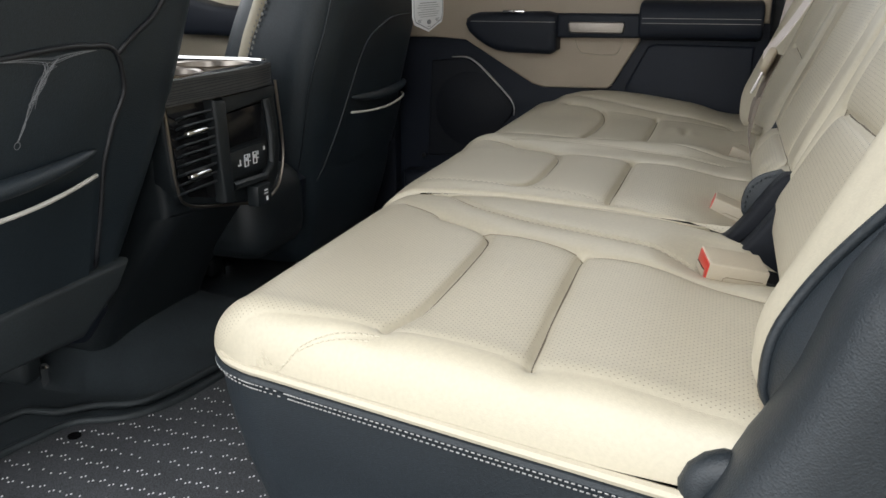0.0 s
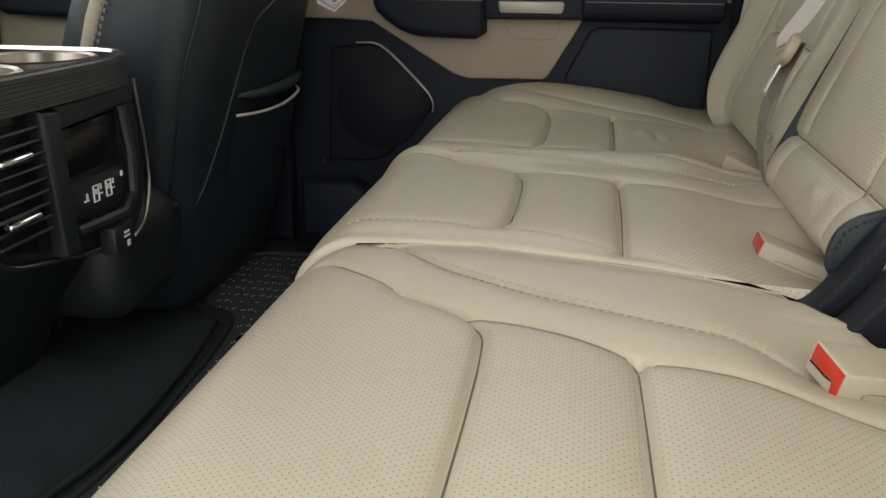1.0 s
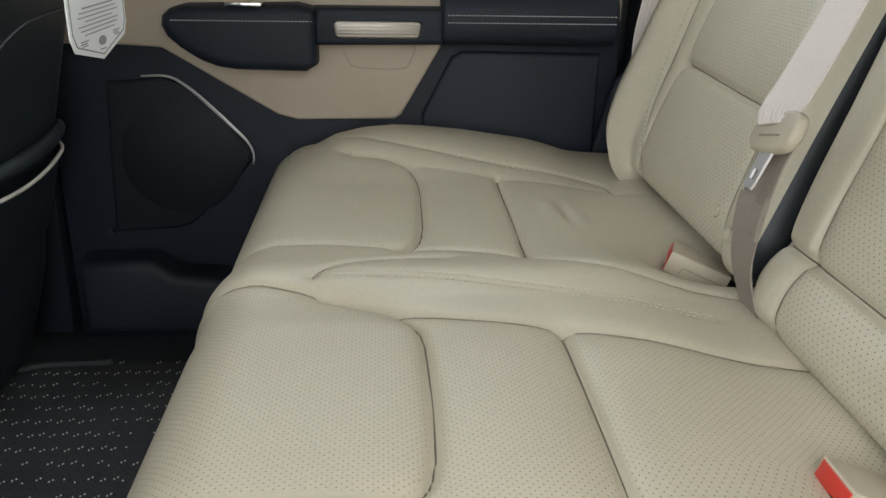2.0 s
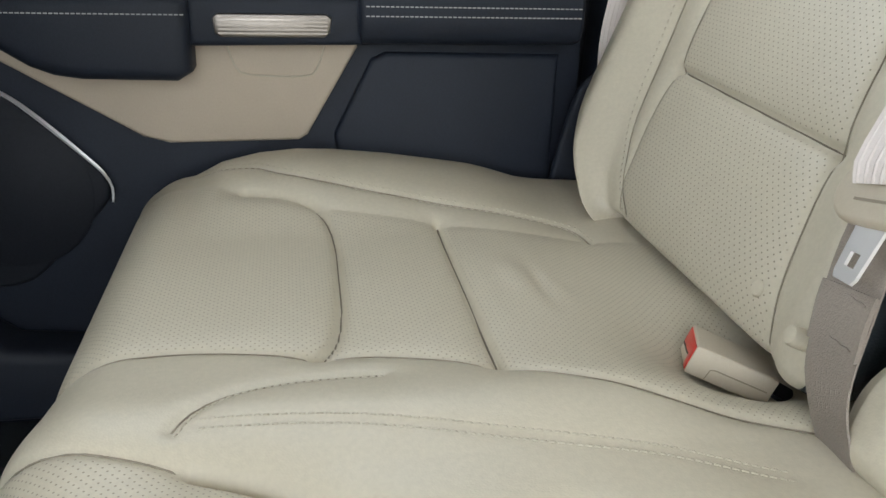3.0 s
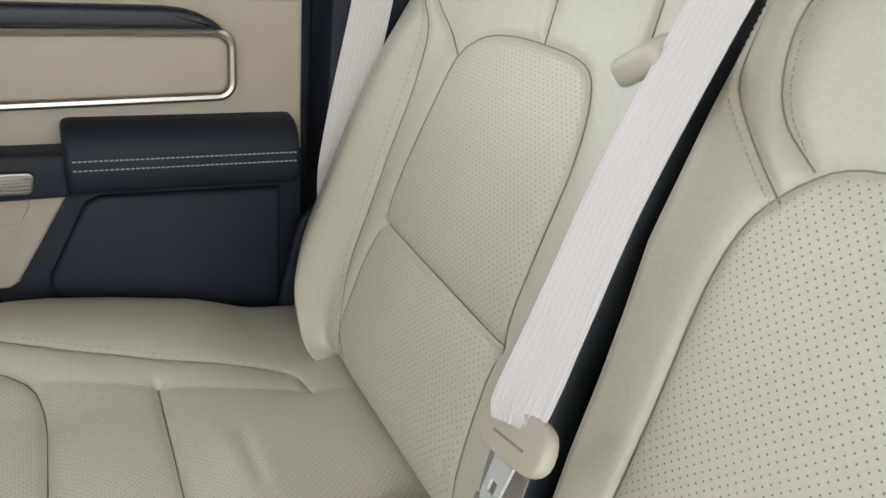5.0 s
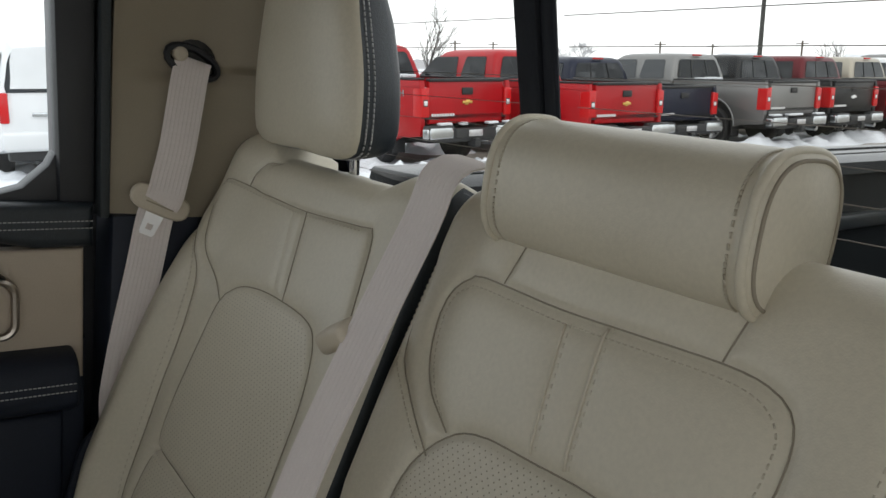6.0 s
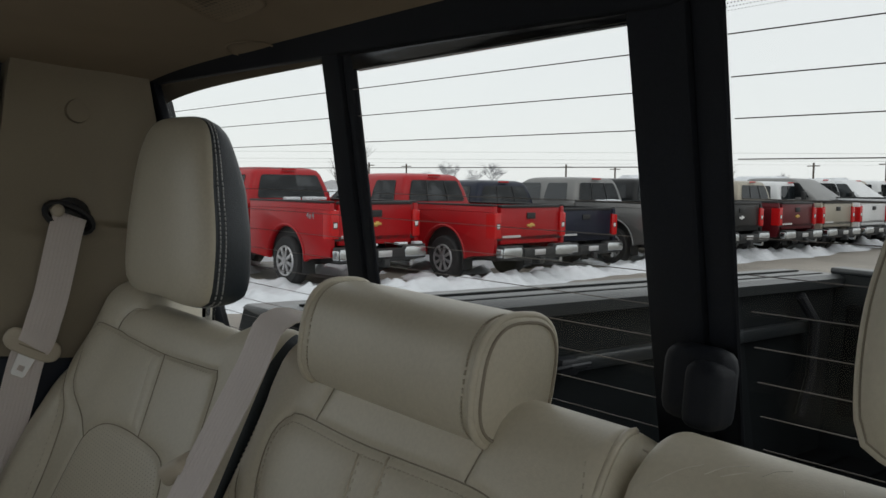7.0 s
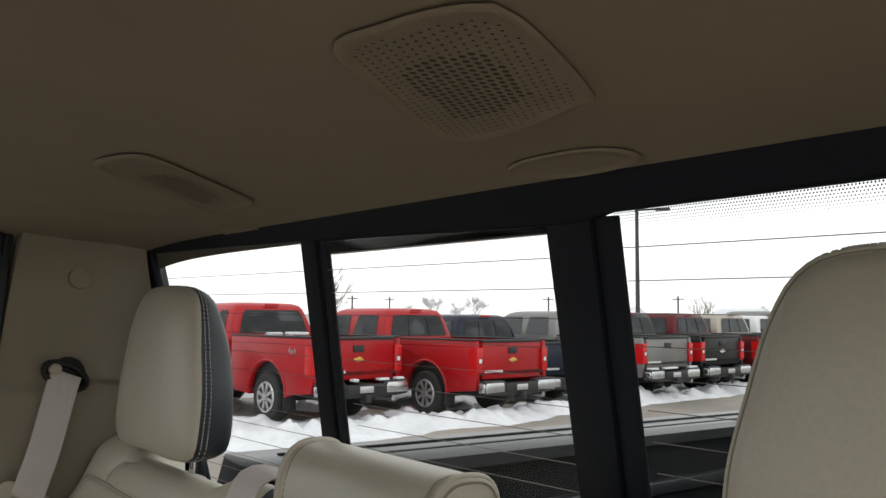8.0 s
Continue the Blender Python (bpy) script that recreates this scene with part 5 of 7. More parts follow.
# press studs on the lower back
for x, s, nm in ((0.335, 0.060, -0.003), (0.262, 0.054, 0.0135), (0.026, 0.045, 0.0)):
    stud = thing("press_stud", back_frame(x, s, 0.0), "round beige press stud on the bench back", "press stud", "press studs")
    d = Shape().lathe([(0.003, 0.004), (0.0058, 0.0032), (0.0072, 0.0008), (0.0072, -0.012)], (0, 0, 0), "y", 16)
    mm = Matrix.Translation(back_frame(x, s, nm)) @ Euler((radians(24), 0, 0)).to_matrix().to_4x4()
    d.v = [tuple(mm @ Vector(v)) for v in d.v]
    part("disc", d, leather, stud)


# ---- front seats, console and floor ----
def front_seat(cx, label, lean=0.0):
    seat = thing("front_seat", (cx, 1.2, 0.06), label, "car seat", "front seats")
    inb = -1 if cx > 0 else 1
    levels = ([] if lean else [(0.11, 0.19, 1.02, 0.24, 0.05), (0.18, 0.21, 1.00, 0.25, 0.05)]) + [(0.25, 0.225, 0.985, 0.26, 0.05), (0.28, 0.235, 0.982, 0.26, 0.06), (0.34, 0.245, 0.970, 0.25, 0.07), (0.45, 0.25, 0.945, 0.24, 0.075), (0.56, 0.25, 0.918, 0.23, 0.075), (0.68, 0.235, 0.885, 0.21, 0.07), (0.78, 0.20, 0.86, 0.18, 0.06), (0.84, 0.15, 0.85, 0.14, 0.05), (0.86, 0.09, 0.855, 0.10, 0.03)]
    rings = []
    for z, hw, yr, dp, r in levels:
        ring = []
        mx = cx + lean * float(np.interp(z, (0.25, 0.30, 0.36, 0.45, 0.62, 0.86), (-0.095, -0.085, -0.055, -0.022, 0.025, 0.03)))
        for sx, sy, a0 in ((1, 0, -90), (1, 1, 0), (-1, 1, 90), (-1, 0, 180)):
            for k in range(7):
                a = radians(a0 + 15 * k)
                ring.append((mx + sx * (hw - r) + r * math.cos(a), (yr + r if sy == 0 else yr + dp - r) + r * math.sin(a), z))
        rings.append(ring)
    n = len(rings[0])
    fine = []
    col = [smooth_path([ring[j] for ring in rings], 0.03) for j in range(n)]
    m = min(len(c) for c in col)
    for i in range(m):
        t = i / (m - 1)
        fine.append([c[min(len(c) - 1, round(t * (len(c) - 1)))] for c in col])
    v = [q for ring in fine for q in ring]
    f = [(i * n + j, i * n + (j + 1) % n, (i + 1) * n + (j + 1) % n, (i + 1) * n + j) for i in range(m - 1) for j in range(n)]
    f += [tuple(range(n))[::-1], tuple(range((m - 1) * n, m * n))]
    part("backrest", mesh("backrest", v, f), seat_vinyl, seat, "black vinyl backrest", angle=0)

    po = 0.062 if cx > 0 else -0.10

    def rear(x, z, off=0.0):
        y = np.interp(z, [l[0] for l in levels], [l[2] for l in levels])
        hw = np.interp(z, [l[0] for l in levels], [l[1] for l in levels])
        e = max(0.0, abs(x - cx) - (hw - 0.07)) / 0.07
        return (x, y - off + 0.07 * (1 - math.sqrt(max(0.0, 1 - min(e, 1) ** 2))), z)

    # pocket: a shallow pouch with pale piping, and a seam that frames the rear panel
    pz = (lambda u: 0.406 + 0.004 * u - 0.009 * (1 - (2 * u - 1) ** 2)) if cx > 0 else (lambda u: 0.432 + 0.006 * u - 0.010 * (1 - (2 * u - 1) ** 2))
    pv, pf = [], []
    for i in range(25):
        u = i / 24
        for k in range(13):
            t = k / 12
            x = cx + (u - 0.5) * 0.31 + po
            z = 0.30 + (pz(u) - 0.30) * t
            pv.append(rear(x, z, 0.006 + 0.014 * math.sin(math.pi * u) * t))
    for i in range(24):
        for k in range(12):
            a = i * 13 + k
            pf.append((a, a + 1, a + 14, a + 13))
    back_n = len(pv)
    pv += [(x, y + 0.006, z) for x, y, z in pv]
    pf += [tuple(i + back_n for i in q[::-1]) for q in pf[:]]
    part("pocket", mesh("pocket", pv, pf), seat_vinyl, seat, "black map pocket", angle=0)
    line = [rear(cx + (u - 0.5) * 0.31 + po, pz(u), 0.008 + 0.015 * math.sin(math.pi * u)) for u in np.linspace(0, 1, 30)]
    part("pocket_piping", Shape().tube(line, 0.0028, 6), pale_piping, seat, "pale pocket piping", angle=0)
    line = [rear(cx + (u - 0.5) * 0.31 + po, pz(u) + 0.03, 0.004 + 0.012 * math.sin(math.pi * u)) for u in np.linspace(0, 1, 30)]
    part("pocket_lip", Shape().tube(line, [0.002 + 0.009 * math.sin(math.pi * k / 29) ** 0.5 for k in range(30)], 8, 0.8), seat_vinyl, seat, angle=0)
    if lean:
        seam = smooth_path([(-0.52, 0.582), (-0.409, 0.590), (-0.367, 0.589), (-0.337, 0.587), (-0.319, 0.577), (-0.305, 0.554), (-0.299, 0.529), (-0.313, 0.500), (-0.320, 0.470), (-0.325, 0.443), (-0.324, 0.385), (-0.328, 0.314)], 0.02)
        part("piping", Shape().tube([rear(x, z, 0.001) for x, z in seam], 0.0035, 6), black_plastic, seat, angle=0)
        part("piping", Shape().tube([rear(x, z, 0.0015) for x, z in smooth_path([(-0.319, 0.577), (-0.289, 0.599), (-0.257, 0.620), (-0.230, 0.66)], 0.02)], 0.0035, 6), black_plastic, seat, angle=0)
    else:
        for seam in ([(0.715, 0.590), (0.646, 0.590), (0.543, 0.585), (0.479, 0.566), (0.437, 0.546), (0.410, 0.501), (0.398, 0.459), (0.360, 0.362), (0.312, 0.285)], [(0.280, 0.66), (0.276, 0.608), (0.266, 0.499), (0.268, 0.40), (0.274, 0.30)]):
            part("piping", Shape().tube([rear(x, z, 0.0015) for x, z in smooth_path(seam, 0.02)], 0.0020, 6), black_vinyl, seat, angle=0)
    # stitched pale edge of the front cover
    ex = cx + inb * 0.245
    line = [(ex, np.interp(z, [l[0] for l in levels], [l[2] + l[3] - 0.07 for l in levels]), z) for z in np.linspace(0.38, 0.76, 20)]
    edge = part("front_edge", Shape().tube(line, 0.012, 8), leather, seat, "pale stitched front edge", angle=0)
    st = Shape()
    for q in smooth_path(line, 0.011):
        for dy in (-0.008, -0.016):
            st.box((q[0] + inb * 0.006, q[1] + dy, q[2]), (0.006, 0.003, 0.006), 0.001, 1)
    part("stitching", st, pale_thread, seat, angle=0)
    # cushion, side shield and floor rails
    part("cushion", Shape().box((cx, 1.33, 0.30), (0.50, 0.50, 0.14), 0.05, 4), seat_vinyl, seat)
    part("side_shield", Shape().prism([(1.02, 0.20), (0.99, 0.24), (0.985, 0.30), (1.04, 0.335), (1.30, 0.30), (1.55, 0.26), (1.55, 0.14)], cx + inb * (0.065 if lean else 0.215), cx + inb * (0.115 if lean else 0.275), "x", 0.02, 3), slate_plastic, seat)
    if lean:
        part("rear_apron", Shape().prism([(cx - 0.22, 0.25), (cx + 0.03, 0.236), (cx + 0.10, 0.275), (cx + 0.13, 0.31), (cx - 0.22, 0.315)], 0.962, 1.0, "y", 0.012, 3), rubber, seat)
    for sx in (-1, 1):
        part("rail", Shape().box((cx + sx * 0.19, 1.42, 0.085), (0.045, 0.40, 0.05), 0.012, 3), rubber, seat)
        part("rail_bolt", Shape().lathe([(0.008, 0.0), (0.008, 0.03), (0.005, 0.034)], (cx + sx * 0.19, 1.20, 0.06), "z", 10), chrome, seat)
    return seat


pale_piping = material("pale_piping", (0.62, 0.60, 0.55), 0.5)
far_seat = front_seat(0.50, "black front seat with a pale-piped map pocket behind")
near_seat = front_seat(-0.40, "black front seat with frayed threads on its back", 1.0)
fray = Shape()
rng = random.Random(4)
on_back = lambda x, z: (x, float(np.interp(z, (0.45, 0.56, 0.68), (0.945, 0.918, 0.885))) - 0.004, z)
for k in range(12):
    x, z = -0.425 + rng.uniform(-0.014, 0.012), 0.577 + rng.uniform(-0.006, 0.004)
    line = [(x, z), (-0.437 + rng.uniform(-0.008, 0.008), 0.560 + rng.uniform(-0.004, 0.004)), (-0.449 + rng.uniform(-0.005, 0.005), 0.534 + rng.uniform(-0.006, 0.006))]
    if k < 4:
        line += [(-0.458 + rng.uniform(-0.002, 0.002), 0.515), (-0.466 + rng.uniform(-0.001, 0.001), 0.498)]
    fray.tube([on_back(*q) for q in smooth_path(line, 0.006)], 0.00022, 4)
for k in range(5):
    e = rng.uniform(-0.004, 0.004)
    fray.tube([on_back(*q) for q in smooth_path([(-0.425, 0.577 + e), (-0.46, 0.581 + e * 0.5), (-0.500, 0.582)], 0.008)], 0.00022, 4)
    fray.tube([on_back(*q) for q in smooth_path([(-0.425, 0.577 + e), (-0.395, 0.582 + e * 0.5), (-0.357, 0.584)], 0.008)], 0.00022, 4)
fray.tube([on_back(-0.466 + 0.004 * math.cos(a), 0.495 + 0.004 * math.sin(a)) for a in np.linspace(0, 6.283, 12)], 0.0003, 4)
part("loose_threads", fray, grey_ink, near_seat, "pale loose threads", angle=0)["kind"] = "stuff"

console = thing("centre_console", (-0.02, 1.1, 0.06), "black centre console end with air vents, sockets and cup holders", "console")
part("body", Shape().prism([(-0.165, 0.33), (0.13, 0.30), (0.135, 0.50), (-0.19, 0.50)], 0.975, 1.55, "y", 0.02, 3), console_plastic, console)
part("base", Shape().prism([(0.985, 0.40), (0.985, 0.325), (1.04, 0.25), (1.10, 0.17), (1.16, 0.05), (1.55, 0.05), (1.55, 0.40)], -0.150, 0.125, "x", 0.03, 4), console_plastic, console, "black tapering console base")
part("foot", Shape().box((0.165, 1.07, 0.262), (0.19, 0.20, 0.16), 0.05, 4), console_plastic, console)
face_out = [(-0.190, 0.512), (-0.184, 0.485), (-0.172, 0.385), (-0.150, 0.352), (-0.060, 0.330), (0.050, 0.310), (0.098, 0.316), (0.122, 0.340), (0.134, 0.390), (0.120, 0.500)]
face = part("face", Shape().prism(face_out, 0.958, 1.0, "y", 0.008, 3), console_plastic, console, "black end panel")
part("trim_ring", Shape().tube([(x, 0.955, z) for x, z in smooth_path(face_out, 0.01)], 0.0024, 6), satin, face, "thin satin trim")
part("vent_field", Shape().prism([(-0.178, 0.496), (-0.164, 0.390), (-0.142, 0.362), (-0.078, 0.346), (-0.088, 0.490)], 0.956, 0.962, "y"), gloss_black, face)
part("mid_bar", Shape().prism([(-0.090, 0.494), (-0.076, 0.338), (-0.050, 0.332), (-0.058, 0.490)], 0.938, 0.97, "y", 0.005, 3), console_plastic, face)
for i in range(9):
    part("vent_slat", Shape().box((-0.130 + 0.004 * i * 0.3, 0.952, 0.372 + i * 0.0130), (0.080, 0.022, 0.0035), 0.001, 1, Euler((radians(-25), 0, 0)).to_matrix()), console_plastic, face)
for z in (0.456, 0.396):
    part("vent_tab", Shape().box((-0.137, 0.940, z), (0.050, 0.012, 0.009), 0.004, 3), chrome, face, "bright vent tab")
part("upper_shelf", Shape().prism([(-0.056, 0.494), (-0.054, 0.468), (0.100, 0.478), (0.104, 0.496)], 0.945, 0.965, "y", 0.004), console_plastic, face)
part("blank_pocket", Shape().prism([(-0.052, 0.466), (-0.048, 0.412), (0.062, 0.414), (0.070, 0.470)], 0.952, 0.965, "y", 0.004), gloss_black, face)
part("side_rail", Shape().tube([(0.072, 0.948, 0.476), (0.080, 0.946, 0.42), (0.076, 0.946, 0.37), (0.05, 0.946, 0.352), (-0.046, 0.946, 0.356)], 0.007, 8), console_plastic, face)
sockets = part("socket_panel", Shape().prism([(-0.048, 0.408), (-0.046, 0.366), (0.060, 0.364), (0.064, 0.408)], 0.948, 0.965, "y", 0.004), console_plastic, face)
marks = Shape()
for i in range(2):
    x = 0.000 + 0.026 * i
    for dx, dz, w, h in ((-0.005, 0, 0.0012, 0.018), (0.005, 0, 0.0012, 0.018), (0, 0.009, 0.011, 0.0012), (0, -0.009, 0.011, 0.0012), (0.009, -0.002, 0.006, 0.0012), (0.010, 0.006, 0.0012, 0.006), (0, 0.002, 0.003, 0.006)):
        marks.box((x + dx, 0.9465, 0.388 + dz), (w, 0.0016, h))
marks.box((-0.020, 0.9465, 0.384), (0.008, 0.0016, 0.002)).box((-0.018, 0.9465, 0.388), (0.002, 0.0016, 0.008)).box((0.056, 0.9465, 0.398), (0.004, 0.0016, 0.006))
part("socket_marks", marks, mat_fleck, sockets, "pale socket symbols")
part("switch_block", Shape().box((0.028, 0.944, 0.328), (0.044, 0.022, 0.034), 0.004), console_plastic, console, "dark socket door")
part("switch_mark", Shape().box((0.030, 0.9325, 0.335), (0.010, 0.001, 0.0025)).box((0.030, 0.9325, 0.330), (0.012, 0.001, 0.0020)).box((0.032, 0.9325, 0.321), (0.006, 0.001, 0.007)), mat_fleck, console)
deck_band = material("deck_band", (0.055, 0.056, 0.055), 0.35, grain=0.3, grain_size=300, stain=0.2, stain_size=20)
plan = smooth_path([(-0.20, 0.940), (-0.05, 0.936), (0.055, 0.938), (0.100, 0.952), (0.122, 0.985), (0.122, 1.06), (0.122, 1.20)], 0.012)
deck = part("deck", Shape().prism([tuple(q) for q in plan] + [(-0.20, 1.20)], 0.497, 0.514, "z", 0.004, 3), gloss_black, console, "black deck with cup wells")
part("band", Shape().strap([(x, y + 0.004, 0.514) for x, y in plan], (0, 0, 1), 0.033, 0.010), deck_band, deck, "grey banded edge")
for k in range(8):
    part("band_line", Shape().tube([(x, y - 0.0012, 0.500 + 0.0036 * k + 0.0012 * math.sin(i * 0.25 + 0.2 + k)) for i, (x, y) in enumerate(plan)], 0.0006, 4), slate_plastic, deck, angle=0)
part("deck_rim", Shape().tube([(x * 0.99, y + 0.004, 0.532) for x, y in plan], 0.0032, 6), chrome, deck, "bright deck edge")
for x, y in ((-0.112, 1.015), (0.028, 1.018)):
    well = part("cup_holder", Shape().lathe([(0.066, 0.0), (0.066, 0.018), (0.063, 0.020), (0.058, 0.018), (0.054, 0.001)], (x, y, 0.514), "z", 36), satin, deck, "satin cup holder wall")
    part("cup_well", Shape().lathe([(0.050, 0.0), (0.053, 0.002), (0.056, 0.001)], (x, y, 0.515), "z", 28), rubber, well)
part("lid", Shape().box((-0.06, 1.38, 0.545), (0.30, 0.34, 0.09), 0.035, 4), black_vinyl, console, "padded console lid")

tag = thing("hang_tag", (0.46, 0.80, 0.56), "white paper tag with grey print hanging behind the front seat", "paper tag")
tp = [(0.365, 0.80), (0.365, 0.592), (0.375, 0.578), (0.455, 0.562), (0.535, 0.578), (0.545, 0.592), (0.545, 0.80)]
card = part("card", Shape().prism(tp, 0.799, 0.8005, "y"), white_card, tag)
ink = Shape()
for i in range(7):
    ink.box((0.452, 0.7984, 0.6165 - 0.0042 * i), (0.124 - 0.030 * (i % 3 == 0) - 0.010 * (i % 2), 0.0008, 0.0008 if i else 0.0012))
for x in (0.402, 0.505):
    for i in range(3):
        ink.box((x - 0.003 * (i % 2), 0.7984, 0.5860 - 0.0022 * i), (0.022 - 0.004 * i, 0.0008, 0.0009))
ink.prism([(0.455 + 0.011 * math.cos(q), 0.5808 + 0.0045 * math.sin(q)) for q in np.linspace(0, 2 * math.pi, 20, endpoint=False)], 0.7980, 0.7988, "y").box((0.455, 0.7984, 0.5725), (0.018, 0.0008, 0.0010))
part("print", ink, grey_ink, card, "grey print bars")
part("edge_line", Shape().tube([(x, 0.7988, z) for x, z in [(0.371, 0.79), (0.371, 0.595), (0.38, 0.583), (0.455, 0.567), (0.53, 0.583), (0.539, 0.595), (0.539, 0.79)]], 0.0008, 4), grey_ink, card)
part("string", Shape().tube([(0.455, 0.80, 0.795), (0.455, 0.86, 0.93)], 0.001, 5), white_card, tag)

# floor mat with its raised rubber rim and pale flecks
outline = [(-0.76, 0.45), (-0.76, 1.03), (-0.70, 1.09), (-0.45, 1.09), (-0.37, 1.075), (-0.315, 1.055), (-0.285, 1.00), (-0.235, 0.965), (-0.145, 0.945), (0.0, 0.932), (0.12, 0.938), (0.28, 0.95), (0.375, 0.972), (0.405, 1.03), (0.43, 1.052), (0.50, 1.06), (0.64, 1.07), (0.69, 1.03), (0.70, 0.92), (0.72, 0.45)]
floor_mat = thing("floor_mat", (0, 0.75, 0.06), "dark carpet floor mat with rows of pale flecks and rubber rim", "floor mat")
part("carpet", Shape().prism(outline, 0.058, 0.074, "z", 0.003), mat_carpet, floor_mat)
part("rim", Shape().tube([(x, y, 0.075) for x, y in smooth_path(outline[1:-1], 0.015)], 0.008, 8, 0.8), rubber, floor_mat, "raised rubber rim", angle=0)
part("outer_rim", Shape().tube([(x, y, 0.074) for x, y in smooth_path([(-0.55, 1.17), (-0.342, 1.160), (-0.304, 1.140), (-0.298, 1.10), (-0.262, 1.062), (-0.232, 1.005), (-0.12, 0.972), (0.0, 0.955), (0.20, 0.966), (0.36, 0.99)], 0.02)], 0.006, 8, 0.8), rubber, floor_mat, angle=0)
flecks = Shape()
poly = np.array(outline)
rng = random.Random(7)
x = -0.748
while x < 0.71:
    y, k = 0.50 + rng.uniform(0, 0.01), 0
    while y < 1.07:
        px, py = x + (0.0022 if k % 2 else -0.0022) + rng.uniform(-0.001, 0.001), y + rng.uniform(-0.002, 0.002)
        if rng.random() < 0.93 and inside(outline, np.array([px]), np.array([py + 0.015]))[0] and inside(outline, np.array([px]), np.array([py]))[0]:
            for dx, dy in ((0.0, 0.0), (0.0034, -0.0036)) if rng.random() < 0.7 else ((0.0, 0.0),):
                cx, cy, a = px + dx, py + dy, rng.uniform(-0.5, 0.5)
                e, w = 0.0021, 0.0014
                ring = [(cx + e * math.cos(a + q) * (w / e if q in (1.571, 4.712) else 1), cy + e * math.sin(a + q) * (w / e if q in (1.571, 4.712) else 1), 0.0742) for q in (0.0, 1.571, 3.142, 4.712)]
                flecks.add(ring + [(cx, cy, 0.0758)], [(0, 1, 4), (1, 2, 4), (2, 3, 4), (3, 0, 4)])
        y += 0.0145
        k += 1
    x += 0.0322
part("woven_fleck", flecks, mat_fleck, floor_mat, "pale woven flecks", angle=0)["kind"] = "stuff"
part("anchor_hole", Shape().lathe([(0.009, 0.0), (0.009, 0.002)], (-0.345, 1.03, 0.0742), "z", 14), gloss_black, floor_mat)
part("anchor_hole", Shape().lathe([(0.009, 0.0), (0.009, 0.002)], (0.30, 0.92, 0.0742), "z", 14), gloss_black, floor_mat)

# ---- overhead fittings ----
def overhead(name, outline, label, category, drop=0.0032, punched_field=True):
    o = smooth_path(outline, 0.012, True)
    cx, cy = o.mean(0)
    o = np.array([cx, cy]) + (o - [cx, cy]) * 0.94
    t = thing(name, (cx, cy, ceiling_z(cx, cy) - drop), label, category, "overhead grilles")
    v, f = [], []
    n = len(o)
    for k, (s, d) in enumerate(((1.0, 0.002), (0.985, drop * 0.9), (0.94, drop * 1.1), (0.91, drop * 0.6), (0.6, drop * 0.75), (0.25, drop * 0.8))):
        for x, y in o:
            px, py = cx + (x - cx) * s, cy + (y - cy) * s
            v.append((px, py, ceiling_z(px, py) - d))
    for k in range(5):
        for j in range(n):
            f.append((k * n + j, k * n + (j + 1) % n, (k + 1) * n + (j + 1) % n, (k + 1) * n + j))
    f.append(tuple(range(5 * n, 6 * n)))
    part("cover", mesh("cover", v, f), headlining, t, angle=0)
    if punched_field:
        holes = Shape()
        lo, hi = o.min(0), o.max(0)
        y, r = lo[1], 0
        while y < hi[1]:
            x = lo[0] + (r % 2) * 0.0035
            while x < hi[0]:
                sx, sy = cx + (x - cx) / 0.86, cy + (y - cy) / 0.86
                if inside(o, np.array([sx]), np.array([sy]))[0]:
                    e = 1.15 if inside(o, np.array([cx + (x - cx) / 0.50]), np.array([cy + (y - cy) / 0.50]))[0] else 0.55
                    s = 0.0021 * e
                    z = ceiling_z(x, y) - drop * 0.95
                    holes.add([(x + s * math.cos(a), y + s * math.sin(a), z) for a in (0.0, 1.05, 2.09, 3.14, 4.19, 5.24)], [(0, 5, 4, 3, 2, 1)])
                x += 0.007
            y += 0.0061
            r += 1
        part("perforation", holes, cloth_hole, t, "punched holes", angle=0)["kind"] = "stuff"
    return t


cloth_hole = material("cloth_hole", (0.10, 0.078, 0.054), 0.9)
overhead("speaker_cover", [(-0.215, 0.255), (-0.27, 0.262), (-0.325, 0.250), (-0.335, 0.22), (-0.292, 0.105), (-0.27, 0.092), (-0.20, 0.072), (-0.145, 0.068), (-0.128, 0.085), (-0.16, 0.16)], "perforated brown speaker cover in the headlining", "speaker cover")
overhead("speaker_cover", [(0.215, 0.232), (0.17, 0.235), (0.13, 0.222), (0.135, 0.19), (0.215, 0.06), (0.235, 0.035), (0.265, 0.026), (0.335, 0.020), (0.355, 0.03), (0.30, 0.11), (0.255, 0.19)], "faint oval speaker cover in the headlining", "speaker cover", 0.004)
overhead("hook_cover", [(-0.115, 0.005), (-0.15, 0.018), (-0.205, 0.018), (-0.235, 0.005), (-0.24, -0.02), (-0.20, -0.032), (-0.14, -0.03), (-0.112, -0.012)], "small oval cover in the headlining", "cover", 0.004, False)
overhead("hook_cover", [(0.46, -0.03), (0.43, -0.015), (0.385, -0.02), (0.365, -0.04), (0.375, -0.06), (0.42, -0.065), (0.455, -0.05)], "small oval cover in the headlining", "cover", 0.003, False)



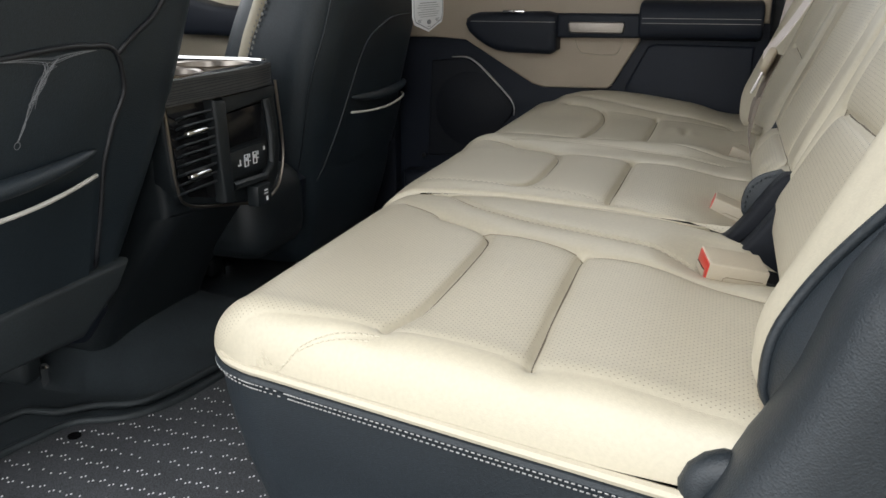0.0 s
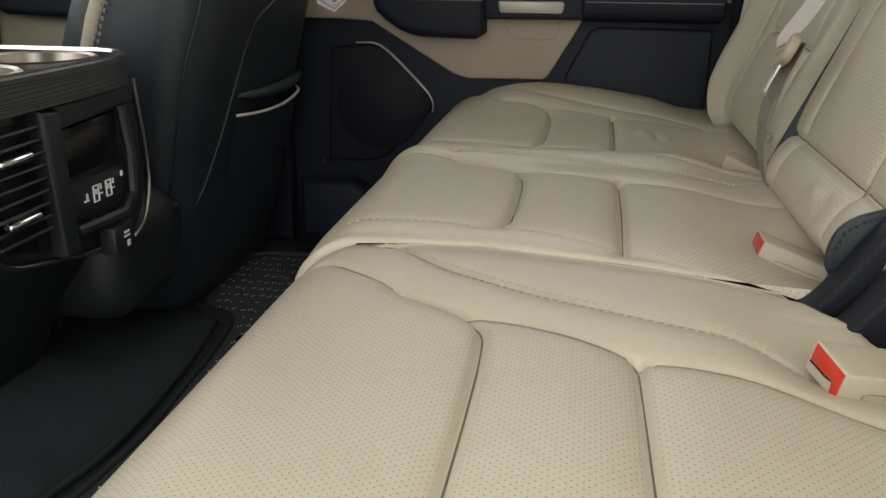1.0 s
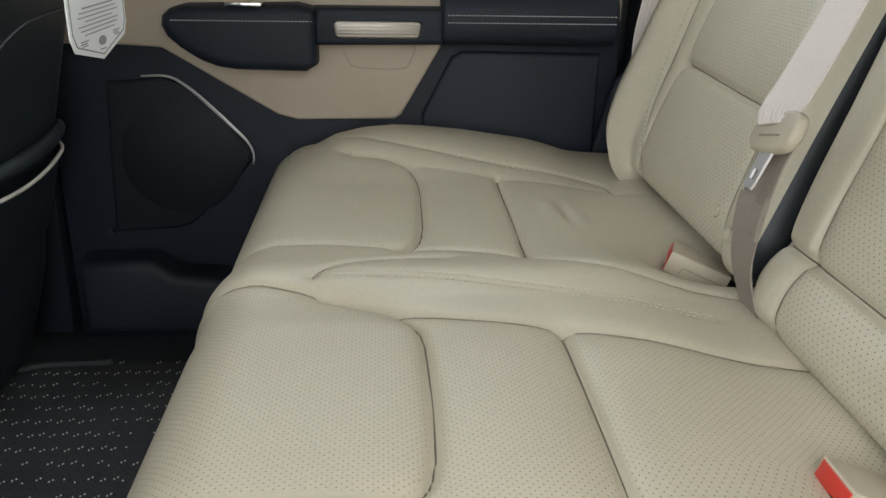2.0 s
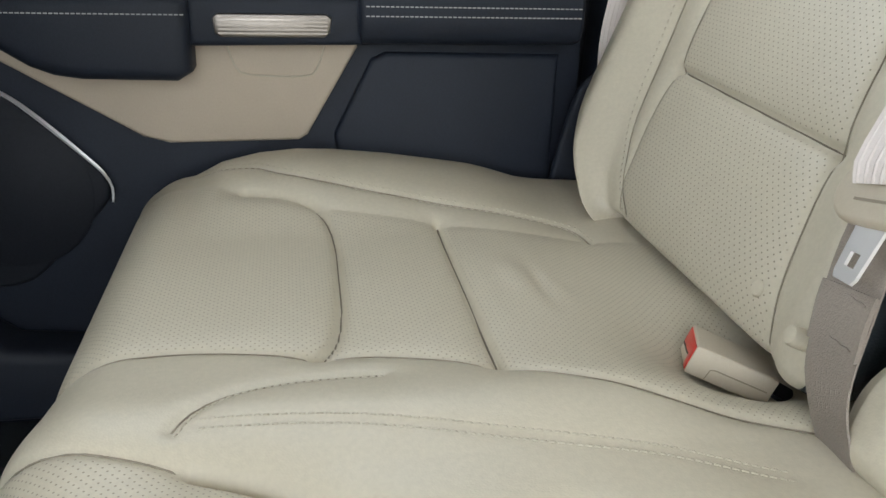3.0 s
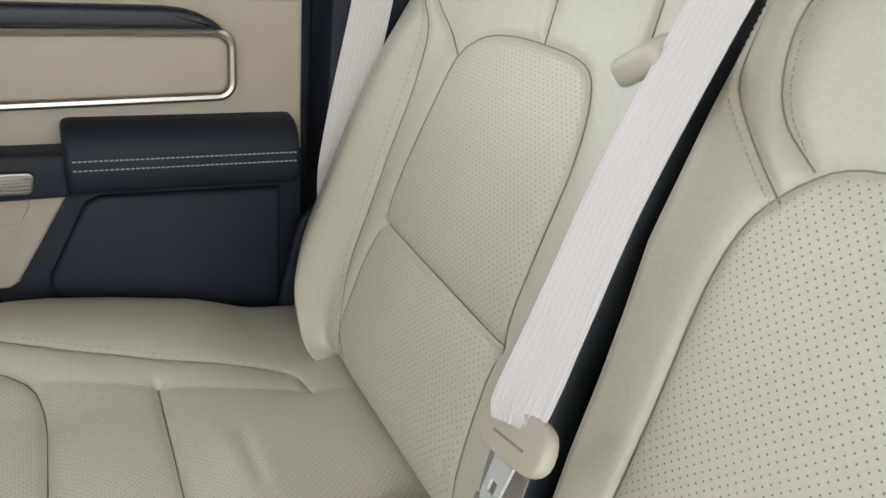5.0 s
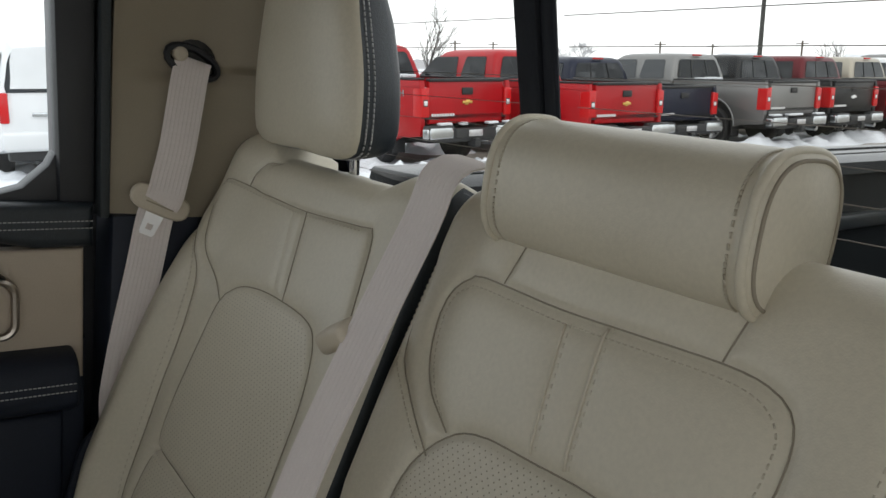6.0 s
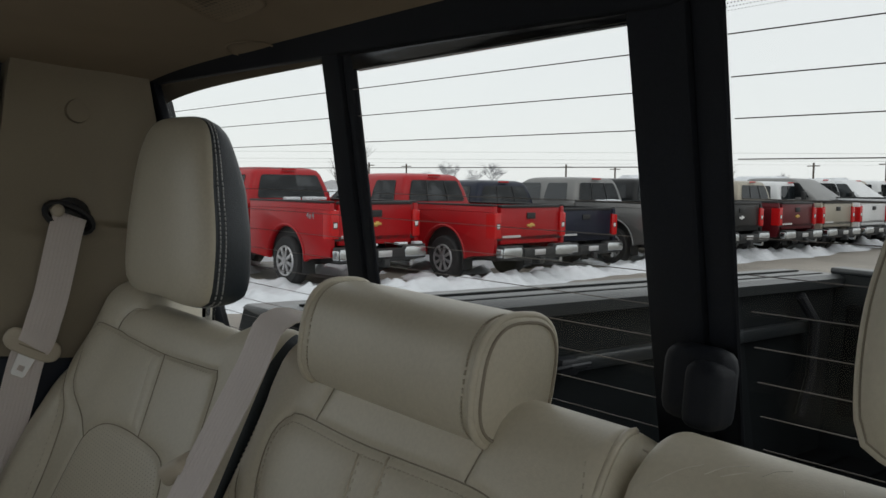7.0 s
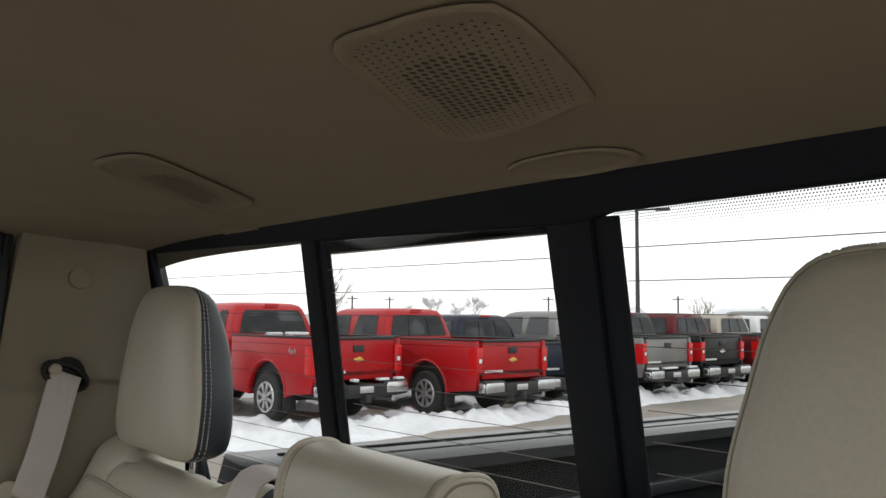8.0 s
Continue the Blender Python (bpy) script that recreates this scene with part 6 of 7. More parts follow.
# ---- load bed of the pickup, behind the rear window ----
bed = thing("load_bed", (0, -1.3, -0.2), "empty dark pickup load bed with side rails and tailgate", "truck bed")
bed_paint = material("dark_bed_paint", (0.010, 0.012, 0.013), 0.6, spec=0.10, grain=0.2, stain=0.3, stain_size=4)
bed_liner = material("bed_liner", (0.004, 0.0045, 0.005), 0.9, spec=0.04, grain=0.4, grain_size=150, stain=0.3, bump=0.5, bump_size=200)
rail_cap = material("rail_cap", (0.022, 0.025, 0.027), 0.32, spec=0.6, grain=0.2, grain_size=120, stain=0.2)


def rising(shape):
    shape.v = [(x, y, z - 0.05 * (y + 0.45)) for x, y, z in shape.v]
    return shape


for sx in (1, -1):
    wall = rising(Shape().prism([(sx * 0.73, 0.28), (sx * 0.73, 0.83), (sx * 0.745, 0.845), (sx * 0.93, 0.84), (sx * 0.96, 0.75), (sx * 0.96, -0.05), (sx * 0.90, -0.05), (sx * 0.90, 0.28)], -2.36, -0.33, "y", 0.008))
    part("side_wall", wall, bed_paint, bed)
    cap = rising(Shape().prism([(sx * 0.70, 0.815), (sx * 0.70, 0.842), (sx * 0.72, 0.853), (sx * 0.92, 0.848), (sx * 0.935, 0.838)], -2.36, -0.33, "y", 0.004))
    part("rail_cap", cap, rail_cap, bed, "grey plastic rail cap")
    for x in (0.76, 0.84):
        part("cap_groove", rising(Shape().box((sx * x, -1.35, 0.852), (0.012, 1.9, 0.004), 0.001)), bed_paint, bed)
    part("utility_rail", rising(Shape().box((sx * 0.715, -1.3, 0.70), (0.03, 1.7, 0.035), 0.006)), satin_dark if sx < 0 else rail_cap, bed)
    part("side_bracket", rising(Shape().tube([(sx * 0.70, -2.05, 0.80), (sx * 0.68, -2.12, 0.72), (sx * 0.69, -2.15, 0.55), (sx * 0.71, -2.15, 0.42)], 0.016, 8)), black_plastic, bed)
    cleat = rising(Shape().box((sx * 0.70, -1.0, 0.70), (0.03, 0.06, 0.04), 0.008).tube([(sx * 0.685, -1.05, 0.70), (sx * 0.66, -1.03, 0.71), (sx * 0.66, -0.97, 0.71), (sx * 0.685, -0.95, 0.70)], 0.006, 6))
    part("cleat", cleat, black_plastic, bed, "black tie-down cleat")
part("floor", rising(Shape().box((0, -1.34, 0.26), (1.50, 2.04, 0.04), 0.005)), bed_liner, bed)
for i in range(11):
    part("floor_rib", rising(Shape().box((-0.65 + 0.13 * i, -1.34, 0.286), (0.06, 1.98, 0.014), 0.005)), bed_liner, bed)
part("head_wall", rising(Shape().box((0, -0.345, 0.52), (1.84, 0.03, 0.56), 0.008)), bed_paint, bed)
gate = part("tailgate", rising(Shape().prism([(-2.34, 0.28), (-2.34, 0.845), (-2.35, 0.86), (-2.42, 0.86), (-2.43, 0.84), (-2.42, 0.28)], -0.74, 0.74, "x", 0.008)), bed_paint, bed, "closed tailgate")
part("gate_cap", rising(Shape().box((0, -2.385, 0.862), (1.50, 0.09, 0.02), 0.006)), rail_cap, gate)
for cx in (-0.40, 0.40):
    part("gate_panel", rising(Shape().box((cx, -2.335, 0.58), (0.56, 0.02, 0.36), 0.03, 3)), bed_liner, gate)
part("bed_lamp", rising(Shape().box((0.70, -0.9, 0.60), (0.012, 0.03, 0.03), 0.004)), lamp_lens, bed, "small lit bed lamp")



# ---- the lot outside: ground, snow, parked vehicles, poles and trees (world level) ----
LEVEL = Matrix()
GZ = -0.72


def fbm(x, y, s, o=4):
    return noise.fractal(Vector((x * s, y * s, 3.1)), 1.0, 2.0, o)


asphalt = material("wet_pavement", (0.27, 0.245, 0.21), 0.6, grain=0.25, grain_size=30, stain=0.35, stain_size=0.35, bump=0.3, bump_size=60)
snow = material("snow", (0.68, 0.70, 0.73), 0.8, grain=0.10, grain_size=8, stain=0.10, stain_size=1.2, bump=0.9, bump_size=16)
g = Shape()
N = 40
ext = [(-3000 + 6000 * i / N) for i in range(N + 1)]
g.add([(x, y, GZ) for y in ext for x in ext], [(j * (N + 1) + i, j * (N + 1) + i + 1, (j + 1) * (N + 1) + i + 1, (j + 1) * (N + 1) + i) for j in range(N) for i in range(N)])
structure("ground", g, asphalt, "wet grey-brown pavement of a vehicle lot", "ground", LEVEL)

# churned snow under and round the parked row; a wide thin cover beyond
sv, sf, keep = [], [], {}
x0, x1, y0, y1, st = 8.3, 26.0, -46.0, 5.0, 0.09
nx, ny = int((x1 - x0) / st), int((y1 - y0) / st)
for j in range(ny + 1):
    for i in range(nx + 1):
        x, y = x0 + st * i, y0 + st * j
        edge = 9.6 - 0.02 * y + 0.5 * fbm(x * 0.2, y, 0.35)
        a = max(0.0, min(1.0, (x - edge) / 0.5))
        h = a * (0.035 + 0.11 * max(0, fbm(x, y, 0.8)) + 0.20 * max(0, fbm(x + 7, y, 2.4, 6)) + 0.09 * max(0, fbm(x - 3, y + 5, 6.0, 4)))
        h *= 1.0 - 1.3 * max(0, min(1, (fbm(x + 31, y - 9, 0.45) + 0.12) * 5)) * max(0, min(1, (x - 10.4) * 2))
        bank = math.exp(-((x - edge - 0.55) / 0.45) ** 2) * (0.10 + 0.17 * fbm(x, y, 2.3, 5))
        sv.append((x, y, GZ - 0.012 + h + max(0, bank) * a))
for j in range(ny):
    for i in range(nx):
        a = j * (nx + 1) + i
        q = (a, a + 1, a + nx + 2, a + nx + 1)
        if max(sv[k][2] for k in q) > GZ - 0.005:
            sf.append(q)
structure("snow_cover", mesh("snow_cover", sv, sf), snow, "churned white snow round the parked row", "snow", LEVEL, "stuff", 0)
field = Shape().add([(26, -400, GZ + 0.02), (900, -700, GZ + 0.02), (900, 400, GZ + 0.02), (26, 200, GZ + 0.02)], [(0, 1, 2, 3)])
structure("snow_field", field, snow, "flat snow-covered ground beyond the row", "snow", LEVEL)


def paint(name, colour, metal=0.25):
    return material(name, colour, 0.36, metal=metal, coat=0.10, spec=0.28, stain=0.10, stain_size=1.5, grain=0.03, grain_size=40)


tyre_rubber = material("tyre_rubber", (0.018, 0.018, 0.019), 0.75, grain=0.3, grain_size=40, stain=0.3)
rim_metal = material("rim_metal", (0.55, 0.55, 0.56), 0.28, metal=0.75, stain=0.25, stain_size=6)
truck_glass = material("dark_window", (0.02, 0.026, 0.03), 0.06, spec=0.7)
red_lens = material("red_lens", (0.50, 0.010, 0.012), 0.25, spec=0.4)
white_lens = material("white_lens", (0.70, 0.70, 0.70), 0.15, coat=0.5)
bumper_chrome = material("bumper_chrome", (0.50, 0.52, 0.53), 0.22, metal=1.0, stain=0.2, stain_size=4)
dull_black = material("dull_black", (0.015, 0.016, 0.017), 0.6, grain=0.2, stain=0.2)
gold = material("gold_badge", (0.62, 0.42, 0.12), 0.35, metal=0.8)
under = material("underbody", (0.012, 0.012, 0.012), 0.85)


def wheel(parent, x, y, side, r=0.40, name="wheel"):
    t = part(name, Shape().lathe([(r * 0.62, -0.13), (r * 0.92, -0.135), (r * 0.99, -0.10), (r, -0.05), (r, 0.05), (r * 0.99, 0.10), (r * 0.92, 0.135), (r * 0.62, 0.13)], (x, y, GZ + r), "y", 36), tyre_rubber, parent, "black tyre on a silver rim")
    s = Shape()
    o = side * 0.125
    s.lathe([(r * 0.63, o), (r * 0.60, o + side * 0.03), (r * 0.55, o + side * 0.025), (r * 0.52, o - side * 0.03)], (x, y, GZ + r), "y", 32)
    part("rim", s, rim_metal, t)
    part("brake", Shape().lathe([(r * 0.50, o - side * 0.05), (r * 0.50, o - side * 0.03)], (x, y, GZ + r), "y", 20), under, t)
    for k in range(8):
        a = 2 * math.pi * k / 8 + 0.3
        m = Euler((0, -a, 0)).to_matrix()
        c = Vector((x, y + o + side * 0.012, GZ + r)) + m @ Vector((r * 0.36, 0, 0))
        part("spoke", Shape().prism([(-r * 0.20, -r * 0.055), (r * 0.20, -r * 0.075), (r * 0.20, r * 0.075), (-r * 0.20, r * 0.055)], -0.016, 0.016, "y", 0.006).placed(c, m), rim_metal, t)
    part("hub", Shape().lathe([(r * 0.16, o + side * 0.0), (r * 0.15, o + side * 0.045), (r * 0.06, o + side * 0.05)], (x, y, GZ + r), "y", 16), rim_metal, t)
    return t


def skin(sections, closed_ends=True):
    """Lofts rings of equal count."""
    n = len(sections[0])
    v = [q for s in sections for q in s]
    f = [(i * n + j, i * n + (j + 1) % n, (i + 1) * n + (j + 1) % n, (i + 1) * n + j) for i in range(len(sections) - 1) for j in range(n)]
    if closed_ends:
        f += [tuple(range(n))[::-1], tuple(range((len(sections) - 1) * n, len(sections) * n))]
    return Shape().add(v, f)


def cab_ring(x, w_low, w_top, z_low, z_top, r=0.10):
    """A cab cross-section: upright sides that lean in, and a rounded roof."""
    pts = [(-w_low, z_low), (-w_low, z_low + 0.25), (-(w_low * 0.55 + w_top * 0.45), z_low + (z_top - z_low) * 0.6), (-w_top, z_top - r), (-w_top + r * 0.3, z_top - r * 0.3), (-w_top + r, z_top - 0.02), (-w_top * 0.5, z_top), (0, z_top + 0.012)]
    ring = pts + [(-y, z) for y, z in pts[-2::-1]]
    return [(x, y, z) for y, z in ring]


def pickup(colour, label, crew=True, badge=gold, lift=0.0, snowy=0, drive_mark=False, group="parked pickups"):
    """A pickup with its tail at the origin, pointing along +x; y to its left. Heights from the ground."""
    p = thing("pickup_truck", (0, 0, GZ), label, "pickup truck", group, LEVEL)
    g0 = GZ + lift
    H = lambda z: g0 + z
    W = 0.98
    bedl = 2.45
    cab0, cab1 = bedl + 0.05, bedl + (2.5 if crew else 2.1)
    ax_r, ax_f = 1.30, 1.30 + 4.0
    # side panels of the bed with wheel arches
    for sy in (1, -1):
        arc = [(ax_r + 0.54 * math.cos(a), 0.42 + 0.54 * math.sin(a)) for a in np.linspace(math.pi, 0, 19)]
        poly = [(0.02, 0.52), (0.0, 0.66), (0.0, 1.18), (0.02, 1.34), (bedl, 1.36), (bedl, 0.47)] + [(x, z) for x, z in arc[::-1]] + [(0.60, 0.47)]
        poly = [(x, H(z)) for x, z in poly]
        s = Shape().prism(poly, sy * (W - 0.10), sy * W, "y", 0.02, 2)
        q = part("bed_side", s, colour, p)
        part("bed_rail", Shape().box((bedl / 2 + 0.02, sy * (W - 0.06), H(1.362)), (bedl - 0.04, 0.13, 0.03), 0.01), dull_black, q)
        lip = [(ax_r + 0.575 * math.cos(a), sy * (W - 0.004), H(0.42 + 0.575 * math.sin(a))) for a in np.linspace(math.pi * 0.98, 0.02, 22)]
        part("arch_lip", Shape().tube(lip, 0.022, 8, 0.7), colour, q)
        part("wheel_well", Shape().prism([(ax_r + 0.56 * math.cos(a), H(0.42 + 0.56 * math.sin(a))) for a in np.linspace(0, math.pi, 13)], sy * 0.50, sy * (W - 0.11), "y"), dull_black, q)
        part("body_crease", Shape().tube([(0.03, sy * (W - 0.001), H(1.245)), (1.2, sy * (W + 0.003), H(1.255)), (bedl - 0.03, sy * (W - 0.001), H(1.25))], 0.010, 6, 0.6), colour, q)
        light = part("tail_light", Shape().prism([(W * sy - sy * 0.16, H(0.80)), (W * sy + sy * 0.004, H(0.80)), (W * sy + sy * 0.004, H(1.22)), (W * sy - sy * 0.16, H(1.24))], -0.035, 0.20, "x", 0.020, 3), red_lens, p, "red tail light")
        part("reverse_lens", Shape().box((-0.034, sy * (W - 0.08), H(1.01)), (0.014, 0.07, 0.07), 0.012, 2), white_lens, light)
        part("lens_frame", Shape().box((-0.030, sy * (W - 0.08), H(1.01)), (0.012, 0.10, 0.11), 0.01), dull_black, light)
        wheel(p, ax_r, sy * (W - 0.13), sy)
        wheel(p, ax_f, sy * (W - 0.13), sy)
        part("mudflap", Shape().box((ax_r - 0.52, sy * (W - 0.13), H(0.40)), (0.02, 0.26, 0.36), 0.005), dull_black, p)
        # cab side with doors and fender
        low = [(cab0, 0.50), (cab0, 1.30), (cab1 - 0.05, 1.28), (cab1 + 0.05, 1.22), (ax_f + 0.85, 1.14), (ax_f + 0.98, 1.0), (ax_f + 1.0, 0.62)]
        arc = [(ax_f + 0.54 * math.cos(a), 0.42 + 0.54 * math.sin(a)) for a in np.linspace(0, math.pi, 17)]
        low += arc + [(ax_f - 0.56, 0.47)]
        part("body_side", Shape().prism([(x, H(z)) for x, z in low], sy * (W - 0.12), sy * W, "y", 0.025, 2), colour, p)
        part("side_step", Shape().tube([(cab0 + 0.1, sy * (W + 0.02), H(0.42)), (cab1 - 0.3, sy * (W + 0.02), H(0.42))], 0.045, 8), bumper_chrome, p)
    # bed interior, tailgate, bumper
    part("bed_floor", Shape().box((bedl / 2, 0, H(0.80)), (bedl, 1.76, 0.06)), dull_black, p)
    part("bed_head", Shape().box((bedl, 0, H(1.05)), (0.06, 1.8, 0.6)), colour, p)
    gate = part("tailgate", Shape().prism([(-0.80, H(0.70)), (0.80, H(0.70)), (0.81, H(1.30)), (0.80, H(1.345)), (-0.80, H(1.345)), (-0.81, H(1.30))], 0.0, 0.09, "x", 0.02, 2), colour, p)
    part("gate_cap", Shape().box((0.03, 0, H(1.345)), (0.12, 1.62, 0.05), 0.015), dull_black, gate)
    part("gate_handle", Shape().box((-0.006, 0.0, H(1.18)), (0.03, 0.24, 0.11), 0.015), dull_black, gate, "black tailgate handle")
    if badge:
        part("badge", Shape().prism([(-0.11, H(0.995)), (-0.03, H(0.995)), (-0.02, H(0.975)), (0.05, H(0.975)), (0.05, H(0.995)), (0.11, H(0.995)), (0.10, H(1.035)), (0.03, H(1.035)), (0.02, H(1.055)), (-0.05, H(1.055)), (-0.05, H(1.035)), (-0.10, H(1.035))], -0.016, 0.0, "x", 0.003), badge, gate, "cross-shaped badge")
    tb = Shape()
    for k in range(9):
        tb.box((-0.006, 0.74 - 0.055 * k, H(0.83)), (0.01, 0.036, 0.04))
    part("letter_bars", tb, white_lens, gate, "pale bars of a model name")
    bump = [(-0.97, 0.46), (-0.98, 0.60), (-0.96, 0.685), (-0.45, 0.685), (-0.40, 0.63), (0.40, 0.63), (0.45, 0.685), (0.96, 0.685), (0.98, 0.60), (0.97, 0.46), (0.60, 0.43), (-0.60, 0.43)]
    b = part("bumper", Shape().prism([(y, H(z)) for y, z in bump], -0.215, -0.04, "x", 0.03, 3), dull_black, p, "black stepped rear bumper")
    for sy in (1, -1):
        face = [(0.47, 0.49), (0.46, 0.60), (0.50, 0.655), (0.93, 0.655), (0.955, 0.60), (0.945, 0.485)]
        part("bumper_face", Shape().prism([(sy * y, H(z)) for y, z in face], -0.232, -0.19, "x", 0.018, 3), bumper_chrome, b, "chrome bumper corner")
        part("corner_wrap", Shape().box((-0.135, sy * 0.965, H(0.565)), (0.15, 0.05, 0.15), 0.022, 3), bumper_chrome, b, "chrome bumper corner")
    part("step_pad", Shape().box((-0.15, 0, H(0.56)), (0.17, 0.84, 0.15), 0.02), dull_black, b)
    part("plate", Shape().box((-0.240, 0, H(0.56)), (0.01, 0.30, 0.10), 0.003), rim_metal, b)
    if snowy:
        rng = random.Random(snowy)
        for k in range(5):
            y = rng.uniform(-0.85, 0.85)
            lump = Shape().box((-0.12, y, H(0.70)), (rng.uniform(0.08, 0.14), rng.uniform(0.12, 0.34), 0.045), 0.02, 3)
            part("snow_lump", lump, snow, b, "clump of snow")
        for k in range(4):
            lump = Shape().box((bedl - 0.10 - 0.05 * k, rng.uniform(-0.5, 0.75), H(1.375)), (0.12, rng.uniform(0.15, 0.4), rng.uniform(0.04, 0.07)), 0.02, 3)
            part("snow_lump", lump, snow, p, "clump of snow")
    if drive_mark:
        cu = bpy.data.curves.new("drive_mark", "FONT")
        cu.body, cu.size, cu.extrude, cu.align_x = "4x4", 0.15, 0.003, "CENTER"
        letters = bpy.data.objects.new("drive_mark", cu)
        me = bpy.data.meshes.new_from_object(letters)
        bpy.data.objects.remove(letters)
        me.transform(Matrix.Translation((0.55, W + 0.004, H(1.10))) @ Matrix.Rotation(math.pi, 4, "Z") @ Matrix.Rotation(math.pi / 2, 4, "X"))
        part("drive_mark", me, bumper_chrome, p, "pale drive lettering", angle=0)
    part("hitch", Shape().box((-0.20, 0, H(0.42)), (0.20, 0.12, 0.12), 0.01), dull_black, p)
    part("exhaust", Shape().tube([(0.1, -0.62, H(0.42)), (-0.22, -0.62, H(0.40))], 0.05, 10), bumper_chrome, p)
    part("underbody", Shape().box((2.9, 0, H(0.50)), (5.4, 1.3, 0.22), 0.03), under, p)
    part("axle", Shape().tube([(ax_r, -0.8, H(0.40)), (ax_r, 0.8, H(0.40))], 0.09, 8), under, p)
    # cab with glass: stacked rings that taper towards the roof
    zt = 1.92

    def hoop(z, xa, xb, hw, r):
        ring = []
        for px, py, a0 in ((xb - r, hw - r, 0), (xa + r, hw - r, 90), (xa + r, -hw + r, 180), (xb - r, -hw + r, 270)):
            ring += [(px + r * math.cos(radians(a0 + 30 * k)), py + r * math.sin(radians(a0 + 30 * k)), H(z)) for k in range(4)]
        return ring

    part("cab", skin([hoop(*q) for q in ((1.20, cab0, cab1 + 0.30, 0.965, 0.06), (1.34, cab0, cab1 + 0.18, 0.955, 0.08), (1.60, cab0 + 0.055, cab1 - 0.22, 0.875, 0.10), (1.80, cab0 + 0.11, cab1 - 0.50, 0.79, 0.12), (1.87, cab0 + 0.16, cab1 - 0.62, 0.74, 0.13), (1.91, cab0 + 0.26, cab1 - 0.75, 0.64, 0.16), (1.925, cab0 + 0.55, cab1 - 1.0, 0.45, 0.18))]), colour, p)

    def wall_x(z):
        return cab0 + np.interp(z, (1.34, 1.60, 1.80), (0.0, 0.055, 0.11)) - 0.012

    def wall_y(z):
        return float(np.interp(z, (1.34, 1.60, 1.80), (0.955, 0.875, 0.79))) + 0.010

    rows_z = (1.385, 1.42, 1.60, 1.76, 1.79)
    rw = part("rear_window", skin([[(wall_x(z), y * (wall_y(z) - (0.17 if 0 < k < 4 else 0.21)), H(z)) for y in (-1, -0.6, -0.2, 0.2, 0.6, 1)] for k, z in enumerate(rows_z)], False), truck_glass, p, "dark rear window")
    for y in (-0.3, 0.3) if crew else ():
        part("slider_bar", Shape().tube([(wall_x(z) - 0.004, y * (wall_y(z)), H(z)) for z in (1.39, 1.6, 1.785)], 0.014, 6), dull_black, rw)
    for sy in (1, -1):
        doors = ((cab0 + 0.26, cab0 + 1.02), (cab0 + 1.14, cab1 - 0.02)) if crew else ((cab0 + 0.26, cab0 + 0.66), (cab0 + 0.78, cab1 - 0.02))
        for k, (a, c) in enumerate(doors):
            cut = 0.42 if k else 0.04
            quads = []
            for z in (1.37, 1.40, 1.60, 1.755, 1.785):
                t = (z - 1.37) / 0.42
                e = 0.03 if z in (1.37, 1.785) else 0.0
                quads.append([(a + e + 0.10 * t + (c - e - cut * t - a - e - 0.10 * t) * u, sy * wall_y(z), H(z)) for u in (0, 0.33, 0.67, 1)])
            part("side_window", skin(quads, False), truck_glass, p, "dark side window")
            part("door_handle", Shape().box((a + 0.10, sy * (W + 0.012), H(1.14)), (0.16, 0.03, 0.04), 0.01), colour, p)
        for x in (cab0 + 0.02, cab0 + 1.08, cab1 - 0.05):
            part("door_gap", Shape().box((x, sy * (W + 0.0005), H(0.92)), (0.012, 0.004, 0.75)), dull_black, p)
        part("mirror", Shape().box((cab1 - 0.10, sy * 1.14, H(1.42)), (0.10, 0.20, 0.24), 0.03), dull_black, p)
    part("stop_lamp", Shape().box((cab0 + 0.12, 0, H(1.885)), (0.05, 0.30, 0.035), 0.01), red_lens, p)
    part("hood", Shape().prism([(cab1 + 0.05, H(1.26)), (cab1 + 0.2, H(1.30)), (ax_f + 0.7, H(1.22)), (ax_f + 0.95, H(1.10)), (ax_f + 0.98, H(0.60)), (cab1 + 0.05, H(0.60))], -0.88, 0.88, "y", 0.03, 2), colour, p)
    return p


def park(truck, x, y, heading, tall=1.06):
    m = Matrix.Translation((x, y, GZ)) @ Matrix.Rotation(radians(heading), 4, "Z") @ Matrix.Diagonal((1.02, 1, tall, 1))
    truck.matrix_world = m
    return truck


def again(truck, x, y, heading):
    return copy_thing(truck, Matrix.Translation((x, y, GZ)) @ Matrix.Rotation(radians(heading), 4, "Z") @ Matrix.Diagonal((1.02, 1, 1.06, 1)))


red = paint("red_paint", (0.36, 0.006, 0.010), 0.0)
park(pickup(red, "red extended-cab pickup with chrome bumper parked in snow", crew=False, snowy=3, drive_mark=True), 11.25, -8.35, 3, 1.10)
park(pickup(red, "red crew-cab pickup with chrome bumper parked in snow", snowy=0), 10.25, -11.15, 2)
park(pickup(paint("navy_paint", (0.010, 0.014, 0.030)), "navy blue pickup parked between others in snow", badge=None, lift=-0.10), 11.25, -13.95, -3)
grey = pickup(paint("grey_paint", (0.20, 0.20, 0.195), 0.5), "grey crew-cab pickup parked in snow", badge=None, snowy=5)
park(grey, 10.45, -16.55, -1)
park(pickup(paint("black_paint", (0.010, 0.011, 0.012)), "black pickup parked in the row", badge=white_lens), 10.45, -18.95, -1)
maroon = pickup(paint("maroon_paint", (0.10, 0.008, 0.012), 0.3), "dark red pickup parked in the row", badge=gold)
park(maroon, 10.3, -21.5, -1)
tan = pickup(paint("tan_paint", (0.36, 0.33, 0.27), 0.4), "light tan pickup parked in the row", badge=None)
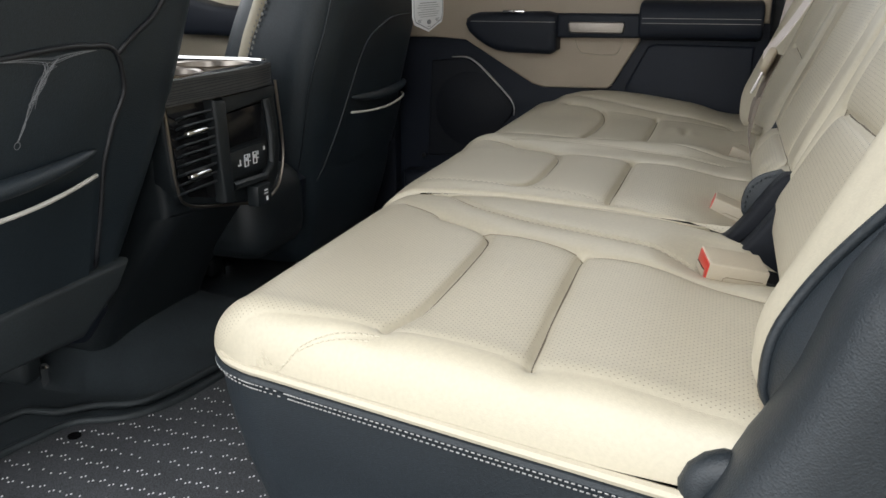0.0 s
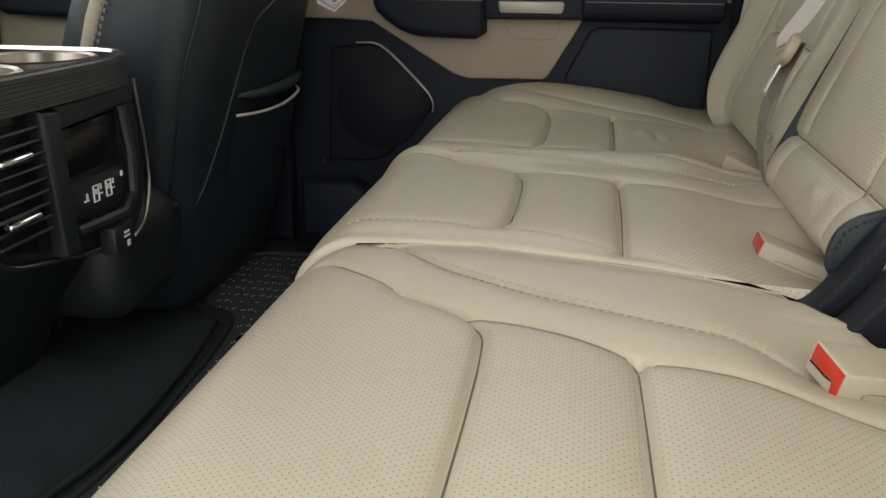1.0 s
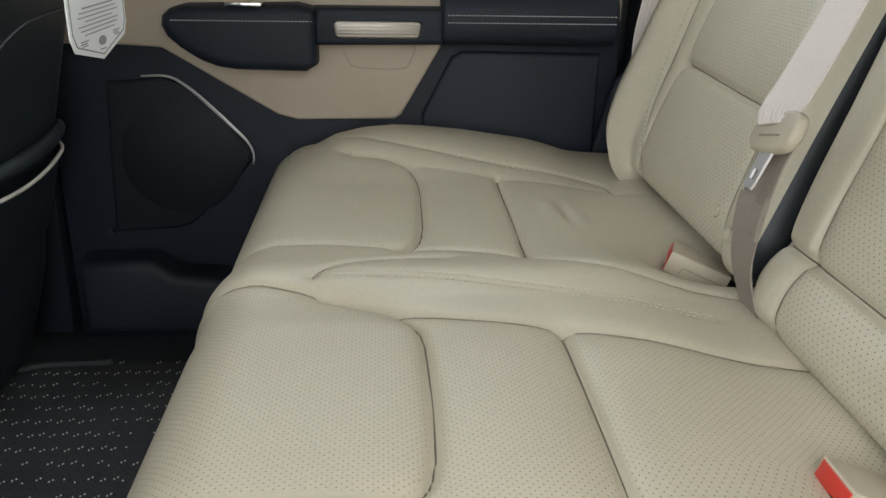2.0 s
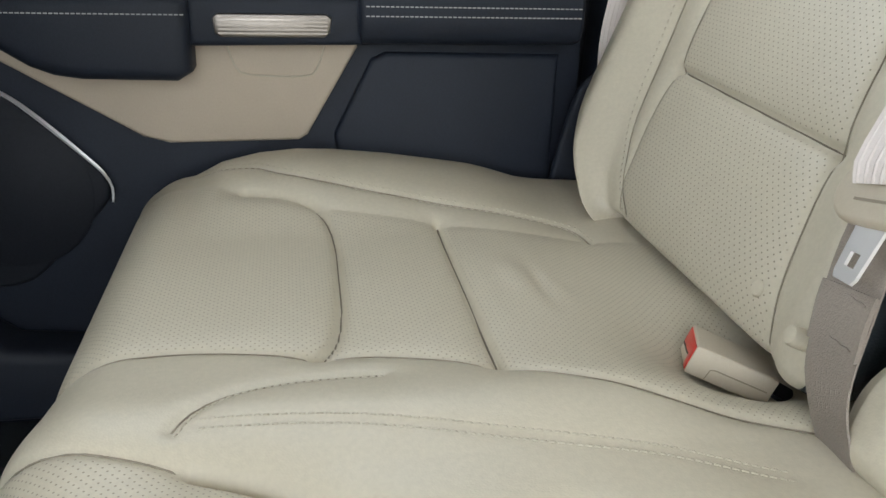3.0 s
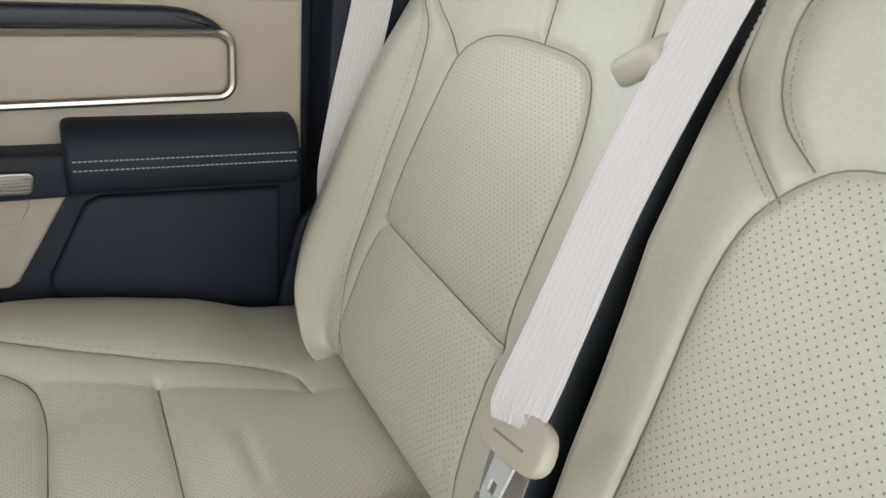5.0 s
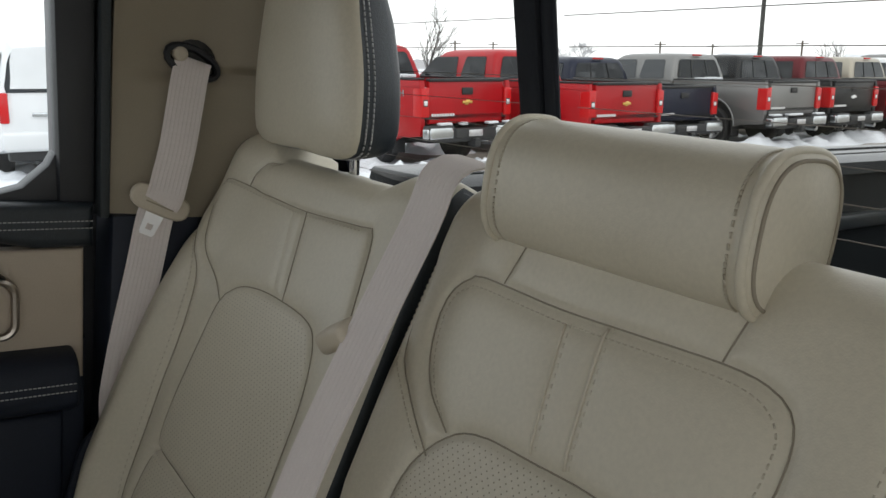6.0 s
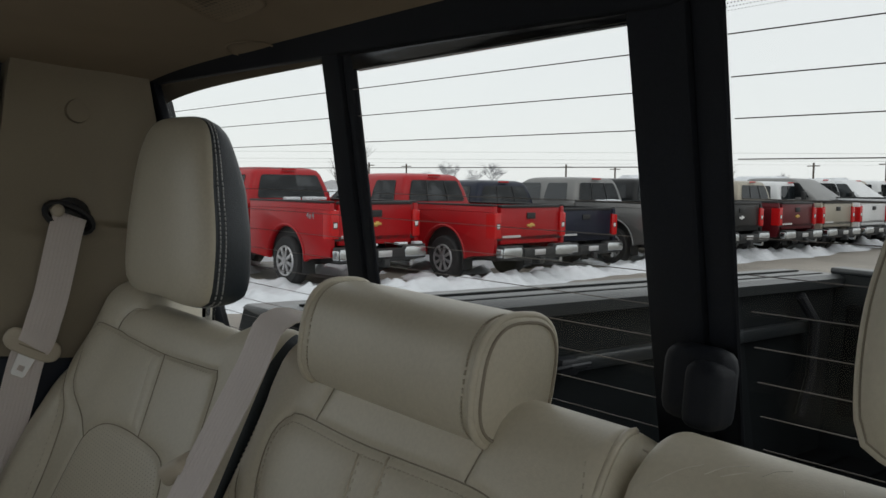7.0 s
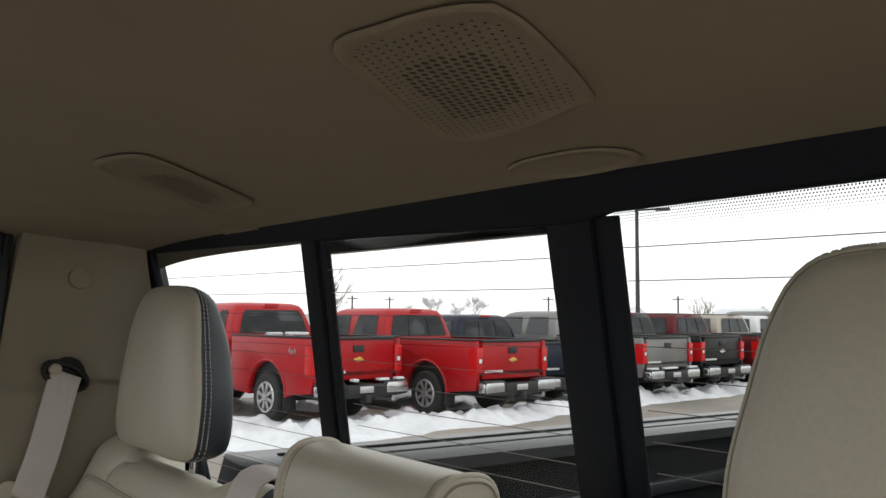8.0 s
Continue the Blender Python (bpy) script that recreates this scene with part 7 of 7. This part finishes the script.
park(tan, 10.3, -23.9, -1)
white = pickup(paint("white_paint", (0.66, 0.67, 0.68), 0.0), "white pickup parked in the row", badge=None)
park(white, 10.3, -26.3, -1)
again(white, 10.3, -28.9, -1)
again(tan, 10.3, -31.5, -1)
again(white, 10.3, -34.1, -1)
again(grey, 10.3, -36.8, -1)
again(white, 10.3, -39.5, -1)
again(white, 17.5, -31.0, 179)
again(grey, 17.5, -27.5, 179)


def van(colour, label):
    """A tall wagon seen from its tail."""
    p = thing("sport_utility", (0, 0, GZ), label, "car", "", LEVEL)
    H = lambda z: GZ + z
    rings = []
    for x, wl_, wt, zl, zt in ((0.0, 0.94, 0.72, 0.50, 1.60), (0.06, 0.98, 0.74, 0.45, 1.82), (0.35, 1.0, 0.78, 0.40, 1.93), (3.2, 1.0, 0.78, 0.40, 1.93), (3.8, 0.99, 0.76, 0.40, 1.75), (4.2, 0.98, 0.9, 0.40, 1.25), (5.1, 0.95, 0.85, 0.45, 1.10), (5.3, 0.85, 0.75, 0.55, 1.0)):
        rings.append(cab_ring(x, wl_, wt, H(zl), H(zt)))
    part("body", skin(rings), colour, p)
    part("rear_window", skin([[(-0.012 + 0.10 * (z - 1.2) / 0.6, y * w, H(z)) for y in (-1, -0.97, 0, 0.97, 1)] for z, w in ((1.22, 0.86), (1.30, 0.87), (1.62, 0.80), (1.74, 0.74))], False), truck_glass, p, "dark rear window")
    for sy in (1, -1):
        part("tail_light", Shape().box((0.02, sy * 0.905, H(1.02)), (0.12, 0.12, 0.40), 0.02), red_lens, p, "red tail light")
        for k, (a, c) in enumerate(((0.45, 1.3), (1.4, 2.2), (2.3, 3.2))):
            part("side_window", Shape().add([(x, sy * y, H(z)) for x, y, z in ((a, 0.965, 1.25), (c, 0.965, 1.25), (c - 0.05, 0.825, 1.75), (a + 0.03, 0.825, 1.75))], [(0, 1, 2, 3)]), truck_glass, p)
        wheel(p, 1.05, sy * 0.88, sy)
        wheel(p, 4.2, sy * 0.88, sy)
    part("bumper", Shape().box((-0.06, 0, H(0.58)), (0.22, 1.94, 0.26), 0.05, 3), colour, p)
    part("lower_valance", Shape().box((0.02, 0, H(0.40)), (0.20, 1.80, 0.16), 0.03), dull_black, p)
    part("chrome_strip", Shape().box((-0.02, 0, H(0.93)), (0.03, 1.1, 0.05), 0.01), bumper_chrome, p)
    part("plate", Shape().box((-0.03, 0, H(0.84)), (0.02, 0.32, 0.12), 0.004), dull_black, p)
    part("underbody", Shape().box((2.6, 0, H(0.36)), (4.6, 1.4, 0.16)), under, p)
    return p


park(van(paint("pearl_paint", (0.68, 0.69, 0.70), 0.0), "white sport utility vehicle parked in snow"), 12.9, -2.45, -2)

# ---- poles, wires, trees and far things ----
pole_metal = material("pole_metal", (0.06, 0.06, 0.055), 0.5, metal=0.6, stain=0.2)
bark = material("bark", (0.075, 0.065, 0.058), 0.9, grain=0.3, grain_size=12, stain=0.3)
frosted = material("frosted_twigs", (0.44, 0.44, 0.45), 0.9, grain=0.3, grain_size=4, stain=0.3)
post_wood = material("post_wood", (0.10, 0.08, 0.065), 0.85, grain=0.3, grain_size=10)

lamp = thing("street_lamp", (25.3, -36.6, GZ), "tall dark street lamp with a short arm", "street lamp", "", LEVEL)
part("pole", Shape().tube([(25.3, -36.6, GZ), (25.3, -36.6, GZ + 7.6)], [0.13, 0.09], 10), pole_metal, lamp)
part("arm", Shape().tube([(25.3, -36.6, GZ + 7.55), (24.5, -37.2, GZ + 7.6)], 0.05, 8), pole_metal, lamp)
part("lamp_head", Shape().box((24.25, -37.38, GZ + 7.58), (0.75, 0.45, 0.14), 0.05, 2, Euler((0, 0, radians(37))).to_matrix()), pole_metal, lamp)
part("footing", Shape().lathe([(0.3, 0.0), (0.28, 0.6)], (25.3, -36.6, GZ), "z", 14), asphalt, lamp)


def bare_tree(name, at, height, seed, mat, label, depth=4, spread=0.5, count=3):
    rng = random.Random(seed)
    t = thing(name, at, label, "tree", "bare trees", LEVEL)
    trunk, twigs = Shape(), Shape()

    thin = height * (0.0024 if mat == frosted else 0.0013)

    def grow(p, d, length, r, k):
        mid = p + d * length * 0.5 + Vector((rng.uniform(-1, 1), rng.uniform(-1, 1), 0)) * length * 0.06
        end = p + d * length
        r2 = max(r * 0.65, thin * 0.6)
        (trunk if k >= depth - 1 else twigs).tube([p, mid, end], [r, (r + r2) / 2, r2], 4 if k < depth - 1 else 7)
        if k == 0:
            return
        for i in range(count if k < depth else count + 2):
            side = Vector((rng.uniform(-1, 1), rng.uniform(-1, 1), rng.uniform(-0.1, 0.6))).normalized()
            nd = (d * 0.9 + side * spread).normalized()
            grow(p + d * length * rng.uniform(0.45, 1.0), nd, length * rng.uniform(0.55, 0.85), max(r * 0.55, thin), k - 1)

    grow(Vector(at), Vector((0, 0, 1)), height * 0.34, height * 0.012, depth)
    part("trunk", trunk, mat, t, angle=0)
    part("crown", twigs, mat, t, "bare twigs", angle=0)
    return t


def bearing(deg, dist):
    return (-0.45 + dist * math.cos(radians(deg)), 0.4 + dist * math.sin(radians(deg)), GZ)


bare_tree("bare_tree", bearing(-34.2, 34), 4.6, 3, bark, "small bare tree behind the red pickups")
bare_tree("bare_tree", bearing(-59.3, 48), 4.4, 5, bark, "small bare tree beyond the lot")
bare_tree("bare_tree", bearing(-30.0, 60), 4.0, 8, bark, "thin bare tree beyond the lot")
for i, (deg, dist, h) in enumerate(((-41.5, 230, 10), (-44.3, 230, 11), (-43.0, 260, 9), (-39.8, 250, 8), (-62.5, 260, 9), (-66.0, 300, 8), (-70.0, 280, 9), (-36.0, 300, 8))):
    bare_tree("frosted_tree", bearing(deg, dist), h, 20 + i, frosted, "distant frosted bare tree on the skyline", 4, 0.9, 4)

# far hedge line, low and uneven
hv, hf = [], []
rng = random.Random(12)
n = 260
for i in range(n + 1):
    d = -85 + 95 * i / n
    b = bearing(d, 330)
    h = 2.2 + 1.6 * fbm(i * 0.6, 0, 0.35) + rng.uniform(0, 1.1)
    hv += [(b[0], b[1], GZ), (b[0] * 1.02, b[1] * 1.02, GZ + max(0.6, h))]
for i in range(n):
    hf.append((2 * i, 2 * i + 2, 2 * i + 3, 2 * i + 1))
hedge = structure("far_hedge", mesh("far_hedge", hv, hf), frosted, "low frosted brush along the skyline", "hedge", LEVEL, "stuff", 0)

for i, (deg, dist, h) in enumerate(((-49.2, 150, 8.0), (-52.4, 165, 8.0), (-57.6, 150, 8.2), (-64.5, 150, 8.5), (-38.5, 170, 8.5), (-36.0, 150, 8.0), (-68.5, 140, 8.5))):
    b = bearing(deg, dist)
    pole = thing("utility_pole", b, "distant wooden utility pole with a crossarm", "utility pole", "utility poles", LEVEL)
    part("post", Shape().tube([b, (b[0], b[1], b[2] + h * 0.72)], 0.16, 7), post_wood, pole)
    part("crossarm", Shape().box((b[0], b[1], b[2] + h * 0.66), (2.2, 0.14, 0.16), 0, 1, Euler((0, 0, radians(deg + 60))).to_matrix()), post_wood, pole)
wires = thing("power_line", bearing(-36, 150), "thin dark overhead power line", "power line", "", LEVEL)
for k, (z, dist) in enumerate(((5.4, 90), (4.7, 92), (5.9, 150))):
    part("wire", Shape().tube([Vector(bearing(-90 + 4 * i, dist / max(0.3, math.cos(radians(-90 + 4 * i + 50))))) + Vector((0, 0, z)) for i in range(4, 22)], 0.011, 4), pole_metal, wires)

siding = material("pale_siding", (0.42, 0.42, 0.42), 0.8, stain=0.2, stain_size=0.4)
roof_snow = material("snowy_roof", (0.66, 0.68, 0.71), 0.8, stain=0.2, stain_size=0.5)
for deg, dist, w, h in ((-54.0, 190, 9, 3.4), (-61.5, 220, 12, 3.6), (-65.3, 200, 8, 3.2)):
    b = Vector(bearing(deg, dist))
    house = thing("house", b, "distant pale house with a snow-covered roof", "house", "far houses", LEVEL)
    part("wall", Shape().box(b + Vector((0, 0, h * 0.4)), (w, w * 0.7, h * 0.8)), siding, house)
    r = Shape().prism([(-w * 0.42, h * 0.8), (w * 0.42, h * 0.8), (0, h * 1.35)], -w * 0.52, w * 0.52, "x")
    r.v = [tuple(b + Vector(q)) for q in r.v]
    part("roof", r, roof_snow, house)
    for k in (-1, 1):
        part("window", Shape().box(b + Vector((k * w * 0.22, w * 0.352, h * 0.45)), (1.0, 0.08, 1.0)), truck_glass, house)
